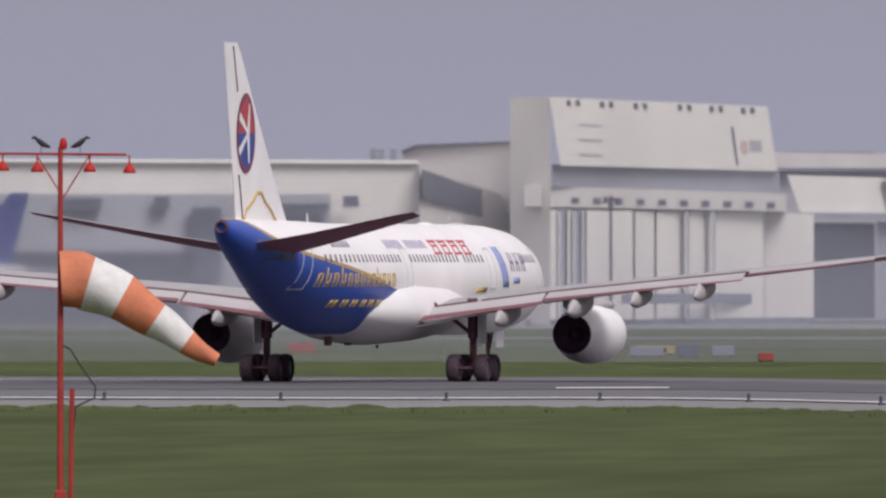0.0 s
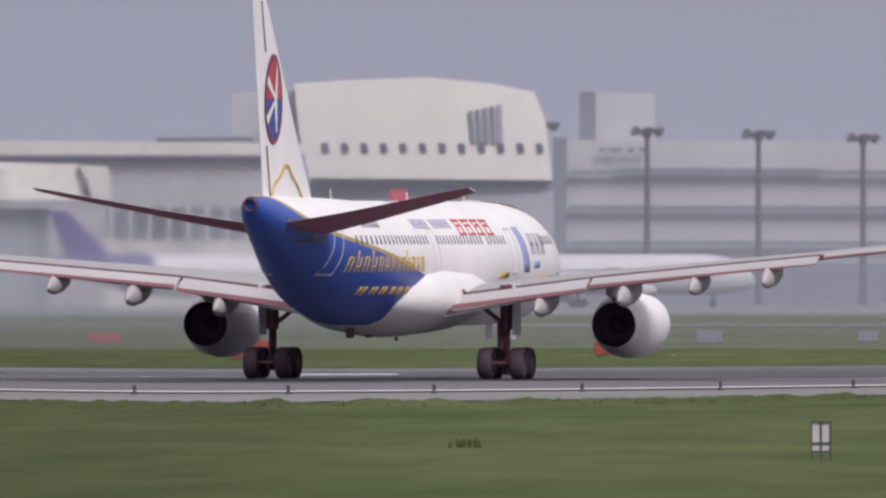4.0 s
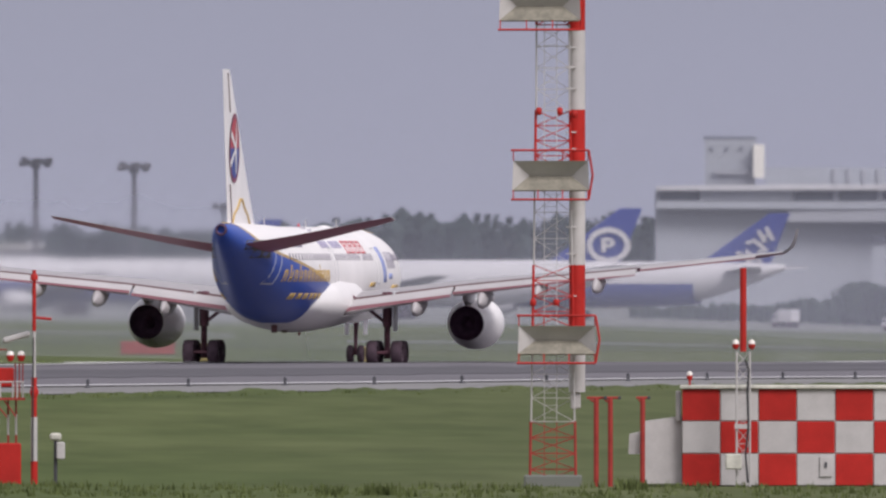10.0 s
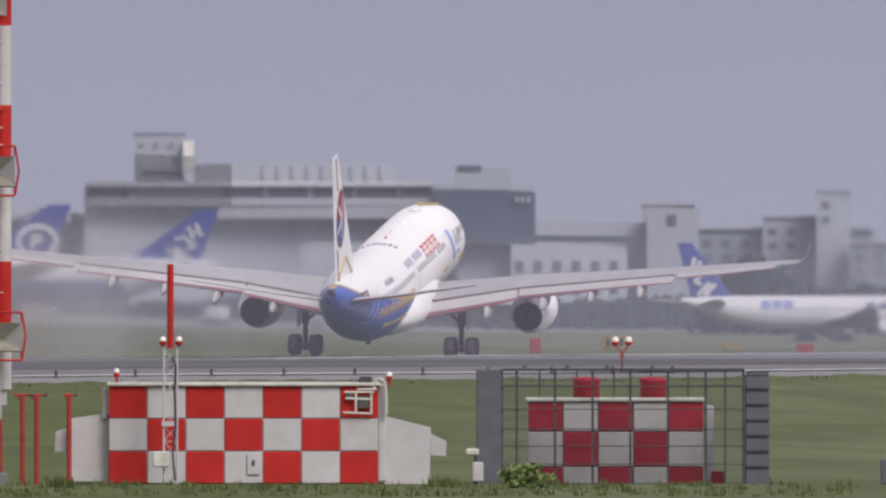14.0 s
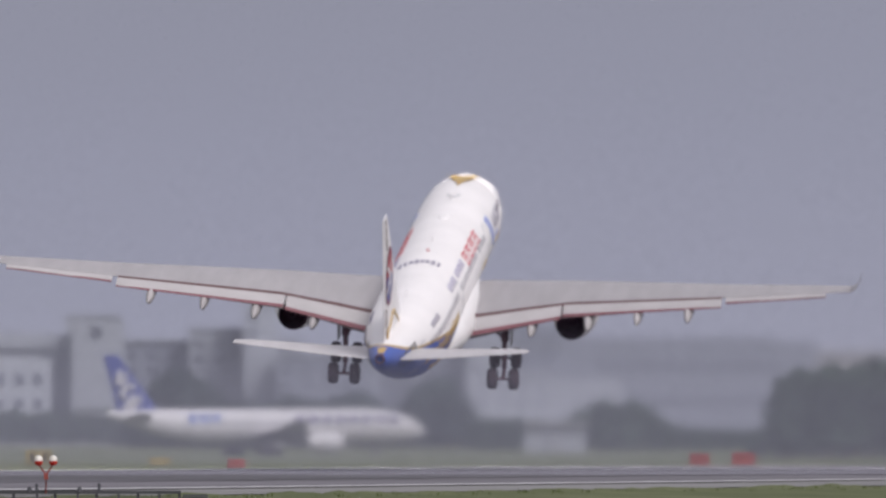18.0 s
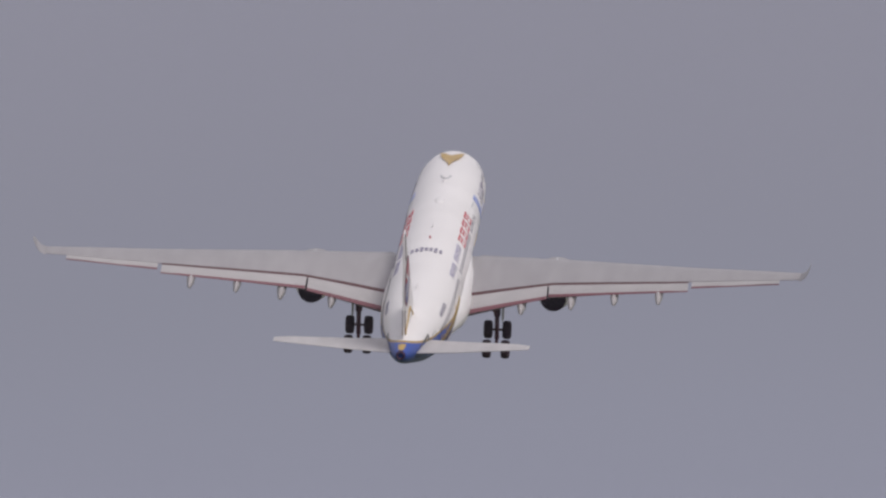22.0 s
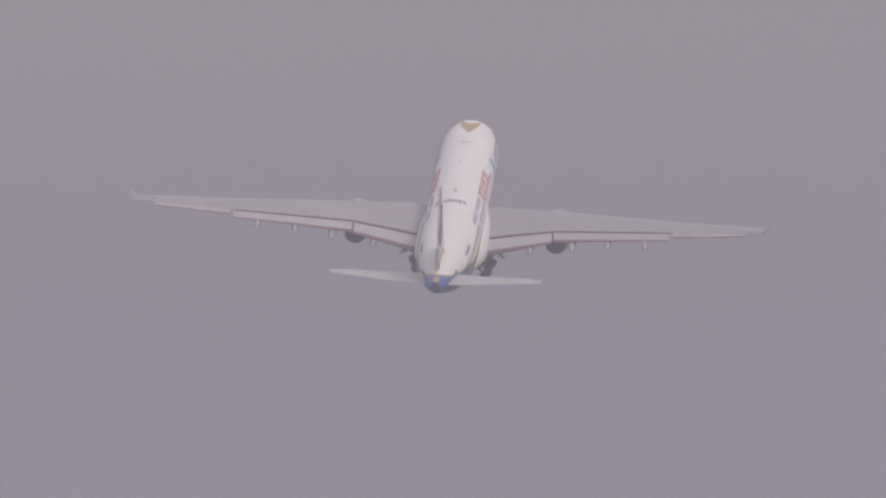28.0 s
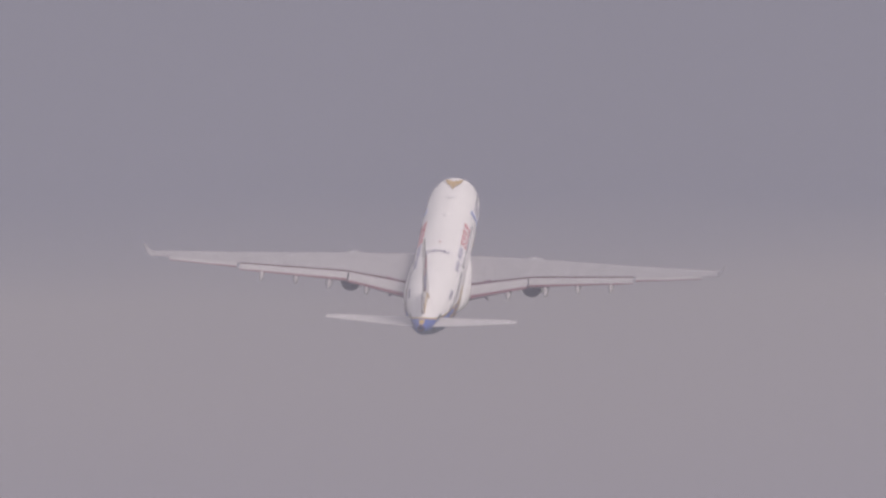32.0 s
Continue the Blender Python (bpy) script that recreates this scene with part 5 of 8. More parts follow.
def checker_hut():
    t = thing("equipment_hut", "red and white chequered equipment hut with white lean-tos", "hut", ROW)
    x0, z1 = loc0(433, 684)
    x1, z0 = loc0(908, 856)
    w, h = (x1 - x0) / 7, (z1 - z0) / 3
    part("hut_body", Mesh().box(((x0 + x1) / 2, 1.65, (z0 + z1) / 2), (x1 - x0 - 0.04, 3.2, z1 - z0 - 0.04), ch=0.02), "mwhite", t, "white hut body")
    part("roof_edge", Mesh().box(((x0 + x1) / 2, 1.6, z1 + 0.04), (x1 - x0 + 0.1, 3.4, 0.09), ch=0.02), "dirty", t, "thin grey roof edge")
    for c in range(7):
        for r in range(3):
            red = (c + r) % 2 == 0
            part("panel", Mesh().box((x0 + w * (c + 0.5), 0.03, z1 - h * (r + 0.5)), (w - 0.025, 0.05, h - 0.025), ch=0.012), "mred" if red else "mwhite", t, "red panel" if red else "white panel")
    # lean-tos at both ends
    for pts, y0, y1 in (([(368, 742), (433, 733), (433, 852), (366, 852)], 0.4, 2.6), ([(340, 765), (370, 757), (370, 800), (338, 800)], 0.8, 2.2), ([(918, 738), (1000, 758), (998, 866), (918, 858)], 0.3, 2.7), ([(1000, 768), (1028, 782), (1027, 808), (1000, 806)], 0.7, 2.2)):
        q = [loc0(*p) for p in pts]
        mesh = Mesh().add([(a, y0, b) for a, b in q] + [(a, y1, b) for a, b in q], [(0, 1, 2, 3), (7, 6, 5, 4), (0, 4, 5, 1), (1, 5, 6, 2), (2, 6, 7, 3), (3, 7, 4, 0)])
        part("lean_to", mesh, "mwhite", t, "plain white lean-to")
    a = loc0(914, 780)
    part("end_column", Mesh().box((a[0], 0.35, (z0 + z1) / 2 + 0.05), (0.2, 0.5, z1 - z0), ch=0.03), "mwhite", t)
    part("end_column", Mesh().box((loc0(427, 700)[0], 0.5, loc0(0, 715)[1]), (0.14, 0.5, 0.8), ch=0.03), "mwhite", t)
    # cooling unit with frame
    fr = Mesh()
    for (p, q), (r, s) in (((848, 695), (900, 695)), ((846, 731), (897, 733)), ((868, 693), (868, 731)), ((895, 693), (895, 733)), ((850, 706), (897, 708)), ((870, 690), (905, 690))):
        i, j = loc0(p, q), loc0(r, s)
        fr.tube((i[0], -0.12, i[1]), (j[0], -0.12, j[1]), 0.03, n=5)
    part("unit_frame", fr, "dirty", t, "white pipe frame")
    for p, q, w_, h_ in ((857, 700, 12, 12), (882, 713, 20, 22)):
        i = loc0(p, q)
        part("fan_box", Mesh().box((i[0], -0.06, i[1]), (w_ * K0, 0.14, h_ * K0), ch=0.02), "bare", t, "dark fan casing")
    part("unit_box", Mesh().box((loc0(885, 0)[0], 0.2, loc0(0, 676)[1]), (0.32, 0.3, 0.25), ch=0.03), "steel", t)
    pipe = Mesh()
    run = [(900, 690), (900, 676), (908, 671), (918, 676), (921, 700), (921, 735)]
    for p, q in zip(run, run[1:]):
        i, j = loc0(*p), loc0(*q)
        pipe.tube((i[0], -0.05, i[1]), (j[0], -0.05, j[1]), 0.045, n=6)
    part("vent_pipe", pipe, "mwhite", t, "white bent pipe")
    dr = loc0(688, 822)
    part("hatch", Mesh().box((dr[0], -0.02, dr[1]), (0.32, 0.05, 0.52), ch=0.01), "mwhite", t)
    part("hatch_handle", Mesh().box((dr[0], -0.06, dr[1] + 0.05), (0.06, 0.04, 0.14)), "steel", t)
    for x, y in ((447, 662), (927, 668)):
        p = loc0(x, y)
        lamp = part("obstruction_light", Mesh().lathe([(-0.12, 0.04), (-0.05, 0.075), (0.02, 0.075)], 10, Matrix.Translation((p[0], 0.3, p[1])) @ pose(0, 0, 0, 90, 0, 0)), "mred", t, "red lamp base")
        part("lamp_glass", Mesh().lathe([(0.02, 0.075), (0.10, 0.07), (0.13, 0.02)], 10, Matrix.Translation((p[0], 0.3, p[1])) @ pose(0, 0, 0, 90, 0, 0)), "lampglass", lamp)
        part("lamp_stem", Mesh().tube((p[0], 0.3, p[1] - 0.12), (p[0], 0.3, z1), 0.03, n=5), "mred", lamp)
    part("plinth", Mesh().box(((x0 + x1) / 2, 1.6, z0 - 0.16), (x1 - x0 - 0.3, 3.0, 0.34)), "shoulder", t)
    return t


checker_hut()


def short_masts():
    """Poles and small masts beside the huts."""
    def pole(px, top, bot, r, mat, name, label, cat, d=D0):
        p, q = loc0(px, top), loc0(px, bot)
        t = thing(name, label, cat, ROW @ pose(p[0], -0.6, 0))
        part("pole", Mesh().tube((0, 0, q[1] - 0.3), (0, 0, p[1]), r, n=8), mat, t)
        return t, p, q

    bar = [(265, 298), (300, 332), (352, 374)]
    for px, (a, b) in zip((282, 307, 364), bar):
        t, p, q = pole(px, 700, 852, 0.065, "orange", "antenna_post", "slim red post with a short cross bar", "post")
        h = (b - a) * K0 / 2
        part("cross_bar", Mesh().tube((-h, 0, p[1]), (h, 0, p[1]), 0.035, n=6).tube((-h * 0.6, 0, p[1] - 0.05), (0, 0, p[1] - 0.12), 0.03, n=5), "orange", t)
        part("bar_end", Mesh().box((h, 0, p[1]), (0.08, 0.1, 0.08), ch=0.01), "steel", t)
    # monitor mast before the chequered hut
    p, q = loc0(542, 470), loc0(540, 862)
    t = thing("monitor_mast", "white lattice mast with a red tubular top", "antenna mast", ROW @ pose(p[0], -1.4, 0))
    part("red_tube", Mesh().tube((0, 0, loc0(0, 618)[1]), (0, 0, p[1]), 0.085, n=10), "mred", t, "red tube")
    part("lattice_section", lattice(Mesh(), 0.34, q[1], loc0(0, 618)[1], 0.4, 0.014), "mwhite", t, "white lattice mast")
    for dx in (-13, 15):
        z = loc0(0, 606)[1]
        lamp = part("obstruction_light", Mesh().lathe([(-0.12, 0.04), (-0.05, 0.09), (0.02, 0.09)], 10, Matrix.Translation((dx * K0, 0, z)) @ pose(0, 0, 0, 90, 0, 0)), "mred", t)
        part("lamp_glass", Mesh().lathe([(0.02, 0.09), (0.1, 0.08), (0.14, 0.02)], 10, Matrix.Translation((dx * K0, 0, z)) @ pose(0, 0, 0, 90, 0, 0)), "lampglass", lamp)
    cab = Mesh()
    run = [(545, 632), (552, 650), (549, 690), (551, 750), (546, 800), (550, 850)]
    for a, b in zip(run, run[1:]):
        i, j = loc0(*a), loc0(*b)
        cab.tube((i[0] - p[0], -0.25, i[1]), (j[0] - p[0], -0.25, j[1]), 0.028, n=5)
    part("cable", cab, "cable", t, "black cable")
    b = loc0(525, 812)
    part("junction_box", Mesh().box((b[0] - p[0], -0.3, b[1]), (0.42, 0.25, 0.4), ch=0.03), "dirty", t)
    part("bracket", Mesh().box((0.05 - 0.06, -0.2, loc0(0, 750)[1]), (0.42, 0.1, 0.12)), "mwhite", t)
    # a small instrument post
    i, j = loc0(1078, 800), loc0(1078, 850)
    t = thing("instrument_post", "small grey and white instrument box on a post", "instrument", ROW @ pose(i[0], -0.8, 0))
    part("post", Mesh().tube((0, 0, -0.8), (0, 0, i[1]), 0.05, n=6), "steel", t)
    part("instrument_box", Mesh().box((0.06, -0.08, j[1] + 0.22), (0.28, 0.2, 0.5), ch=0.03), "mwhite", t)
    part("instrument_head", Mesh().box((-0.08, 0, i[1]), (0.34, 0.2, 0.18), ch=0.04), "dirty", t)


short_masts()


def caged_hut():
    t = thing("caged_equipment_hut", "chequered equipment hut with two red roof tanks", "hut", ROW)
    x0, z1 = loc0(1172, 712)
    x1, z0 = loc0(1482, 900)
    w = (x1 - x0) / 5
    levels = [loc0(0, y)[1] for y in (712, 765, 827, 888)]
    part("hut_body", Mesh().box(((x0 + x1) / 2, 2.6, (z0 + z1) / 2), (x1 - x0 - 0.04, 2.4, z1 - z0 - 0.04), ch=0.02), "mwhite", t)
    for c in range(5):
        for r in range(3):
            red = (c + r) % 2 == 0
            hh, zc = levels[r] - levels[r + 1], (levels[r] + levels[r + 1]) / 2
            part("panel", Mesh().box((x0 + w * (c + 0.5), 1.36, zc), (w - 0.025, 0.05, hh - 0.025), ch=0.012), "crimson" if red else "mwhite", t, "dull crimson panel" if red else "white panel")
    part("roof_edge", Mesh().box(((x0 + x1) / 2, 2.55, z1 + 0.05), (x1 - x0 + 0.1, 2.6, 0.09), ch=0.02), "dirty", t)
    part("side_duct", Mesh().box((loc0(1493, 0)[0], 1.7, (z0 + z1) / 2 - 0.1), (0.2, 0.4, z1 - z0), ch=0.03), "mwhite", t)
    part("side_cabinet", Mesh().box((loc0(1507, 0)[0], 1.5, loc0(0, 866)[1]), (0.32, 0.4, 0.92), ch=0.03), "crimson", t, "dull crimson side cabinet")
    for px in (1276, 1394):
        p = loc0(px, 692)
        part("roof_tank", Mesh().lathe([(-0.3, 0.01), (-0.3, 0.34), (0.2, 0.34), (0.24, 0.39), (0.32, 0.3), (0.34, 0.01)], 18, Matrix.Translation((p[0], 2.2, p[1])) @ pose(0, 0, 0, 90, 0, 0)), "crimson", t, "dull crimson roof cowl")
    part("plinth", Mesh().box(((x0 + x1) / 2, 2.6, -0.5), (x1 - x0 - 0.1, 2.2, 0.3)), "shoulder", t)
    # steel cage
    cg = thing("steel_cage", "dark steel grid cage with grey board ends", "fence", ROW)
    zt, zb = loc0(0, 655)[1], -0.55
    for px, back in [(1130 + 21 * (i == 0) + 66.3 * i + 22 * (i > 0), 0) for i in range(7)] + [(1195 + 65.7 * i, 1) for i in range(6)]:
        x = loc0(px, 0)[0]
        part("cage_post", Mesh().box((x, 3.9 * back, (zt + zb) / 2), (0.06 - 0.012 * back, 0.05, zt - zb)), "steel", cg)
    xl, xr = loc0(1126, 0)[0], loc0(1552, 0)[0]
    for i, y in enumerate((656, 685, 725, 760, 790, 822, 856)):
        z = loc0(0, y)[1]
        part("cage_rail", Mesh().box(((xl + xr) / 2, -0.05, z), (xr - xl, 0.04, 0.028 if i else 0.08)), "steel", cg)
        if i < 2:
            part("cage_rail", Mesh().box(((xl + xr) / 2, 3.95, z), (xr - xl, 0.04, 0.035)), "steel", cg)
    part("end_board", Mesh().box((loc0(1104, 0)[0], 0.5, (zt + zb) / 2), (0.68, 1.0, zt - zb), ch=0.02), "board", cg, "grey board end")
    part("end_board", Mesh().box((loc0(1575, 0)[0], 0.5, (zt + zb) / 2 - 0.08), (0.62, 1.0, zt - zb - 0.1), ch=0.02), "board", cg, "grey louvred end")
    for i in range(7):
        part("louvre", Mesh().box((loc0(1575, 0)[0], -0.02, zb + 0.5 + i * 0.4), (0.58, 0.06, 0.05)), "steel", cg)
    # Added wires too fine to see, which dull the hut behind them.
    wires = Mesh()
    x = xl
    while x < xr:
        wires.box((x, -0.02, (zt + zb) / 2), (0.004, 0.004, zt - zb))
        x += 0.042
    z = zb
    while z < zt:
        wires.box(((xl + xr) / 2, -0.015, z), (xr - xl, 0.004, 0.004))
        z += 0.042
    tagged(part("dimming_mesh", wires, "steel", cg, "fine added mesh that dims the hut behind"), kind="stuff")
    for x in (1166, 1240, 1310, 1390):
        part("cage_finial", Mesh().lathe([(0, 0.1), (0.06, 0.07), (0.14, 0.02)], 8, Matrix.Translation((loc0(x, 0)[0], 0, zt - 0.02)) @ pose(0, 0, 0, 90, 0, 0)), "steel", cg)
    lp = loc0(1336, 606)
    la = thing("twin_obstruction_lamp", "pair of red and white lamps on a forked post", "lamp", ROW @ pose(lp[0], -0.3, 0))
    part("fork", Mesh().tube((0, 0.25, zt - 0.05), (0, 0, lp[1] - 0.3), 0.018, n=6).tube((0, 0, lp[1] - 0.32), (-0.17, 0, lp[1] - 0.08), 0.02, n=5).tube((0, 0, lp[1] - 0.32), (0.17, 0, lp[1] - 0.08), 0.02, n=5).box((0, 0, lp[1] - 0.36), (0.1, 0.1, 0.14)), "obox", la)
    for dx in (-0.17, 0.17):
        lamp = part("lamp", Mesh().lathe([(-0.1, 0.06), (-0.04, 0.1), (0.0, 0.09)], 10, Matrix.Translation((dx, 0, lp[1])) @ pose(0, 0, 0, 90, 0, 0)), "mred", la)
        part("lamp_glass", Mesh().lathe([(0.0, 0.09), (0.08, 0.09), (0.13, 0.03)], 10, Matrix.Translation((dx, 0, lp[1])) @ pose(0, 0, 0, 90, 0, 0)), "lampglass", lamp)


caged_hut()


def sensor_stand():
    """The red and white sensor platform and its pole."""
    u = 3183.0
    k = D0 / RAD

    def p(px, y):
        return (px + 2269 - u) * k, lift(y - 539, D0)

    m = facing(u, D0, 0)
    t = thing("sensor_platform", "red and white steel sensor platform with two tilted white sensors", "instrument stand", m)
    xs = [p(x, 0)[0] for x in (868, 880, 888, 914, 932, 946)]
    for i, x in enumerate(xs):
        for a, b, mat in ((750, 776, "orange"), (776, 812, "mwhite"), (812, 840, "orange"), (840, 868, "mwhite"), (868, 900, "orange")):
            part("leg_section", Mesh().tube((x, (i % 3) * 0.3, p(0, b)[1]), (x, (i % 3) * 0.3, p(0, a)[1]), 0.028, n=6), mat, t)
    x0, x1 = p(854, 0)[0], p(962, 0)[0]
    part("deck", Mesh().box(((x0 + x1) / 2, 0.3, p(0, 748)[1]), (x1 - x0, 1.0, 0.06)), "orange", t, "red steel deck")
    for px in (861, 869, 877, 885, 918, 940, 948, 958):
        x = p(px, 0)[0]
        part("guard_post", Mesh().tube((x, -0.15, p(0, 747)[1]), (x, -0.15, p(0, 717)[1]), 0.022, n=5), "mwhite", t)
    for a, b in ((861, 886), (913, 942), (945, 960)):
        part("guard_rail", Mesh().tube((p(a, 0)[0], -0.15, p(0, 718)[1]), (p(b, 0)[0], -0.15, p(0, 718)[1]), 0.022, n=5), "mwhite", t, "white guard rail")
    for px in (853, 860, 866, 945, 952, 958):
        x = p(px, 0)[0]
        part("red_post", Mesh().tube((x, 0.4, p(0, 747)[1]), (x, 0.4, p(0, 685)[1]), 0.018, n=5), "orange", t)
    part("red_rail", Mesh().tube((p(850, 0)[0], 0.4, p(0, 686)[1]), (p(868, 0)[0], 0.4, p(0, 686)[1]), 0.018, n=5), "orange", t)
    col = Mesh().tube((p(889, 0)[0], 0.1, p(0, 748)[1]), (p(888, 0)[0], 0.1, p(0, 661)[1]), 0.055, n=8)
    col.tube((p(868, 0)[0], 0.1, p(0, 660)[1]), (p(930, 0)[0], 0.1, p(0, 661)[1]), 0.02, n=5)
    col.box((p(888, 0)[0], 0.1, p(0, 738)[1]), (0.3, 0.3, 0.3), ch=0.05)
    part("column", col, "orange", t)
    for a, b, c, d in ((857, 632, 904, 645), (925, 645, 968, 633)):
        i, j = p(a, b), p(c, d)
        ang = math.degrees(math.atan2(j[1] - i[1], j[0] - i[0]))
        part("tilted_sensor", Mesh().box((0, 0, 0), (0.72, 0.2, 0.15), ch=0.04), "mwhite", t, "tilted white sensor tube", pose((i[0] + j[0]) / 2, 0.1, (i[1] + j[1]) / 2, 0, -ang, 0))
    i = p(925, 710)
    part("red_cabinet", Mesh().box((i[0], 0.2, i[1]), (0.5, 0.3, 0.5), ch=0.03), "mred", t, "red cabinet")
    i = p(935, 850)
    part("red_cabinet", Mesh().box((i[0], -0.25, i[1] - 0.2), (0.58, 0.4, 1.1), ch=0.03), "mred", t, "faded red cabinet")
    i = p(900, 858)
    part("white_cabinet", Mesh().box((i[0], -0.2, i[1] - 0.1), (0.42, 0.3, 0.7), ch=0.03), "dirty", t)
    lad = Mesh()
    for y in (792, 822, 840):
        lad.tube((p(886, 0)[0], -0.05, p(0, y)[1]), (p(916, 0)[0], -0.05, p(0, y)[1]), 0.022, n=5)
    part("ladder_rungs", lad, "mwhite", t)
    for px in (936, 955):
        i = p(px, 672)
        lamp = part("obstruction_light", Mesh().lathe([(-0.14, 0.06), (-0.04, 0.1), (0.02, 0.1)], 10, Matrix.Translation((i[0], 0, i[1])) @ pose(0, 0, 0, 90, 0, 0)), "mred", t)
        part("lamp_glass", Mesh().lathe([(0.02, 0.1), (0.1, 0.08), (0.13, 0.02)], 10, Matrix.Translation((i[0], 0, i[1])) @ pose(0, 0, 0, 90, 0, 0)), "lampglass", lamp)
    i = p(842, 679)
    part("side_lamp", Mesh().lathe([(-0.1, 0.08), (0.0, 0.1), (0.1, 0.05)], 10, Matrix.Translation((i[0], 0, i[1])) @ pose(0, 0, 0, 90, 0, 0)), "lampglass", t)
    # braces under the deck
    br = Mesh()
    for a, b in ((869, 892), (885, 905), (930, 905), (946, 925)):
        br.tube((p(a, 0)[0], -0.1, p(0, 780)[1]), (p(b, 0)[0], -0.1, p(0, 750)[1]), 0.022, n=5)
    part("brace", br, "orange", t)
    # banded pole beside it
    x = p(978, 0)[0]
    q = thing("banded_pole", "slim red and white banded pole with a side arm", "pole", m @ pose(x, -0.4, 0))
    for a, b, mat, r in ((520, 628, "mred", 0.05), (628, 710, "mwhite", 0.045), (710, 780, "mred", 0.07), (780, 858, "mwhite", 0.085), (858, 930, "mred", 0.09)):
        part("pole_section", Mesh().tube((0, 0, p(0, b)[1]), (0, 0, p(0, a)[1]), r, n=8), mat, q, "red section" if mat == "mred" else "white section")
    part("pole_head", Mesh().lathe([(-0.12, 0.1), (0.0, 0.1), (0.06, 0.05), (0.14, 0.04)], 8, Matrix.Translation((0, 0, p(0, 530)[1])) @ pose(0, 0, 0, 90, 0, 0)), "mred", q)
    part("collar", Mesh().lathe([(-0.15, 0.07), (0.0, 0.12), (0.15, 0.07)], 8, Matrix.Translation((0, 0, p(0, 736)[1])) @ pose(0, 0, 0, 90, 0, 0)), "mred", q)
    part("side_arm", Mesh().tube((0, 0, p(0, 604)[1]), (0.45, 0, p(0, 607)[1]), 0.035, n=6), "mred", q)
    part("cable", Mesh().tube((-0.04, -0.1, p(0, 860)[1]), (-0.02, -0.1, p(0, 640)[1]), 0.02, n=5), "cable", q)
    i = p(1020, 815)
    n = thing("instrument_post", "small grey and white instrument box on a post", "instrument", m @ pose(i[0], 0, 0))
    part("post", Mesh().tube((-0.06, 0, -0.6), (-0.06, 0, i[1]), 0.05, n=6), "steel", n)
    part("instrument_box", Mesh().box((0.07, -0.08, i[1] - 0.36), (0.22, 0.2, 0.45), ch=0.03), "mwhite", n)
    part("instrument_head", Mesh().box((-0.06, 0, i[1]), (0.3, 0.2, 0.2), ch=0.05), "dirty", n)


sensor_stand()


def grass_sign():
    d = 601.0
    u = 568 + 1710
    m = facing(u, d, 0)
    k = d / RAD
    t = thing("grass_sign", "small white four-pane sign board on legs in the grass", "sign", m)
    zc = 0.575
    for x in (-0.127, 0.127):
        part("board", Mesh().box((x, 0.05, zc), (0.23, 0.05, 0.74), ch=0.01), "mwhite", t)
    for x in (-0.25, 0.0, 0.25):
        part("upright", Mesh().box((x, 0, zc - 0.15), (0.035, 0.06, 1.1)), "steel", t)
    for z in (0.39, -0.16, -0.39):
        part("crossbar", Mesh().box((0, 0, zc + z), (0.54, 0.05, 0.035)), "steel", t)
    # small items lying about in the grass
    d2 = 690.0
    p = facing(785 + 1710, d2, ground_z(2495, d2))
    solid("grass_drain", Mesh().box((0, 0, 0.03), (0.55, 0.6, 0.1), ch=0.02), "cable", "dark drain grating in the grass", "drain", p)


grass_sign()


def utility_box():
    u, d = 5767.0, 592.0
    g = ground_z(u, d)
    t = thing("utility_box", "small grey-blue utility cabinet in the long grass", "cabinet", facing(u, d, g))
    part("cabinet", Mesh().box((0, 0, 0.34), (0.46, 0.3, 0.64), ch=0.03), "board", t)
    part("door_edge", Mesh().box((0.19, -0.16, 0.36), (0.07, 0.03, 0.66), ch=0.01), "steel", t)


utility_box()


# ---- distant buildings ----
def facade(pts, depth):
    """A block whose front outline is given by (u, v, d) corners and which reaches back by depth."""
    mesh = Mesh()
    n = len(pts)
    a = [at(u, v, d) for u, v, d in pts]
    back = (spot(sum(p[0] for p in pts) / n, 1) * depth)
    back.z = 0
    mesh.add([tuple(p) for p in a] + [tuple(p + back) for p in a], [tuple(range(n)), tuple(range(2 * n - 1, n - 1, -1))] + [(i, (i + 1) % n, n + (i + 1) % n, n + i) for i in range(n)])
    return mesh


def rect(u0, u1, v0, v1, d, d1=None):
    d1 = d if d1 is None else d1
    return [(u0, v0, d), (u1, v0, d1), (u1, v1, d1), (u0, v1, d)]


def quad(pts, d0, d1, off=0.0):
    """Corners given as (u, v), whose distance runs from d0 at the least u to d1 at the greatest."""
    lo, hi = min(p[0] for p in pts), max(p[0] for p in pts)
    return [(u, v, d0 + (d1 - d0) * (u - lo) / max(hi - lo, 1) + off) for u, v in pts]


def sag(x, x0, span, d0, d1):
    """The distance at x along a straight wall that runs from d0 to d1."""
    k = (x - x0) / span
    return 1 / ((1 - k) / d0 + k / d1)


def building(name, label, group=""):
    return thing(name, label, "building", None, group)


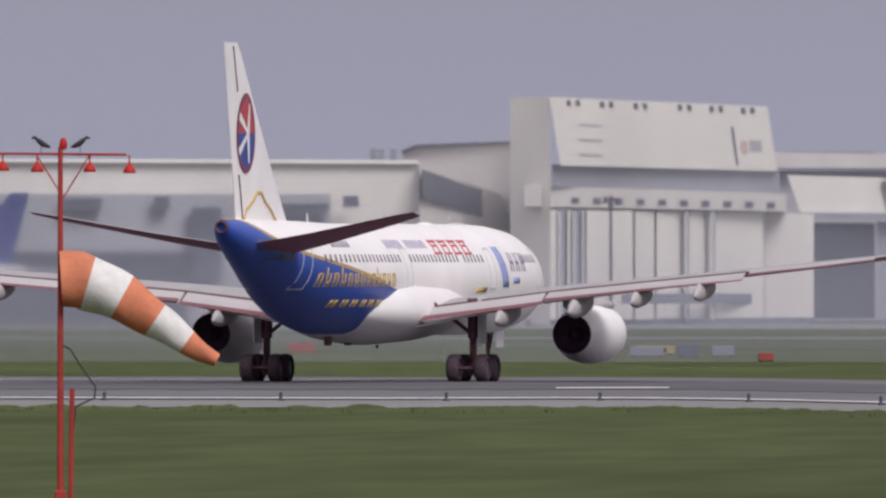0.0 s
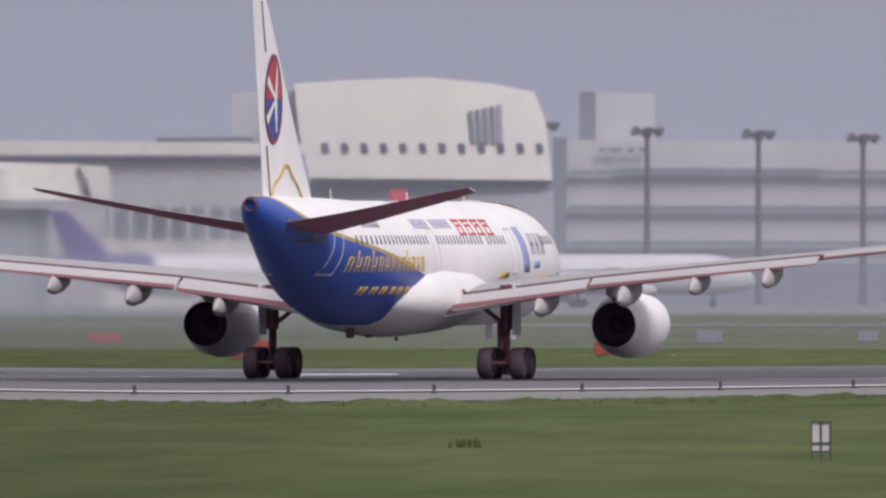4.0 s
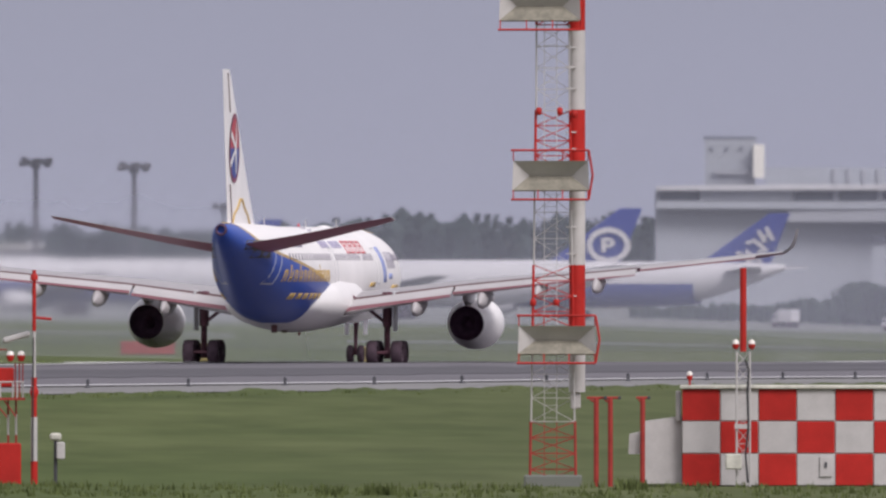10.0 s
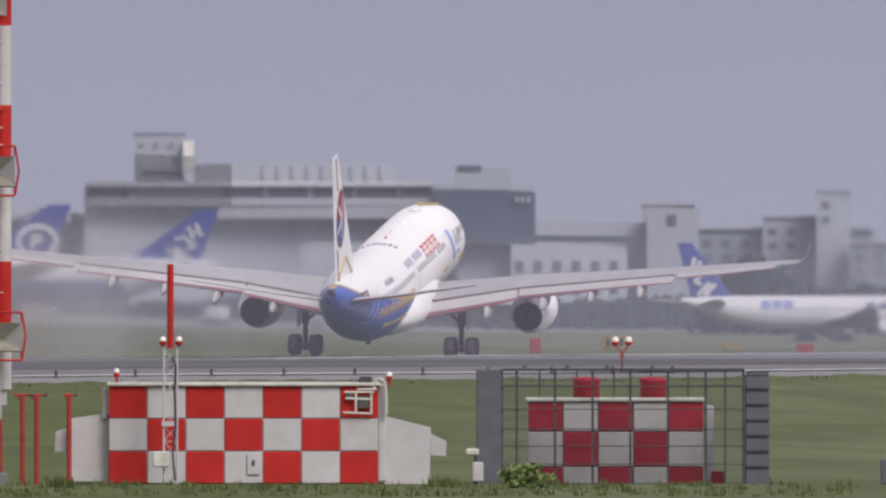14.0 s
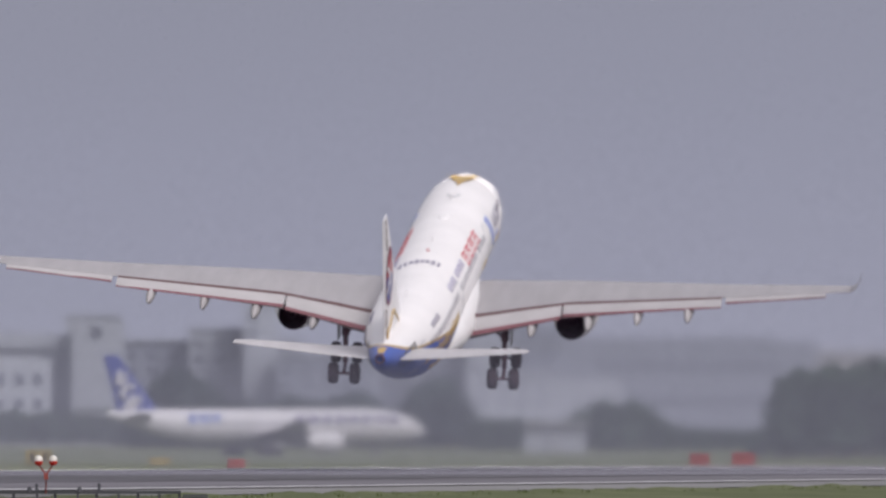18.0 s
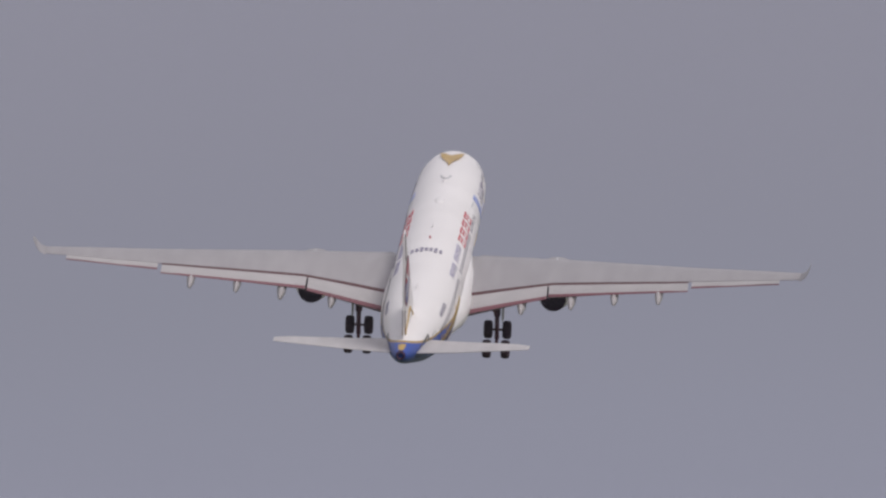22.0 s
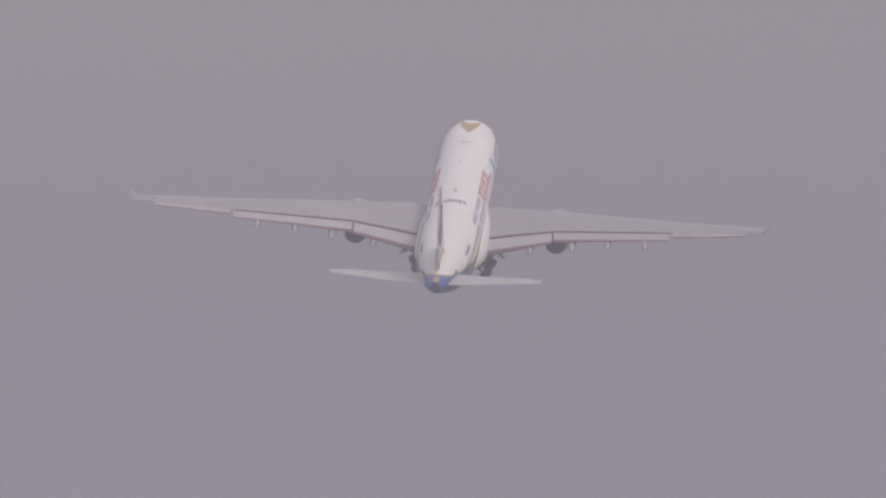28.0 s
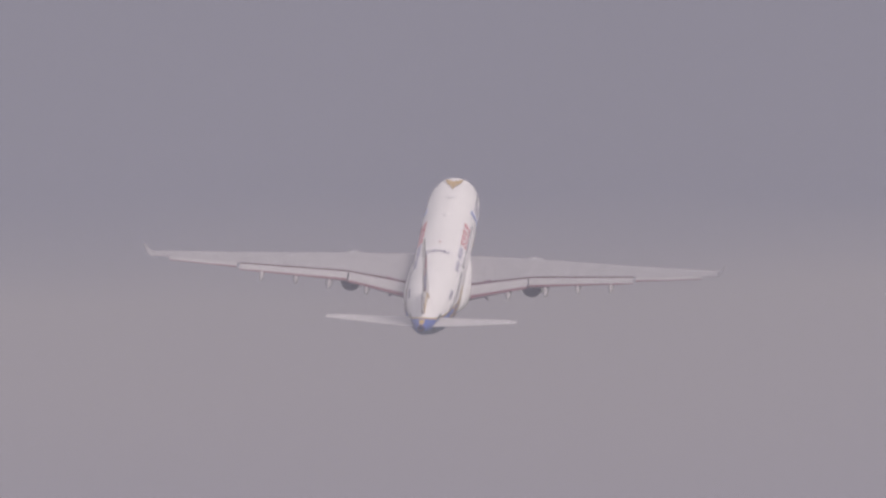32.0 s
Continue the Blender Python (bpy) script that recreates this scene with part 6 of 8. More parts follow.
def hangars():
    # low terminal block
    b = building("maintenance_block", "long low pale maintenance building with a sloping glazed end")
    o = lambda pts: [(x - 784, y - 510) for x, y in pts]
    D = 2900
    part("wall", facade(quad(o([(-500, 282), (740, 287), (745, 345), (745, 575), (-500, 575)]), D, D), 60), "wall", b)
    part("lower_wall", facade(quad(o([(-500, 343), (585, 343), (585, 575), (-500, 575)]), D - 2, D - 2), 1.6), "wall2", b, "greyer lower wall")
    part("end_wall", facade(quad(o([(742, 290), (888, 345), (905, 400), (905, 575), (742, 575)]), D - 3, D + 40), 40), "wall", b)
    part("glazing", facade(quad(o([(747, 299), (880, 346), (886, 396), (747, 348)]), D - 5, D + 36), 1.2), "glass", b, "sloping blue-grey glazing")
    for x0, x1, y0, y1 in ((273, 300, 347, 370), (607, 635, 346, 367), (480, 582, 360, 374), (338, 392, 367, 500), (-60, 8, 360, 420), (500, 556, 380, 390), (110, 180, 350, 372)):
        part("opening", facade(quad(o([(x0, y0), (x1, y0), (x1, y1), (x0, y1)]), D - 4, D - 4), 1.0), "darkwin", b, "dark opening")
    # Flat dark sheet painted in place of the shade in open bays.
    part("bay_shade_sheet", facade(quad(o([(-500, 446), (332, 446), (332, 575), (-500, 575)]), D - 6, D - 6), 3), "shade", b, "dark sheet for the shade in open bays")
    part("roof_edge", facade(quad(o([(-500, 278), (741, 283), (741, 289), (-500, 284)]), D - 1, D - 1), 30), "pale", b)
    for x in (655, 668, 690):
        part("roof_unit", facade(quad(o([(x, 262), (x + 12, 262), (x + 12, 283), (x, 283)]), D + 20, D + 20), 6), "wall3", b)
    # block behind
    b = building("rear_hangar_block", "plain grey hangar block with a dark roof edge")
    part("wall", facade(quad(o([(712, 268), (735, 258), (908, 252), (908, 575), (712, 575)]), D + 70, D + 60), 60), "pale", b)
    part("roof_edge", facade(quad(o([(710, 266), (735, 255), (908, 249), (908, 253), (736, 259), (712, 270)]), D + 69, D + 59), 30), "darkwin", b)
    # the great hangar: lower front, canopy, slanted upper front
    b = building("great_hangar", "tall cream hangar with a slanted upper front and sliding doors")
    D0_, D1_ = 2900, 3035
    part("side_wall", facade([(119, -338, 2908), (190, -340, 2900), (190, 66, 2900), (119, 66, 2908)], 60), "pale", b)
    part("front_wall", facade(quad(o([(965, 340), (1392, 352), (1392, 575), (965, 578)]), D0_ + 6, D1_ + 6), 70), "wall", b)
    up = facade(quad(o([(972, 170), (1358, 187), (1376, 302), (992, 292)]), D0_ - 2, D1_ - 2), 12)
    part("upper_front", up, "pale", b, "slanted cream upper front")
    # Set-back strip whose grey colour carries the shade under the upper front.
    part("painted_shade_strip", facade(quad(o([(975, 290), (1378, 302), (1380, 340), (975, 330)]), D0_ + 4, D1_ + 4), 4), "wall2", b, "set-back grey strip for shade under the upper front")
    part("canopy", facade(quad(o([(928, 328), (1392, 342), (1392, 374), (928, 364)]), D0_ - 7, D1_ - 7), 14), "wall", b, "projecting canopy")
    for i in range(10):
        x = 1018 + 38.5 * i
        y = 355 + 0.95 * i
        part("canopy_vent", facade(quad(o([(x - 7, y - 6), (x + 7, y - 6), (x + 7, y + 5), (x - 7, y + 5)]), sag(x - 7, 928, 464, D0_ - 7, D1_ - 7) - 0.3, sag(x + 7, 928, 464, D0_ - 7, D1_ - 7) - 0.3), 0.6), "darkwin", b)
    for i, x in enumerate((1003, 1062, 1122, 1200, 1256, 1312)):
        for dx in (0, 16):
            y = 180 + i * 2.6
            dd = sag(x + dx, 972, 404, D0_ - 2, D1_ - 2) - 0.3
            part("upper_vent", facade(quad(o([(x + dx, y - 4), (x + dx + 7, y - 4), (x + dx + 8, y + 6), (x + dx + 1, y + 6)]), dd, dd + 2.4), 0.6), "darkwin", b)
    part("sign_board", facade(quad(o([(1297, 222), (1342, 224), (1350, 294), (1306, 292)]), D0_ - 2.8 + 325 / 404 * 135, D0_ - 2.8 + 378 / 404 * 135), 3), "pale", b, "white sign board")
    part("sign_edge", facade(quad(o([(1293, 224), (1298, 223), (1307, 292), (1303, 292)]), D0_ - 3 + 321 / 404 * 135, D0_ - 3 + 335 / 404 * 135), 3.5), "darkwin", b)
    part("sign_shape", facade(quad(o([(1311, 248), (1322, 249), (1324, 272), (1313, 271)]), D0_ - 3.1 + 339 / 404 * 135, D0_ - 3.1 + 352 / 404 * 135), 1), "sred", b, "faded red shape")
    part("sign_bar", facade(quad(o([(1326, 246), (1347, 248), (1349, 268), (1328, 267)]), D0_ - 3.1 + 354 / 404 * 135, D0_ - 3.1 + 377 / 404 * 135), 1), "slab", b)
    for i in range(3):
        part("lettering_bar", facade(quad(o([(1024, 218 + 26 * i), (1066, 220 + 26 * i), (1067, 224 + 26 * i), (1025, 222 + 26 * i)]), sag(1024, 972, 404, D0_ - 2, D1_ - 2) - 0.2, sag(1067, 972, 404, D0_ - 2, D1_ - 2) - 0.2), 0.5), "slab", b)
    # sliding doors and posts
    xs = [970, 990, 1002, 1014, 1036, 1122, 1160, 1218, 1264, 1352]
    for i, (a, c) in enumerate(zip(xs, xs[1:])):
        y0 = 372 + (a - 970) * 0.01
        dd = D0_ + (a - 965) / 427 * 135
        part("door_leaf", facade(quad(o([(a + 2, y0), (c - 2, y0), (c - 2, 566), (a + 2, 566)]), dd, dd + (c - a) * 0.3), 4), "pale" if i not in (1, 3) else "wall2", b, "tall cream door leaf")
    for x in (990, 1016, 1032, 1216, 1262):
        part("door_post", facade(quad(o([(x - 3, 374), (x + 3, 374), (x + 3, 568), (x - 3, 568)]), D0_ + (x - 965) * 0.3 - 1.5, D0_ + (x - 965) * 0.3 - 1.5), 3), "slab", b)
    part("end_pier", facade(quad(o([(1353, 375), (1440, 378), (1440, 562), (1353, 566)]), D1_ - 6, D1_), 12), "wall", b)
    part("door_base_band", facade(quad(o([(1100, 520), (1345, 520), (1345, 538), (1100, 538)]), D0_ + 20, D1_ - 12, -2), 1.0), "wall3", b, "grey band on the doors")
    # Slate strip painted along the foot of the wall as its shadow.
    part("painted_base_shade", facade(quad(o([(930, 566), (1440, 562), (1440, 578), (930, 580)]), D0_ + 2, D1_ + 2), 3), "wall3", b)
    # second hangar row
    b = building("long_hangar_row", "long grey hangar row with slanted canopies and dark door bays")
    o = lambda pts: [(x - 388, y - 516) for x, y in pts]
    D0_, D1_ = 3060, 3250
    part("rear_wall", facade(quad(o([(960, 282), (1740, 292), (1740, 575), (960, 575)]), D0_ + 60, D1_ + 60), 60), "slab", b)
    part("roof", facade(quad(o([(975, 275), (1750, 283), (1750, 303), (975, 304)]), D0_ + 58, D1_ + 58), 60), "wall", b, "pale roof band")
    part("roof_line", facade(quad(o([(975, 302), (1750, 303), (1750, 308), (975, 308)]), D0_ + 57, D1_ + 57), 4), "wall3", b)
    for x0, x1, y in ((985, 1150, 274), (1490, 1660, 272)):
        part("roof_monitor", facade(quad(o([(x0, y), (x1, y - 1), (x1, y + 5), (x0, y + 6)]), D0_ + 80, D0_ + 110), 20), "wall3", b)
    for (a, c) in ((997, 1180), (1185, 1365)):
        part("canopy", facade(quad(o([(a, 315), (c - 12, 320), (c + 16, 386), (a + 24, 382)]), D0_ - 8 + (a - 997) * 0.25, D0_ + 40 + (a - 997) * 0.25), 14), "pale", b, "slanted cream canopy")
        part("canopy_notch", facade(quad(o([(c - 15, 340), (c + 2, 342), (c + 8, 368), (c - 4, 352)]), D0_ + 20 + (a - 997) * 0.25, D0_ + 22 + (a - 997) * 0.25, -12), 2), "wall3", b)
        part("canopy_end", facade(quad(o([(c - 12, 321), (c + 40, 324), (c + 46, 384), (c + 14, 386)]), D0_ + 30 + (a - 997) * 0.25, D0_ + 42 + (a - 997) * 0.25), 8), "wall", b)
    part("canopy_fringe", facade(quad(o([(1000, 381), (1412, 384), (1412, 394), (1000, 392)]), D0_ - 12, D0_ + 90), 10), "wall2", b)
    # Flat near-black sheet; the bay's shade is in its colour.
    part("door_bay", facade(quad(o([(1044, 400), (1152, 400), (1152, 570), (1044, 570)]), D0_ + 2, D0_ + 30), 2), "shade", b, "dark sheet for the shade in a hangar bay")
    part("door_bay", facade(quad(o([(1155, 398), (1300, 398), (1300, 572), (1155, 572)]), D0_ + 33, D0_ + 70), 2), "wall2", b)
    for x in (1008, 1030, 1165, 1187, 1218, 1244, 1290):
        part("bay_post", facade(quad(o([(x - 5, 398), (x + 5, 398), (x + 5, 572), (x - 5, 572)]), D0_ - 4 + (x - 1000) * 0.25, D0_ - 2 + (x - 1000) * 0.25), 3), "wall", b)
    part("window_band", facade(quad(o([(1400, 396), (1750, 398), (1750, 455), (1400, 455)]), D0_ + 70, D1_ + 40), 2), "wall3", b)
    for i in range(10):
        x = 1410 + i * 34
        part("window_bar", facade(quad(o([(x - 2, 396), (x + 2, 396), (x + 2, 456), (x - 2, 456)]), D0_ + 66 + i * 5, D0_ + 66 + i * 5), 1.5), "wall", b)
    part("low_wall", facade(quad(o([(1400, 455), (1750, 457), (1750, 575), (1400, 575)]), D0_ + 60, D1_ + 30), 3), "wall", b)
    # airline hangar and grey office slab
    b = building("curved_roof_hangar", "large pale curved-roof hangar with square vents")
    o = lambda pts: [(x + 1055, y - 490) for x, y in pts]
    D = 3500
    part("rear_wall", facade(quad(o([(180, 168), (300, 160), (300, 575), (180, 575)]), D + 30, D + 30), 60), "slab", b)
    part("upper_front", facade(quad(o([(290, 150), (400, 143), (525, 139), (640, 150), (715, 165), (735, 215), (747, 322), (318, 318), (300, 240)]), D, D + 20), 60), "wall", b, "pale curved front")
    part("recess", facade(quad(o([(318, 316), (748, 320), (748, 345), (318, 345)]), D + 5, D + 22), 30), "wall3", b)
    part("lower_wall", facade(quad(o([(250, 342), (750, 342), (750, 575), (250, 575)]), D + 4, D + 22), 40), "wall2", b)
    for i in range(12):
        x = 345 + 34.5 * i
        part("square_vent", facade(quad(o([(x - 6, 256), (x + 5, 256), (x + 8, 272), (x - 3, 274)]), D - 0.4 + (x - 296) / 457 * 20, D - 0.4 + (x - 282) / 457 * 20), 1), "darkwin", b)
    for i in range(5):
        x = 598 + 13 * i
        part("sign_bar", facade(quad(o([(x, 200 - 3 * i), (x + 8, 198 - 3 * i), (x + 14 - i, 256), (x + 6 - i, 258)]), D - 0.5 + (x - 290) / 457 * 20, D - 0.5 + (x - 276) / 457 * 20), 1), "wall3" if i < 4 else "navy", b, "blue-grey sign bar")
    b = building("grey_office_slab", "wide grey office slab with dark bands and a roof block")
    D = 3750
    part("wall", facade(quad(o([(772, 250), (1402, 254), (1402, 575), (772, 575)]), D, D), 50), "slab", b)
    part("dark_end", facade(quad(o([(748, 245), (773, 247), (773, 575), (748, 575)]), D - 3, D - 3), 30), "wall3", b, "darker slate end wall")
    part("dark_end", facade(quad(o([(1399, 250), (1409, 250), (1409, 575), (1399, 575)]), D - 3, D - 3), 30), "wall3", b)
    part("roof_block", facade(quad(o([(822, 166), (928, 168), (928, 252), (822, 252)]), D + 15, D + 15), 25), "slab", b)
    part("roof_block", facade(quad(o([(795, 164), (824, 165), (824, 252), (795, 252)]), D + 13, D + 13), 25), "wall3", b)
    for y0, y1, x0, x1 in ((304, 311, 776, 1398), (300, 306, 862, 1225), (367, 375, 776, 1398), (430, 437, 776, 1398)):
        part("dark_band", facade(quad(o([(x0, y0), (x1, y0 + 1), (x1, y1 + 1), (x0, y1)]), D - 2, D - 2), 1), "wall3", b)
    for x in (830, 846, 858, 880, 900):
        part("lettering_bar", facade(quad(o([(x, 264), (x + 12, 264), (x + 12, 272), (x, 272)]), D - 2, D - 2), 0.6), "wall3", b)
    part("base_band", facade(quad(o([(700, 470), (1400, 470), (1400, 575), (700, 575)]), D - 60, D - 60), 20), "wall3", b)


hangars()


def cargo_blocks():
    o = lambda pts: [(x + 3960, y - 493) for x, y in pts]
    D = 3900
    b = building("cargo_terminal", "wide grey cargo terminal with strip windows and roof tower")
    part("wall", facade(quad(o([(386, 332), (1008, 322), (1182, 330), (1182, 600), (386, 600)]), D, D + 30), 60), "cargo", b)
    part("upper_wall", facade(quad(o([(388, 334), (632, 322), (1010, 322), (1010, 348), (388, 350)]), D - 2, D + 18), 5), "cargo", b, "paler top storey")
    for x0, x1, y in ((392, 465, 341), (632, 702, 342), (712, 780, 342), (790, 860, 343), (868, 938, 344), (946, 1004, 345)):
        part("strip_window", facade(quad(o([(x0, y - 9), (x1, y - 9), (x1, y + 9), (x0, y + 9)]), D - 2.4 + (x0 - 388) / 622 * 20, D - 2.4 + (x1 - 388) / 622 * 20), 1), "shade", b)
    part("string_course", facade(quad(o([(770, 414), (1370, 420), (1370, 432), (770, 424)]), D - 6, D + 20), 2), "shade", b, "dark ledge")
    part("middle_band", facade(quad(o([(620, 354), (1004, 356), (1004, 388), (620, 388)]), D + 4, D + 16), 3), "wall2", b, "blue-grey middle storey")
    part("loading_bay", facade(quad(o([(946, 454), (1036, 456), (1036, 500), (946, 498)]), D - 8, D - 8), 2), "shade", b, "dark sheet for the shade in a loading bay")
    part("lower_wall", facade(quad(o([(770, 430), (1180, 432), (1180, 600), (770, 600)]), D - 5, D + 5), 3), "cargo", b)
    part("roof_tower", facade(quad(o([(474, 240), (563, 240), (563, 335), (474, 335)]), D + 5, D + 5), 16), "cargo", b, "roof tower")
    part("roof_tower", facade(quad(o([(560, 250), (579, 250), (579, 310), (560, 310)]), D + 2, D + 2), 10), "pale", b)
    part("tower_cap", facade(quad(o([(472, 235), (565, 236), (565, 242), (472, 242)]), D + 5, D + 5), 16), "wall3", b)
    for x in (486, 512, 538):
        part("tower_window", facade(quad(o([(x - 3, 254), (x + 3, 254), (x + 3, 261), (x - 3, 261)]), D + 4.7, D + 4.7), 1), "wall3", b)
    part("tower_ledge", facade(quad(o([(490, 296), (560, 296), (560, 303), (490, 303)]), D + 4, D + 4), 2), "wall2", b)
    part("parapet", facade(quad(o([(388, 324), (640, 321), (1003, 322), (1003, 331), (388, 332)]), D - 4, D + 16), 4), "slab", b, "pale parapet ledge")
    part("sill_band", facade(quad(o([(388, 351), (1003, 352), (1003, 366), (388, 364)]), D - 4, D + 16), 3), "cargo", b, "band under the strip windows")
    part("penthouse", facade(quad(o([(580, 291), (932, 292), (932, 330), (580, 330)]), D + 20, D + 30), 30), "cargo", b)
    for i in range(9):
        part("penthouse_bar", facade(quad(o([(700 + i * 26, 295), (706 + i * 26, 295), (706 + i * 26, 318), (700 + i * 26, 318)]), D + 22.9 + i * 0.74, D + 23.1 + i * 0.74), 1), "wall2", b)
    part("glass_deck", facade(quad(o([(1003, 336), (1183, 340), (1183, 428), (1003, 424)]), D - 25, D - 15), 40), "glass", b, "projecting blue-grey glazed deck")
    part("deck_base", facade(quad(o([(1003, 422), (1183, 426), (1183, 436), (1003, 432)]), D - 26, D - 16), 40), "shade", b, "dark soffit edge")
    part("deck_roof", facade(quad(o([(1040, 296), (1140, 298), (1140, 338), (1040, 336)]), D - 8, D - 8), 25), "cargo", b)
    part("deck_roof", facade(quad(o([(1045, 294), (1088, 294), (1088, 303), (1045, 303)]), D - 8.3, D - 8.3), 1), "darkwin", b)
    part("deck_shaft", facade(quad(o([(1040, 426), (1145, 428), (1145, 600), (1040, 600)]), D - 18, D - 14), 30), "cargo", b)
    for x in (1148, 1158, 1168):
        part("deck_light", facade(quad(o([(x, 350), (x + 5, 350), (x + 5, 360), (x, 360)]), D - 17.5 + (x - 1158) * 0.056, D - 17.2 + (x - 1158) * 0.056), 1), "cargo", b)
    b = building("pier", "long low pale pier building before the treeline")
    part("wall", facade(rect(2640, 3258, -58, 60, 4420), 30), "slab", b)
    part("roof_edge", facade(rect(2636, 3264, -64, -58, 4418), 34), "wall", b, "pale roof edge")
    part("window_strip", facade(rect(2660, 3240, -38, -26, 4419.4), 0.5), "wall2", b, "grey strip of windows")
    part("roof_unit", facade(rect(3232, 3264, -70, -64, 4422), 8), "wall2", b)
    b = building("cargo_annex", "pale cargo annex with small dark windows")
    part("wall", facade(quad(o([(1180, 390), (1382, 396), (1382, 600), (1180, 600)]), D + 30, D + 40), 50), "cargo", b)
    part("stair_block", facade(quad(o([(1380, 368), (1472, 370), (1472, 600), (1380, 600)]), D + 20, D + 20), 30), "cargo", b)
    part("annex_wall", facade(quad(o([(1140, 434), (1345, 440), (1345, 600), (1140, 600)]), D - 30, D - 20), 20), "cargo", b, "paler low wall")
    for x in (1155, 1188, 1222, 1256, 1290, 1322):
        part("annex_window", facade(quad(o([(x - 7, 464), (x + 7, 464), (x + 7, 482), (x - 7, 482)]), D - 30.4 + (x - 1147) / 20.5, D - 30.4 + (x - 1133) / 20.5), 1), "darkwin", b)
        part("annex_window", facade(quad(o([(x - 7, 508), (x + 7, 508), (x + 7, 522), (x - 7, 522)]), D - 30.4 + (x - 1147) / 20.5, D - 30.4 + (x - 1133) / 20.5), 1), "darkwin", b)
    part("stair_window", facade(quad(o([(1416, 382), (1432, 382), (1432, 400), (1416, 400)]), D + 19.7, D + 19.7), 1), "darkwin", b)
    part("shed", facade(quad(o([(880, 530), (1060, 530), (1060, 560), (880, 560)]), D - 60, D - 60), 15), "cargo", b)
    # blocks further along
    blocks = [(5430, 5740, -85, 40, 4100, "wall3"), (5640, 5700, -152, 0, 4080, "cargo"), (5700, 5950, -60, 60, 4060, "wall3"), (5545, 5640, -105, 30, 4090, "cargo"), (5950, 6200, -75, 50, 4120, "wall3"), (6030, 6110, -92, 40, 4090, "cargo"), (5880, 5930, -40, 50, 3700, "darkwin"), (6040, 6180, -30, 70, 3800, "cargo"), (5330, 5425, -128, 20, 4085, "cargo")]
    for u0, u1, v0, _, d, mat in blocks:
        b = building("distant_block", "hazy grey office block beyond the field", "distant blocks")
        part("wall", facade(rect(u0, u1, v0, 95, d, d + 15), 30), mat, b)
        part("roof_edge", facade(rect(u0 - 2, u1 + 2, v0 - 5, v0, d - 1, d + 14), 32), "cargo", b)
        for j in range(2):
            for i in range(max(1, int((u1 - u0) / 34))):
                part("window", facade(rect(u0 + 10 + i * 34, u0 + 24 + i * 34, v0 + 18 + j * 26, v0 + 29 + j * 26, d - 0.4 + 15 * (10 + i * 34) / (u1 - u0), d - 0.4 + 15 * (24 + i * 34) / (u1 - u0)), 1), "darkwin", b)
    b = building("hazy_terminal", "long hazy blue-grey terminal with rows of windows")
    part("wall", facade(rect(6190, 6640, -85, 95, 4200, 4230), 40), "wall3", b)
    for j, v in enumerate((-42, 18)):
        for i in range(11):
            part("window", facade(rect(6260 + i * 30, 6274 + i * 30, v - 8, v + 8, 4199.6 + (70 + i * 30) / 15, 4199.6 + (84 + i * 30) / 15), 1), "darkwin", b)
    part("low_wing", facade(rect(6120, 6300, -20, 95, 4100), 30), "cargo", b)
    b = building("far_block", "hazy far building behind trees", "")
    part("wall", facade(rect(6000, 6570, -92, 95, 4300), 40), "wall3", b)
    part("roof_unit", facade(rect(6110, 6215, -115, -85, 4290), 20), "wall3", b)
    part("side_wing", facade(rect(6000, 6240, -70, 95, 4240), 30), "cargo", b)
    b = building("far_hall", "long pale beige hall with a flat roof behind the wood")
    part("wall", facade(rect(6590, 7450, -64, 95, 4400), 60), "wall", b)
    part("roof_edge", facade(rect(6586, 7454, -70, -64, 4398), 64), "slab", b, "pale flat roof edge")
    b = building("white_kiosk", "small white flat-roofed kiosk before hazy trees")
    part("wall", facade(rect(6126, 6232, 60, 120, 3020), 8), "cargo", b)
    part("roof_edge", facade(rect(6122, 6236, 56, 60, 3019), 10), "slab", b)
    part("door", facade(rect(6168, 6190, 76, 120, 3019.6), 0.5), "wall2", b, "grey door")


cargo_blocks()


# ---- apron masts ----
def masts():
    rows = [(1785, -265), (1970, -255), (2167, -250), (2352, -243), (2533, -240), (2690, -233), (2827, -226), (3118, -216), (3250, -211), (3424, -203)]
    d = 3560.0
    for u, v in rows + [(2876, -133), (3582, -132), (5355, -92), (297, -155)]:
        small = v > -160
        dd = d if not small else 4300.0
        if u == 297:
            dd = 2700.0
        h = lift(v, dd)
        k = 0.4 if u == 297 else 1.0 if not small else 0.85
        t = thing("apron_mast", "tall apron floodlight mast with a ring of lamps", "light mast", facing(u, dd, 0), group="apron masts")
        part("mast", Mesh().tube((0, 0, ground_z(u, dd) - 0.3), (0, 0, h), 0.58 * k, 0.36 * k, 8), "mast", t)
        head = Mesh().tube((0, 0, h - 1.0), (0, 0, h + 0.6), 0.8 * k, 0.5 * k, 8)
        head.tube((-2.3 * k, 0, h + 0.1), (2.3 * k, 0, h + 0.2), 0.18, n=6)
        part("head_frame", head, "mast", t)
        for j in range(8):
            a = 2 * math.pi * j / 8 + 0.2
            part("floodlight", Mesh().box((0, 0, 0), (1.0 * k, 0.7 * k, 0.8 * k), ch=0.1), "mast", t, "", pose(2.1 * k * math.cos(a), 1.6 * math.sin(a), h + 0.35 * math.sin(a * 3), 20, 0, math.degrees(a)))
    d = 4600.0
    t = thing("lattice_tower", "slim distant lattice tower", "tower", facing(2802, d, 0))
    part("lattice", lattice(Mesh(), 1.8, 0, lift(-178, d), 2.4, 0.12), "mast", t)


masts()


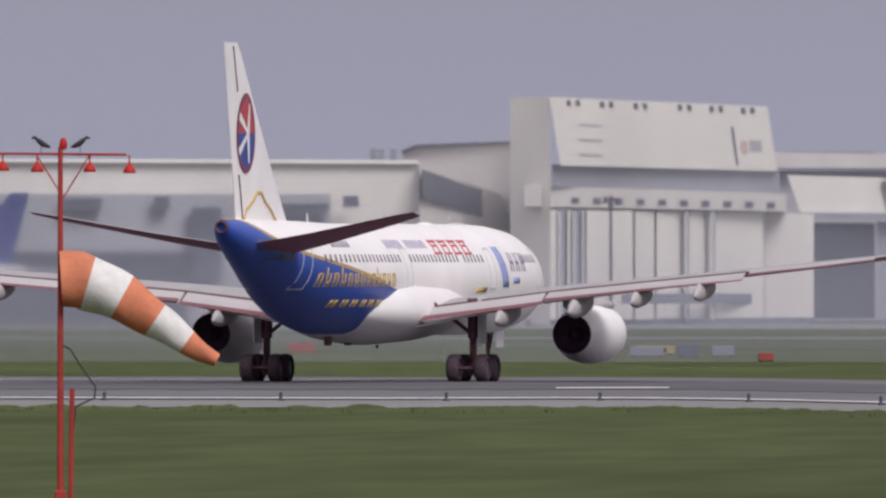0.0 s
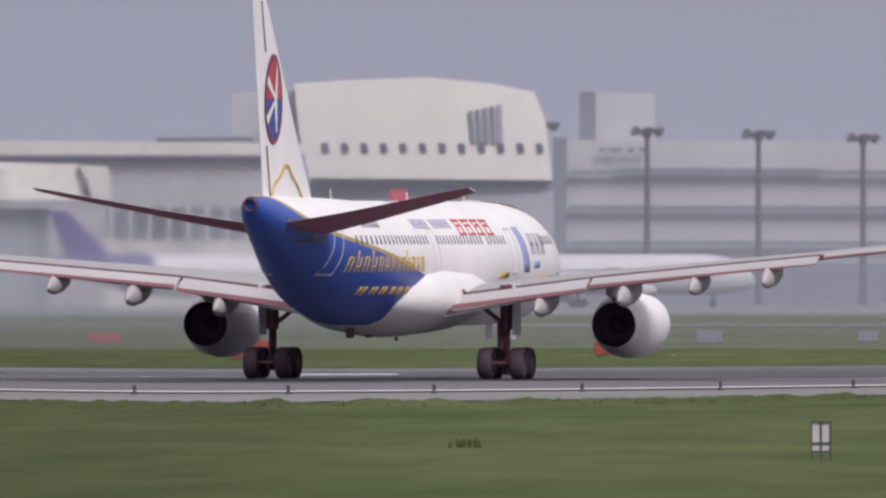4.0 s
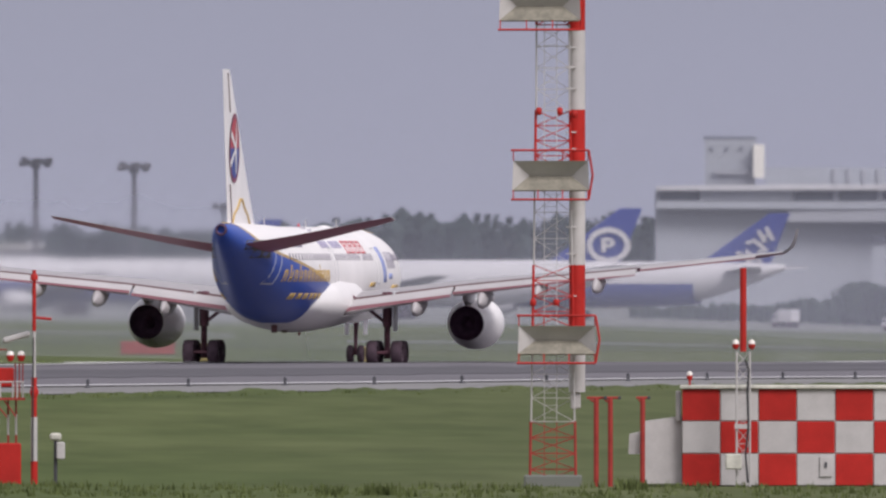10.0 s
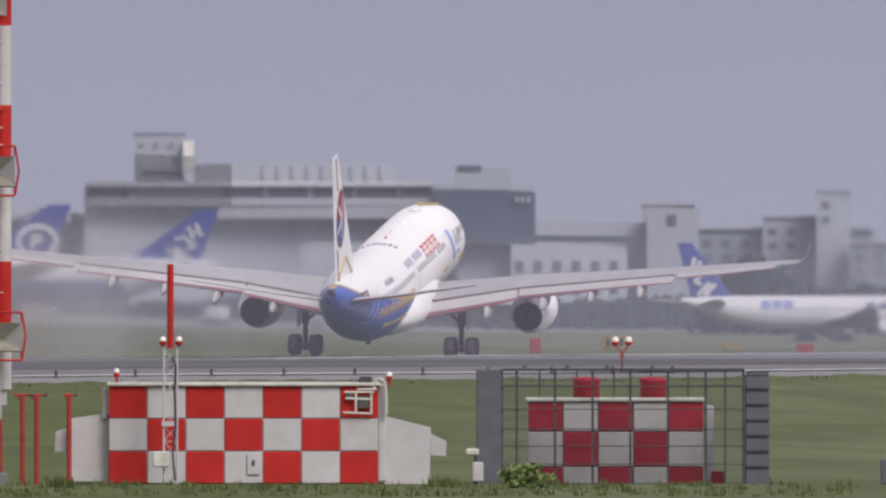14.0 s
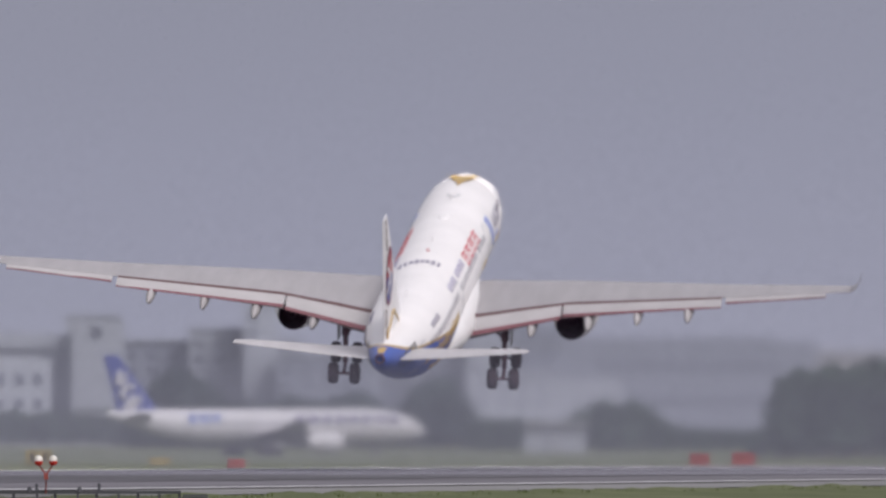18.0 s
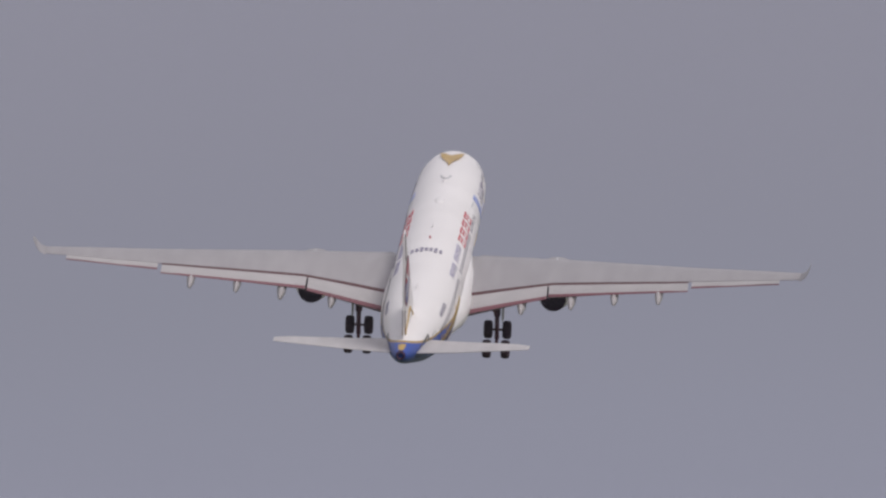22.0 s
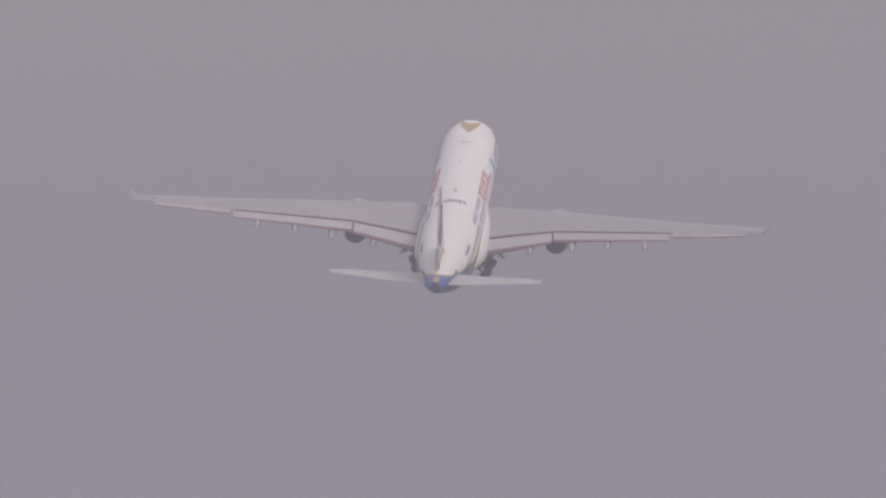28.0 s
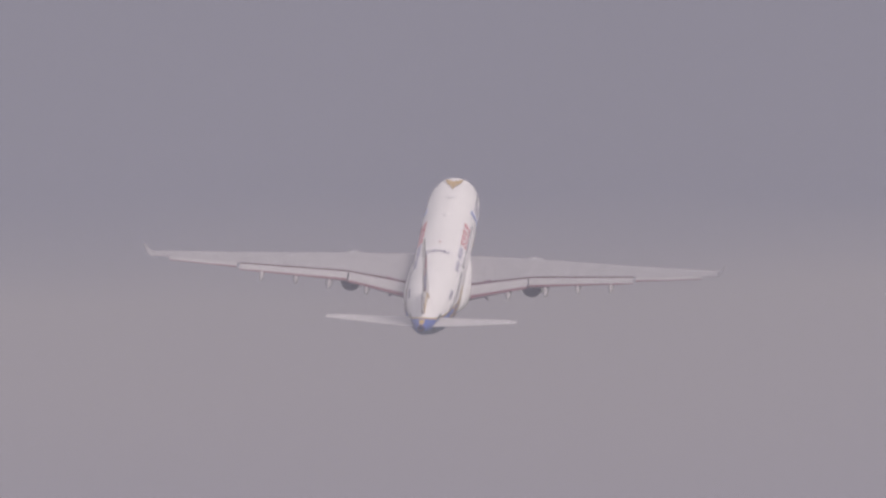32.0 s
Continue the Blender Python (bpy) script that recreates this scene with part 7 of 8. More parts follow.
# ---- woods ----
def wood(name, label, mat, u0, u1, top, d0, d1, n, seed, conifer=0.5, leaves=70):
    """Far trees: tapered trunks with limbs, and crowns of many small uneven leaf clumps with gaps."""
    rnd = random.Random(seed)
    crown, trunks = Mesh(), Mesh()

    def clump(c, r):
        ax = Vector((rnd.random() - 0.5, rnd.random() - 0.5, rnd.random() - 0.5)).normalized()
        x = ax.orthogonal().normalized() * r
        y = ax.cross(x) * (0.5 + 0.5 * rnd.random())
        k = 0.4 * r
        crown.add([c + x, c + y * 0.7 + x * 0.2 + ax * k, c - x * 0.9, c - y * 0.8, c + ax * k * 0.8], [(0, 1, 4), (1, 2, 4), (2, 3, 4), (3, 0, 4)])

    for i in range(n):
        u = u0 + (u1 - u0) * (i + rnd.random() * 0.9) / n
        d = d0 + (d1 - d0) * rnd.random()
        g = ground_z(u, d)
        h = (lift(top(u), d) - g) * (0.84 + 0.18 * rnd.random())
        p = spot(u, d, g)
        trunks.tube(p, p + Vector((0, 0, h * 0.8)), 0.028 * h, 0.008 * h, 6)
        kind = rnd.random() < conifer
        w = h * (0.20 if kind else 0.34) * (0.8 + 0.4 * rnd.random())
        lobes = [(rnd.random() * 6.28, 0.25 + 0.5 * rnd.random(), 0.38 + 0.5 * rnd.random()) for _ in range(6)]
        for j in range(5):
            s = 0.3 + 0.12 * j
            crown.blob(p + Vector((0, 0, h * s)), (w * (1 - s) if kind else w * 0.55) + 0.1, seed=rnd.random(), squash=(1, 1, 1.2))
        for j in range(leaves):
            if kind:
                s = rnd.random() ** 0.8
                r = w * (1.0 - s) * (0.6 + 0.5 * rnd.random()) + 0.1
                a = rnd.random() * 6.28
                c = p + Vector((math.cos(a) * r, math.sin(a) * r, h * (0.12 + 0.88 * s)))
            else:
                la, lr, lz = rnd.choice(lobes)
                o = Vector((rnd.gauss(0, 1), rnd.gauss(0, 1), rnd.gauss(0, 1))).normalized() * w * (0.42 + 0.14 * rnd.random())
                c = p + Vector((math.cos(la) * w * lr, math.sin(la) * w * lr, h * lz)) + o
                c.z = min(c.z, g + h * 1.03)
                if j < 4:
                    trunks.tube(p + Vector((0, 0, h * 0.4)), c, 0.01 * h, 0.004 * h, 4)
            clump(c, h * (0.035 + 0.03 * rnd.random()))
        for j in range(10):
            clump(p + Vector(((rnd.random() - 0.5) * w * 3, (rnd.random() - 0.5) * w, h * (0.05 + 0.2 * rnd.random()))), h * 0.09)
    t = thing(name, label, "wood", kind="stuff")
    part("trunks", trunks, "bark", t)
    part("crowns", crown, mat, t)


wood("far_wood", "hazy dark treeline of mixed conifers beyond the apron", "leaf", 2440, 4560, lambda u: table(u, [(2440, -130), (2560, -128), (2700, -105), (3300, -100), (3600, -85), (3900, -120), (4100, -112), (4500, -120)]), 4550, 4850, 330, 5, 0.45)
wood("rear_hedge", "dark shrubs and low trees before the cargo buildings", "leaf2", 4300, 5900, lambda u: 10 * wob(u, 4, 60) + table(u, [(4300, 44), (4560, 40), (4660, 24), (4690, 2), (4820, 4), (4900, 10), (4918, 34), (4935, -8), (4952, -24), (4964, -44), (4976, -44), (4990, -14), (5000, 34), (5350, 38), (5400, 30), (5900, 46)]), 3420, 3560, 250, 6, 0.1)
wood("near_wood", "dense dark green wood beyond the far grass", "leaf2", 6560, 7500, lambda u: table(u, [(6560, -25), (6700, -48), (6760, -62), (6900, -38), (7060, -22), (7200, -40), (7400, -60)]), 2700, 3050, 130, 7, 0.12, 190)
wood("mid_trees", "clump of hazy trees before the terminal", "leaf2", 6030, 6560, lambda u: table(u, [(6030, 44), (6210, 48), (6235, 24), (6270, 14), (6330, 20), (6385, 62), (6560, 66)]), 3060, 3140, 66, 8, 0.1, 120)
wood("left_trees", "hazy trees between the distant blocks", "leaf", 5440, 6040, lambda u: table(u, [(5440, 24), (5470, 14), (5500, -30), (5535, -46), (5565, -25), (5590, 14), (5700, 20), (5736, -4), (5760, 20), (5815, 4), (5850, 10), (5900, 32), (5935, 0), (5960, -24), (5990, -24), (6010, 10), (6040, 35)]), 3190, 3270, 80, 9, 0.2)


# ---- parked aircraft ----
def parked(u, d, turn, length, tail_h, tail_mat, body_mat, label, mark=None, r=2.9, g=None, belly=None, root=0.66, engines=1, rump=None):
    """A parked airliner: u and d of its middle, turned from the line of sight; forward is local y."""
    z0 = ground_z(u, d) if g is None else g
    t = thing("parked_aircraft", label, "aircraft", facing(u, d, z0, turn))
    L = length / 2
    zc = r + 1.9
    prof = [(L, 0.05, -0.6), (L - 0.5, 0.28, -0.5), (L - 2, 0.62, -0.3), (L - 4.5, 0.9, -0.1), (L - 8, 1, 0), (0, 1, 0), (-L * 0.45, 1, 0), (-L * 0.65, 0.85, 0.25), (-L * 0.85, 0.5, 0.75), (-L, 0.12, 1.2)]
    part("fuselage", Mesh().rings([[(k * r * math.cos(a), y, zc + dz * r * 0.62 + k * r * math.sin(a)) for a in [2 * math.pi * i / 20 for i in range(20)]] for y, k, dz in prof]), body_mat, t, "white hull")
    if belly:
        part("belly_band", Mesh().rings([[(k * (r + 0.04) * math.cos(a), y, zc + k * (r + 0.04) * math.sin(a)) for a in [math.pi * 1.0 + math.pi * i / 12 for i in range(13)]] for y, k in ((L - 8, 0.99), (0, 1), (-L * 0.45, 1), (-L * 0.62, 0.9))], closed=False, cap=False), belly, t)
    if rump:
        part("rear_hull", Mesh().rings([[((k * r + 0.05) * math.cos(a), y, zc + dz * r * 0.62 + (k * r + 0.05) * math.sin(a)) for a in [2 * math.pi * i / 20 for i in range(20)]] for y, k, dz in ((-L * 0.54, 0.93, 0.1), (-L * 0.65, 0.85, 0.25), (-L * 0.85, 0.5, 0.75), (-L * 1.004, 0.12, 1.2))]), rump, t, "coloured rear hull")
    fin = []
    zt = zc + r * 0.75
    for s in (0, 0.35, 0.7, 1.0):
        z = zt + (tail_h - zt) * s
        le, te = -L * root - (L * (0.93 - root)) * s, -L * 0.93 - (L * 0.09) * s
        fin.append([((p[2]) * (0.55 - 0.35 * s), p[1], z) for p in foil(le, te, 1.0, 0, 0)])
    part("fin", Mesh().rings(fin), tail_mat, t, "coloured fin")
    for side in (1, -1):
        part("wing", Mesh().rings([[(side * p[0], p[1], p[2]) for p in foil(le, te, th, x, z)] for x, le, te, th, z in ((r * 0.8, L * 0.28, -L * 0.14, 1.4, zc - r * 0.55), (L * 0.32, L * 0.08, -L * 0.14, 0.9, zc - r * 0.25), (L * 0.9, -L * 0.26, -L * 0.34, 0.3, zc + r * 0.3))]), "wing_top", t)
        part("tailplane", Mesh().rings([[(side * p[0], p[1], p[2]) for p in foil(le, te, th, x, z)] for x, le, te, th, z in ((0.6, -L * 0.72, -L * 0.9, 0.6, zc + r * 0.5), (L * 0.34, -L * 0.93, -L * 1.0, 0.2, zc + r * 0.75))]), "wing_top", t)
        for i in range(engines):
            part("engine", Mesh().lathe([(-1.6, 0.8), (0, 1.25), (2, 1.4), (3.2, 1.25), (3.1, 0.1)], 16, pose(side * L * (0.33 + 0.27 * i), L * (0.13 - 0.17 * i), zc - r * (0.95 - 0.1 * i))), body_mat, t)
        part("main_gear", Mesh().tube((side * 4.5, -2, 0), (side * 4.5, -2, zc - r * 0.3), 0.25, n=6).box((side * 4.5, -2, 0.65), (1.6, 2.8, 1.3), ch=0.4), "tyre", t)
    part("nose_gear", Mesh().tube((0, L - 7, 0.2), (0, L - 7, zc - r * 0.5), 0.2, n=6).box((0, L - 7, 0.5), (0.9, 1.0, 1.0), ch=0.3), "tyre", t)
    part("window_band", Mesh().rings([[(1.012 * r * math.cos(a), y, zc + 1.012 * r * math.sin(a)) for a in (0.16, 0.26)] for y in (-L * 0.4, 0, L - 9)], closed=False, cap=False), "wall2", t)
    if mark:
        for side in (1, -1):
            mk = Mesh()
            for ((y0, s0), (y1, s1), w) in mark[1]:
                za, zb = zt + (tail_h - zt) * s0, zt + (tail_h - zt) * s1
                mk.box((side * 0.42, 0, 0), (0.12, w, math.hypot((y1 - y0) * L, zb - za)), pose(0, (y0 + y1) / 2 * L, (za + zb) / 2, -math.degrees(math.atan2((y1 - y0) * L, zb - za)), 0, 0))
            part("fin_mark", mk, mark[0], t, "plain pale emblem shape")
    return t


SWOOSH = ("haze_white", [((-0.985, 0.60), (-0.93, 0.42), 0.9), ((-0.95, 0.46), (-0.82, 0.26), 1.6), ((-0.84, 0.28), (-0.74, 0.16), 1.3), ((-0.86, 0.2), (-0.84, -0.1), 0.6)])
BARS = ("haze_white", [((-0.90, 0.08), (-0.83, 0.30), 0.55), ((-0.86, 0.06), (-0.79, 0.28), 0.55), ((-0.895, 0.10), (-0.80, 0.26), 0.45), ((-0.925, 0.30), (-0.865, 0.50), 0.55), ((-0.92, 0.32), (-0.88, 0.27), 0.45), ((-0.87, 0.50), (-0.83, 0.44), 0.45), ((-0.95, 0.50), (-0.92, 0.74), 0.55), ((-0.915, 0.46), (-0.885, 0.68), 0.55), ((-0.945, 0.60), (-0.895, 0.56), 0.4)])
RING = ("haze_white", [((-0.885 + 0.078 * math.cos(a), 0.36 + 0.27 * math.sin(a)), (-0.885 + 0.078 * math.cos(a + 0.52), 0.36 + 0.27 * math.sin(a + 0.52)), 0.75) for a in [0.5236 * i for i in range(12)]] + [((-0.865, 0.24), (-0.865, 0.48), 0.6), ((-0.87, 0.47), (-0.902, 0.44), 0.5), ((-0.902, 0.45), (-0.902, 0.35), 0.5), ((-0.902, 0.36), (-0.87, 0.34), 0.5)])
def parked_by_fin(u_fin, v_fin, d, turn, length, *rest, **more):
    """As parked(), but placed by the top of its fin."""
    centre = u_fin - math.sin(radians(turn)) * length * 0.5 * RAD / d
    return parked(centre, d, turn, length, lift(v_fin, d) - more.get("g", ground_z(centre, d)), *rest, **more)


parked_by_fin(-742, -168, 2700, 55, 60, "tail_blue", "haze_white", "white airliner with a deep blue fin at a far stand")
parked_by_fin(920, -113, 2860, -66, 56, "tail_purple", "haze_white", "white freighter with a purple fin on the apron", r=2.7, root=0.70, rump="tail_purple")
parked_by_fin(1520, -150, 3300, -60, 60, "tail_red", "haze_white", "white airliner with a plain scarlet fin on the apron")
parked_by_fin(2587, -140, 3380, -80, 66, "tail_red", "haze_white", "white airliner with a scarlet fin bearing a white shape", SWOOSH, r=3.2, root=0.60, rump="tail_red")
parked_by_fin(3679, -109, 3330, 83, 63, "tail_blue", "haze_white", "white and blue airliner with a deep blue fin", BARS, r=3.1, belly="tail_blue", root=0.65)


def side_marks(t, side, r, rows):
    """Plain lettering blocks on a parked hull: along from, to, up from, to, material."""
    for y0, y1, z0, z1, mat in rows:
        c = r + 1.9
        q = max(-0.9, min(0.9, ((z0 + z1) / 2 - c) / r))
        part("side_mark", Mesh().box((side * (r * math.sqrt(1 - q * q) + 0.05), (y0 + y1) / 2, (z0 + z1) / 2), (0.2, y1 - y0, z1 - z0), ch=0.03), mat, t)


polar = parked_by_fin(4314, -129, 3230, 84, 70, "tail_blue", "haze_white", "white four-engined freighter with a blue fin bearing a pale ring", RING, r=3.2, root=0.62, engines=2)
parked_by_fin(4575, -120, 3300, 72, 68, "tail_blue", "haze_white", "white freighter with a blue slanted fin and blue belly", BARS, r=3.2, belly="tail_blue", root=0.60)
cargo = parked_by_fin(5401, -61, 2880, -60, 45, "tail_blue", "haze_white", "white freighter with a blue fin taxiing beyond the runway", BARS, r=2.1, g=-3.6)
side_marks(polar, -1, 3.2, [(7.8 + 1.9 * i + a, 7.8 + 1.9 * i + b, 4.1 + c, 6.5 if d else 4.6 + c, "tail_purple") for i in range(5) for a, b, c, d in ((0, 0.5, 0, 1), (0.9, 1.4, 0, i in (0, 3)), (0.4, 1.0, 0.9 * (1 - i % 2), 0))])
side_marks(cargo, 1, 2.1, [(-12 + 1.6 * i, -10.8 + 1.6 * i, 4.3, 5.5, "lblue") for i in range(3)] + [(3.0 + 1.9 * i, 4.3 + 1.9 * i, 4.5, 5.2, "tail_purple") for i in range(8)])



# ---- service vehicles on the apron ----
def service_vehicles():
    rows = [(2575, 2900, 20, 6.5, 2.6, "haze_white"), (2640, 2900, -70, 7, 2.8, "haze_white"), (2610, 2880, 80, 4, 1.8, "obox"), (2690, 2920, 85, 8, 3.0, "haze_white"), (2740, 2900, 60, 5, 2.2, "wall2"), (2460, 2950, 75, 4.5, 2.0, "obox"), (3445, 3000, 85, 5, 2.2, "wall3"), (4775, 3200, 80, 6, 2.6, "wall2"), (4577, 3150, 62, 4.5, 3.0, "haze_white")]
    for u, d, turn, length, h, mat in rows:
        length, h = length * 0.75, h * 0.7
        t = thing("service_truck", {"haze_white": "white airport service truck on the apron", "obox": "orange-red airport service vehicle"}.get(mat, "grey airport service vehicle"), "truck", facing(u, d, ground_z(u, d), turn), group="apron vehicles")
        part("body", Mesh().box((0, -0.12 * length, 0.6 + h / 2), (2.3, length * 0.7, h - 0.4), ch=0.12), mat, t)
        part("cab", Mesh().box((0, length * 0.36, 0.5 + h * 0.36), (2.2, length * 0.24, h * 0.72), ch=0.2), "haze_white", t)
        part("windscreen", Mesh().box((0, length * 0.36, 0.5 + h * 0.52), (2.24, length * 0.26, h * 0.22), ch=0.04), "shade", t)
        for x in (-1, 1):
            for y in (-0.3, 0.33):
                part("wheel", Mesh().lathe([(-0.14, 0.02), (-0.14, 0.45), (0.14, 0.45), (0.14, 0.02)], 10, pose(x, y * length, 0.45, 0, 0, 90)), "tyre", t)
    # An unidentified white shape, built as a raised truck to fit the camera's view.
    d = 3400.0
    g = ground_z(5080, d)
    k = d / RAD
    t = thing("catering_truck", "unidentified white shape built as a raised truck", "truck", facing(5080, d, g))
    part("box_body", Mesh().box((0.2, 0, lift(36, d) - g), (52 * k, 2.4, 26 * k), ch=0.15), "haze_white", t)
    part("loading_bridge", Mesh().box((-30 * k, 0, lift(32, d) - g), (12 * k, 1.8, 20 * k), pose(0, 0, 0, 0, 4, 0), ch=0.1), "haze_white", t)
    part("lift_arms", Mesh().tube((-1.6, 0, 0.8), (1.6, 0, lift(48, d) - g), 0.12, n=6).tube((1.6, 0.3, 0.8), (-1.6, 0.3, lift(48, d) - g), 0.12, n=6), "steel", t)
    part("chassis", Mesh().box((0.2, 0, 0.75), (6.0, 2.2, 0.35), ch=0.05), "steel", t)
    part("cab", Mesh().box((2.7, 0, 1.5), (1.5, 2.1, 1.6), ch=0.2), "haze_white", t)
    for x in (-1.8, 2.4):
        for y in (-0.95, 0.95):
            part("wheel", Mesh().lathe([(-0.14, 0.02), (-0.14, 0.45), (0.14, 0.45), (0.14, 0.02)], 10, pose(x, y, 0.45)), "tyre", t)


service_vehicles()


# ---- small field boxes ----
def field_boxes():
    rows = [(572, 136, 26, 14, 1500, "obox"), (375, 120, 70, 14, 1650, "yellow"), (-250, 110, 46, 16, 1700, "obox"), (1280, 150, 50, 26, 1330, "obox"), (1265, 168, 60, 34, 1290, "obox"), (1915, 140, 78, 24, 1350, "obox"), (3087, 152, 98, 36, 1310, "obox"), (3448, 120, 96, 23, 1560, "obox"), (3541, 132, 48, 32, 1355, "yellow"), (3832, 122, 24, 28, 1420, "yellow"), (2080, 125, 46, 20, 1600, "wall3"), (2360, 120, 36, 18, 1620, "wall3"), (2430, 122, 40, 16, 1620, "wall3"), (435, 125, 38, 22, 1580, "darkwin"), (360, 122, 60, 16, 1600, "wall3"), (496, 124, 40, 18, 1600, "wall3"), (1010, 122, 60, 16, 1600, "obox"), (5283, 112, 46, 26, 1800, "yellow"), (5490, 112, 36, 14, 1750, "yellow"), (5620, 118, 30, 16, 1640, "obox"), (6414, 128, 34, 20, 1780, "obox"), (6489, 134, 40, 22, 1760, "obox"), (5143, 116, 20, 26, 1640, "obox"), (7177, 142, 46, 16, 1450, "yellow")]
    for u, _, w, h, d, mat in rows:
        k = d / RAD
        g = ground_z(u, d)
        t = thing("field_box", {"obox": "orange-red marker board in the grass", "yellow": "yellow guidance sign box in the grass"}.get(mat, "dark equipment box in the grass"), "marker board", facing(u, d, g), group="field marker boxes")
        part("cabinet", Mesh().box((0, 0, h * k / 2 + 0.08), (w * k, 0.6, h * k), ch=0.04), mat, t)
        for s in (-0.4, 0.4):
            part("foot", Mesh().box((s * w * k, 0, 0.1), (0.12, 0.3, 0.4)), "steel", t)
        if mat == "yellow" and w > 45:
            for i in range(3):
                part("arrow_bar", Mesh().box(((i - 1) * w * k * 0.25, -0.32, h * k / 2 + 0.08), (w * k * 0.1, 0.03, h * k * 0.5)), "cable", t)


field_boxes()


# ---- grass tufts along the runway's edge and round the huts ----
def tufts():
    rnd = random.Random(3)
    mesh = Mesh()

    def tuft(u, d, h, n):
        g = ground_z(u, d)
        p = spot(u, d, g)
        for _ in range(n):
            a, lean = rnd.random() * 6.28, rnd.random() * 0.5
            q = p + Vector(((rnd.random() - 0.5) * h * 2.4, (rnd.random() - 0.5) * h * 2, 0))
            w = h * (0.10 + 0.1 * rnd.random())
            tip = q + Vector((math.cos(a) * lean * h, math.sin(a) * lean * h, h * (0.6 + 0.6 * rnd.random())))
            s = Vector((math.sin(a) * w, -math.cos(a) * w, 0)) if rnd.random() < 0.4 else Vector((w, 0, 0))
            mesh.add([q - s, q + s, tip], [(0, 1, 2)])

    for i in range(1500):
        u = -900 + 8300 * rnd.random()
        d = near_line(u) - 66 - 14 * wob(u, 7, 45) - 30 * rnd.random() ** 2
        tuft(u, d, 0.05 + 0.16 * rnd.random() ** 4, 6)
    for i in range(900):
        u = 3000 + 2700 * rnd.random()
        tuft(u, 560 + 32 * rnd.random(), 0.06 + 0.16 * rnd.random() ** 2, 7)
    for u, d, h in ((2480, 905, 0.42), (3130, 584, 0.5), (3145, 586, 0.45), (4985, 586, 0.5), (4300, 584, 0.6), (1650, 640, 0.5), (3775, 570, 0.5), (3860, 570, 0.6)):
        for _ in range(9):
            tuft(u + 26 * (rnd.random() - 0.5), d, h * (0.25 + 0.35 * rnd.random()), 14)
    solid("grass_tufts", mesh, "blade", "ragged tufts of longer grass", "grass", kind="stuff")


tufts()


def shrub():
    """A low leafy shrub before the cage."""
    rnd = random.Random(12)
    u, d = 5125.0, 583.0
    g = ground_z(u, d)
    t = thing("shrub", "low bright green leafy shrub in front of the steel cage", "shrub", facing(u, d, g))
    stems, leaves = Mesh(), Mesh()
    for i in range(26):
        x = (rnd.random() - 0.5) * 1.3
        h = (0.62 - 0.75 * (x / 0.75) ** 2 * 0.55) * (0.75 + 0.3 * rnd.random())
        y, lean = (rnd.random() - 0.5) * 0.6, (rnd.random() - 0.5) * 0.3
        stems.tube((x * 0.5, y * 0.6, -0.05), (x + lean * 0.4, y, h * 0.85), 0.016, 0.006, 5)
        for j in range(34):
            k = rnd.random()
            c = Vector((x * (0.5 + 0.5 * k) + (rnd.random() - 0.5) * 0.34, y + (rnd.random() - 0.5) * 0.3, h * (0.1 + 0.9 * k) + (rnd.random() - 0.5) * 0.12))
            ax = Vector((rnd.random() - 0.5, rnd.random() - 0.5, rnd.random() - 0.2)).normalized()
            a = ax.orthogonal().normalized() * 0.085 * (0.6 + 0.7 * rnd.random())
            b = ax.cross(a) * 0.5
            leaves.add([c - a, c + b + ax * 0.012, c + a, c - b + ax * 0.012], [(0, 1, 2), (0, 2, 3)])
    part("stems", stems, "bark", t)
    tagged(part("leaves", leaves, "shrub", t, "many small green leaves"), kind="stuff")


shrub()


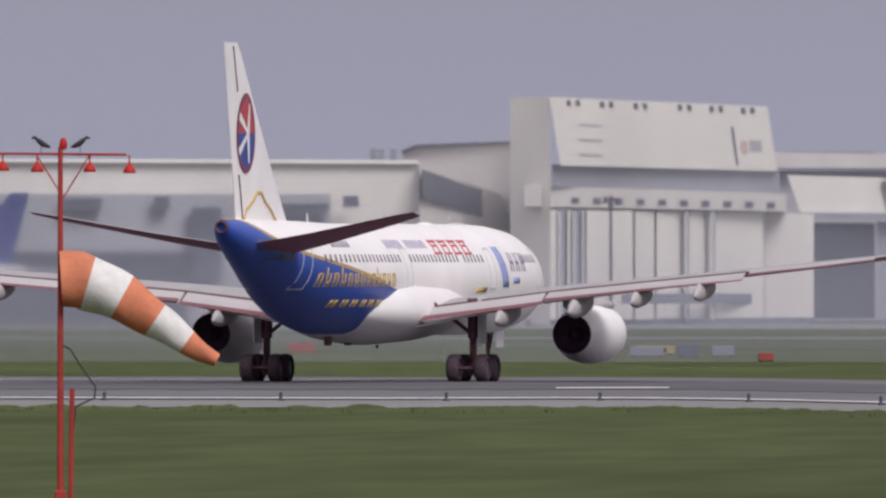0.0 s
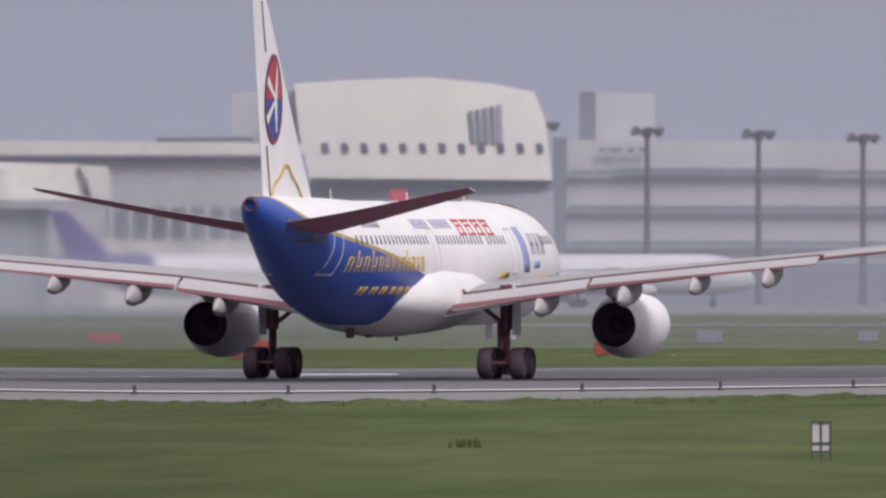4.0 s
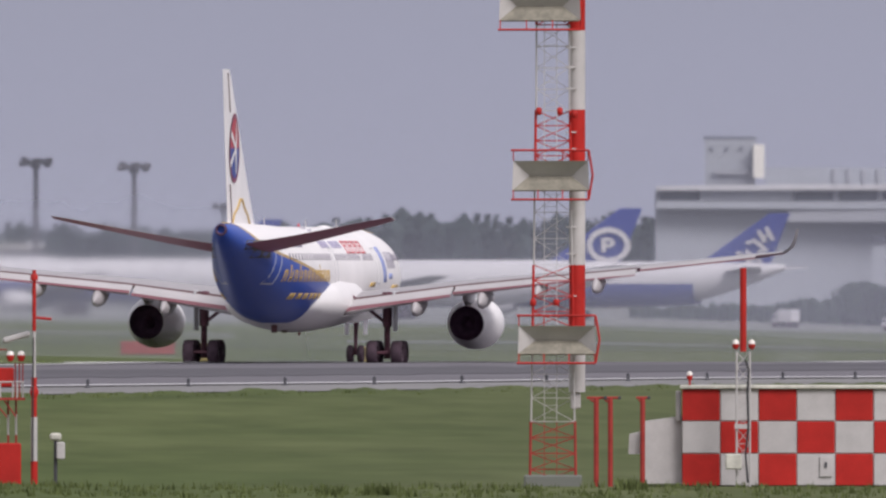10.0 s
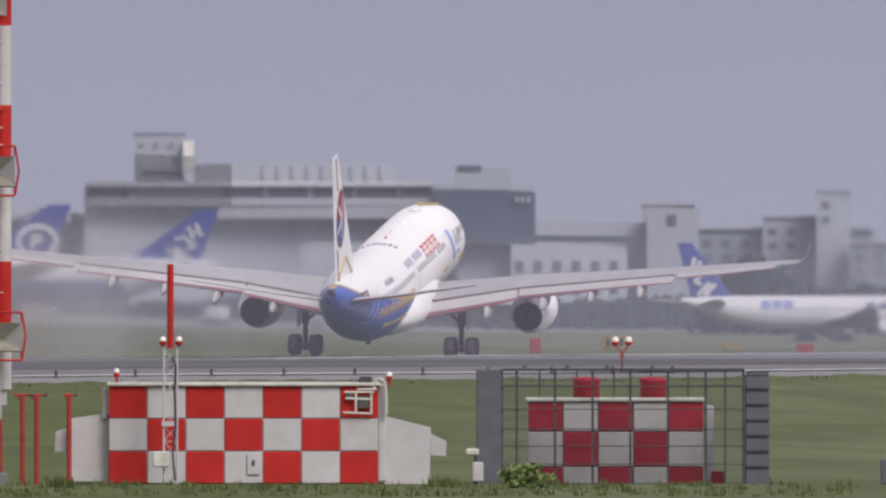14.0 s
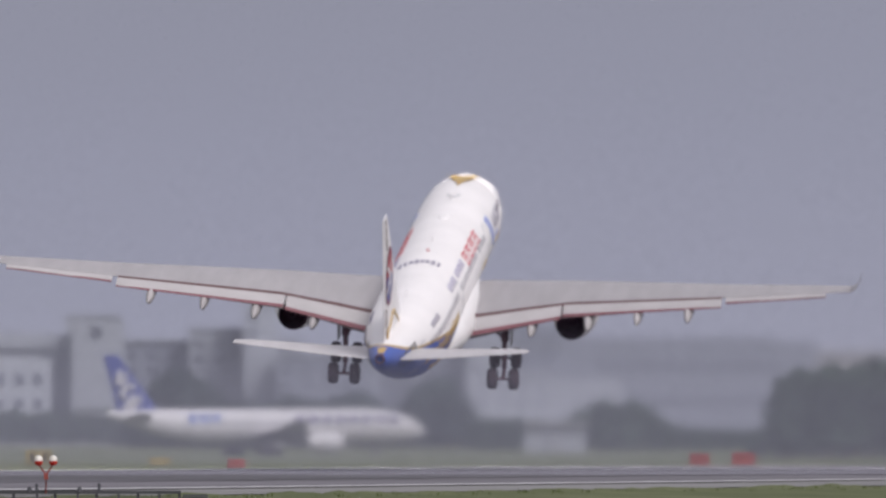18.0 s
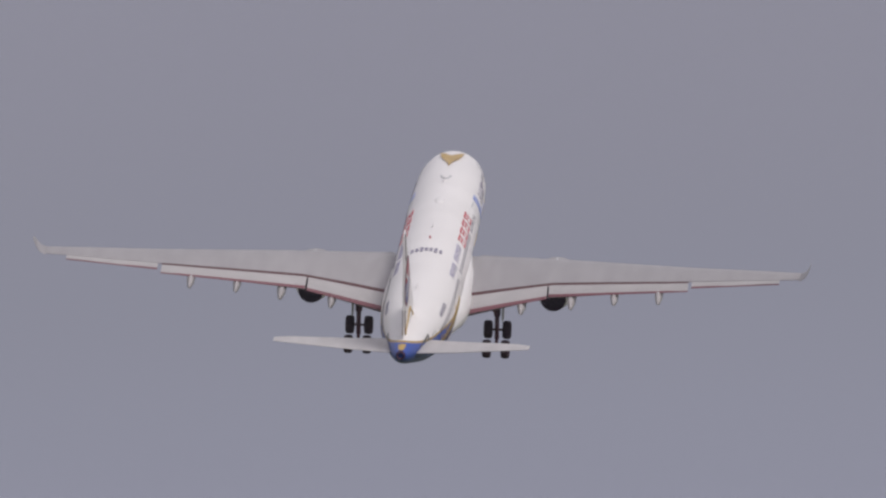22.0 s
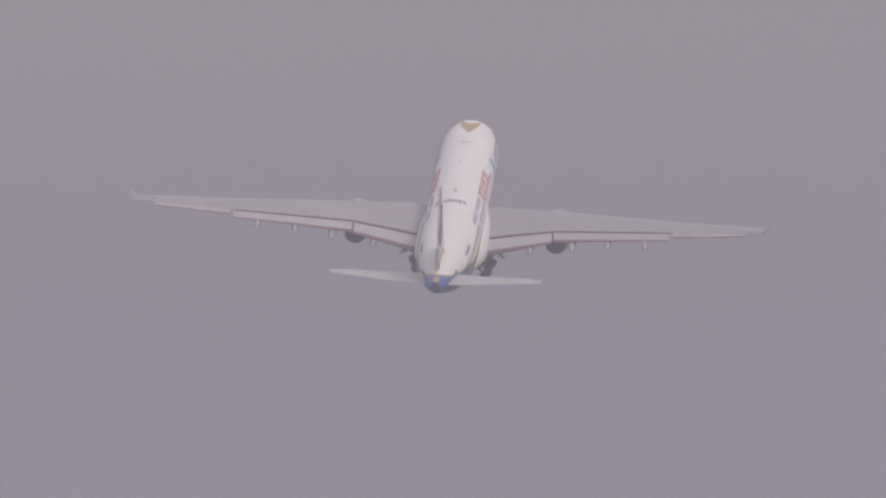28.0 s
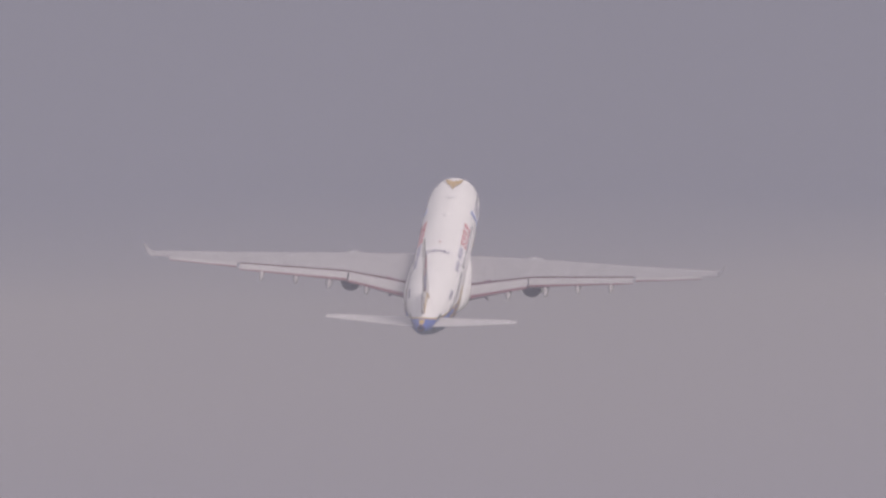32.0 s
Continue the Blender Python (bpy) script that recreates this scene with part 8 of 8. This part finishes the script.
# ---- haze: upright translucent sheets stand in for it and thin out upwards ----
def haze(name, d, share, top, x_fade=None, foot=None):
    m = bpy.data.materials.new(name)
    m.use_nodes = True
    nt = m.node_tree
    L = nt.links.new
    out = nt.nodes["Material Output"]
    nt.nodes.remove(nt.nodes["Principled BSDF"])
    clear, spread, mix = nt.nodes.new("ShaderNodeBsdfTransparent"), nt.nodes.new("ShaderNodeBsdfDiffuse"), nt.nodes.new("ShaderNodeMixShader")
    spread.inputs[0].default_value = (0.41, 0.415, 0.525, 1)
    co, sep, mr, no, mul = (nt.nodes.new("ShaderNode" + k) for k in ("TexCoord", "SeparateXYZ", "MapRange", "TexNoise", "Math"))
    mul.operation = "MULTIPLY"
    mr.interpolation_type = "SMOOTHSTEP"
    mr.inputs["From Min"].default_value, mr.inputs["From Max"].default_value = (4.0, top) if not foot else (top - 40, top)
    mr.inputs["To Min"].default_value, mr.inputs["To Max"].default_value = share, 0.0
    no.inputs["Scale"].default_value = 0.02
    L(co.outputs["Object"], sep.inputs[0])
    L(co.outputs["Object"], no.inputs["Vector"])
    L(sep.outputs[2], mr.inputs["Value"])
    nr = nt.nodes.new("ShaderNodeMapRange")
    nr.inputs["To Min"].default_value, nr.inputs["To Max"].default_value = 0.7, 1.3
    L(no.outputs[0], nr.inputs["Value"])
    L(mr.outputs[0], mul.inputs[0])
    L(nr.outputs[0], mul.inputs[1])
    amount = mul.outputs[0]
    for sock, span in ((0, x_fade), (2, foot)):
        if span:
            fade, more = nt.nodes.new("ShaderNodeMapRange"), nt.nodes.new("ShaderNodeMath")
            fade.interpolation_type = "SMOOTHSTEP"
            fade.inputs["From Min"].default_value, fade.inputs["From Max"].default_value = span
            more.operation = "MULTIPLY"
            L(sep.outputs[sock], fade.inputs["Value"])
            L(fade.outputs[0], more.inputs[0])
            L(amount, more.inputs[1])
            amount = more.outputs[0]
    L(amount, mix.inputs[0])
    L(clear.outputs[0], mix.inputs[1])
    L(spread.outputs[0], mix.inputs[2])
    L(mix.outputs[0], out.inputs[0])
    us = [-3000 + 250 * i for i in range(57)]
    mesh = Mesh().rings([[spot(u, d, z) for u in us] for z in ((-6, 4, 12, 25, top) if not foot else (foot[0], 80, 120, 160, 200, top))], closed=False, cap=False)
    ob = new(name, mesh.data(name, m))
    tagged(ob, "upright translucent sheet that stands in for haze", "haze", kind="stuff")


haze("haze_sheet", 1800, 0.07, 34)
haze("haze_sheet", 2640, 0.15, 44)
haze("haze_sheet", 2660, 0.07, 44, x_fade=(spot(4300, 2660).x, spot(2800, 2660).x))
haze("haze_sheet", 3400, 0.10, 60)
haze("haze_sheet", 3300, 0.17, 60, x_fade=(spot(5500, 3300).x, spot(6300, 3300).x))
# Added mist sheets: the airliner passes behind them and loses contrast.
haze("mist_sheet", 1700, 0.22, 330, foot=(28, 62))
haze("haze_sheet", 1500, 0.19, 9.5)
haze("mist_sheet", 2050, 0.28, 330, foot=(48, 80))


# ---- upright clear sheet round the eye, added to blur like hot air over paving ----
def shimmer():
    m = bpy.data.materials.new("blur_sheet_air")
    m.use_nodes = True
    nt = m.node_tree
    L = nt.links.new
    nt.nodes.remove(nt.nodes["Principled BSDF"])
    air, co, sep, mr = (nt.nodes.new("ShaderNode" + k) for k in ("BsdfRefraction", "TexCoord", "SeparateXYZ", "MapRange"))
    air.inputs["IOR"].default_value = 1.01
    L(co.outputs["Object"], sep.inputs[0])
    L(sep.outputs[0], mr.inputs["Value"])
    mr.interpolation_type = "SMOOTHSTEP"
    mr.inputs["From Min"].default_value, mr.inputs["From Max"].default_value = spot(5400, 1370).x, spot(6000, 1370).x
    mr.inputs["To Min"].default_value, mr.inputs["To Max"].default_value = 0.105, 0.185
    L(mr.outputs[0], air.inputs["Roughness"])
    L(air.outputs[0], nt.nodes["Material Output"].inputs[0])
    us = [-3000 + 100 * i for i in range(141)]
    mesh = Mesh().rings([[spot(u, 1370, z) for u in us] for z in (-8, 4, 14, 24)], closed=False, cap=False)
    ob = new("heat_blur_sheet", mesh.data("heat_blur_sheet", m))
    ob.visible_shadow = False
    tagged(ob, "clear upright sheet added to blur what lies beyond", "haze", kind="stuff")


shimmer()

motions()
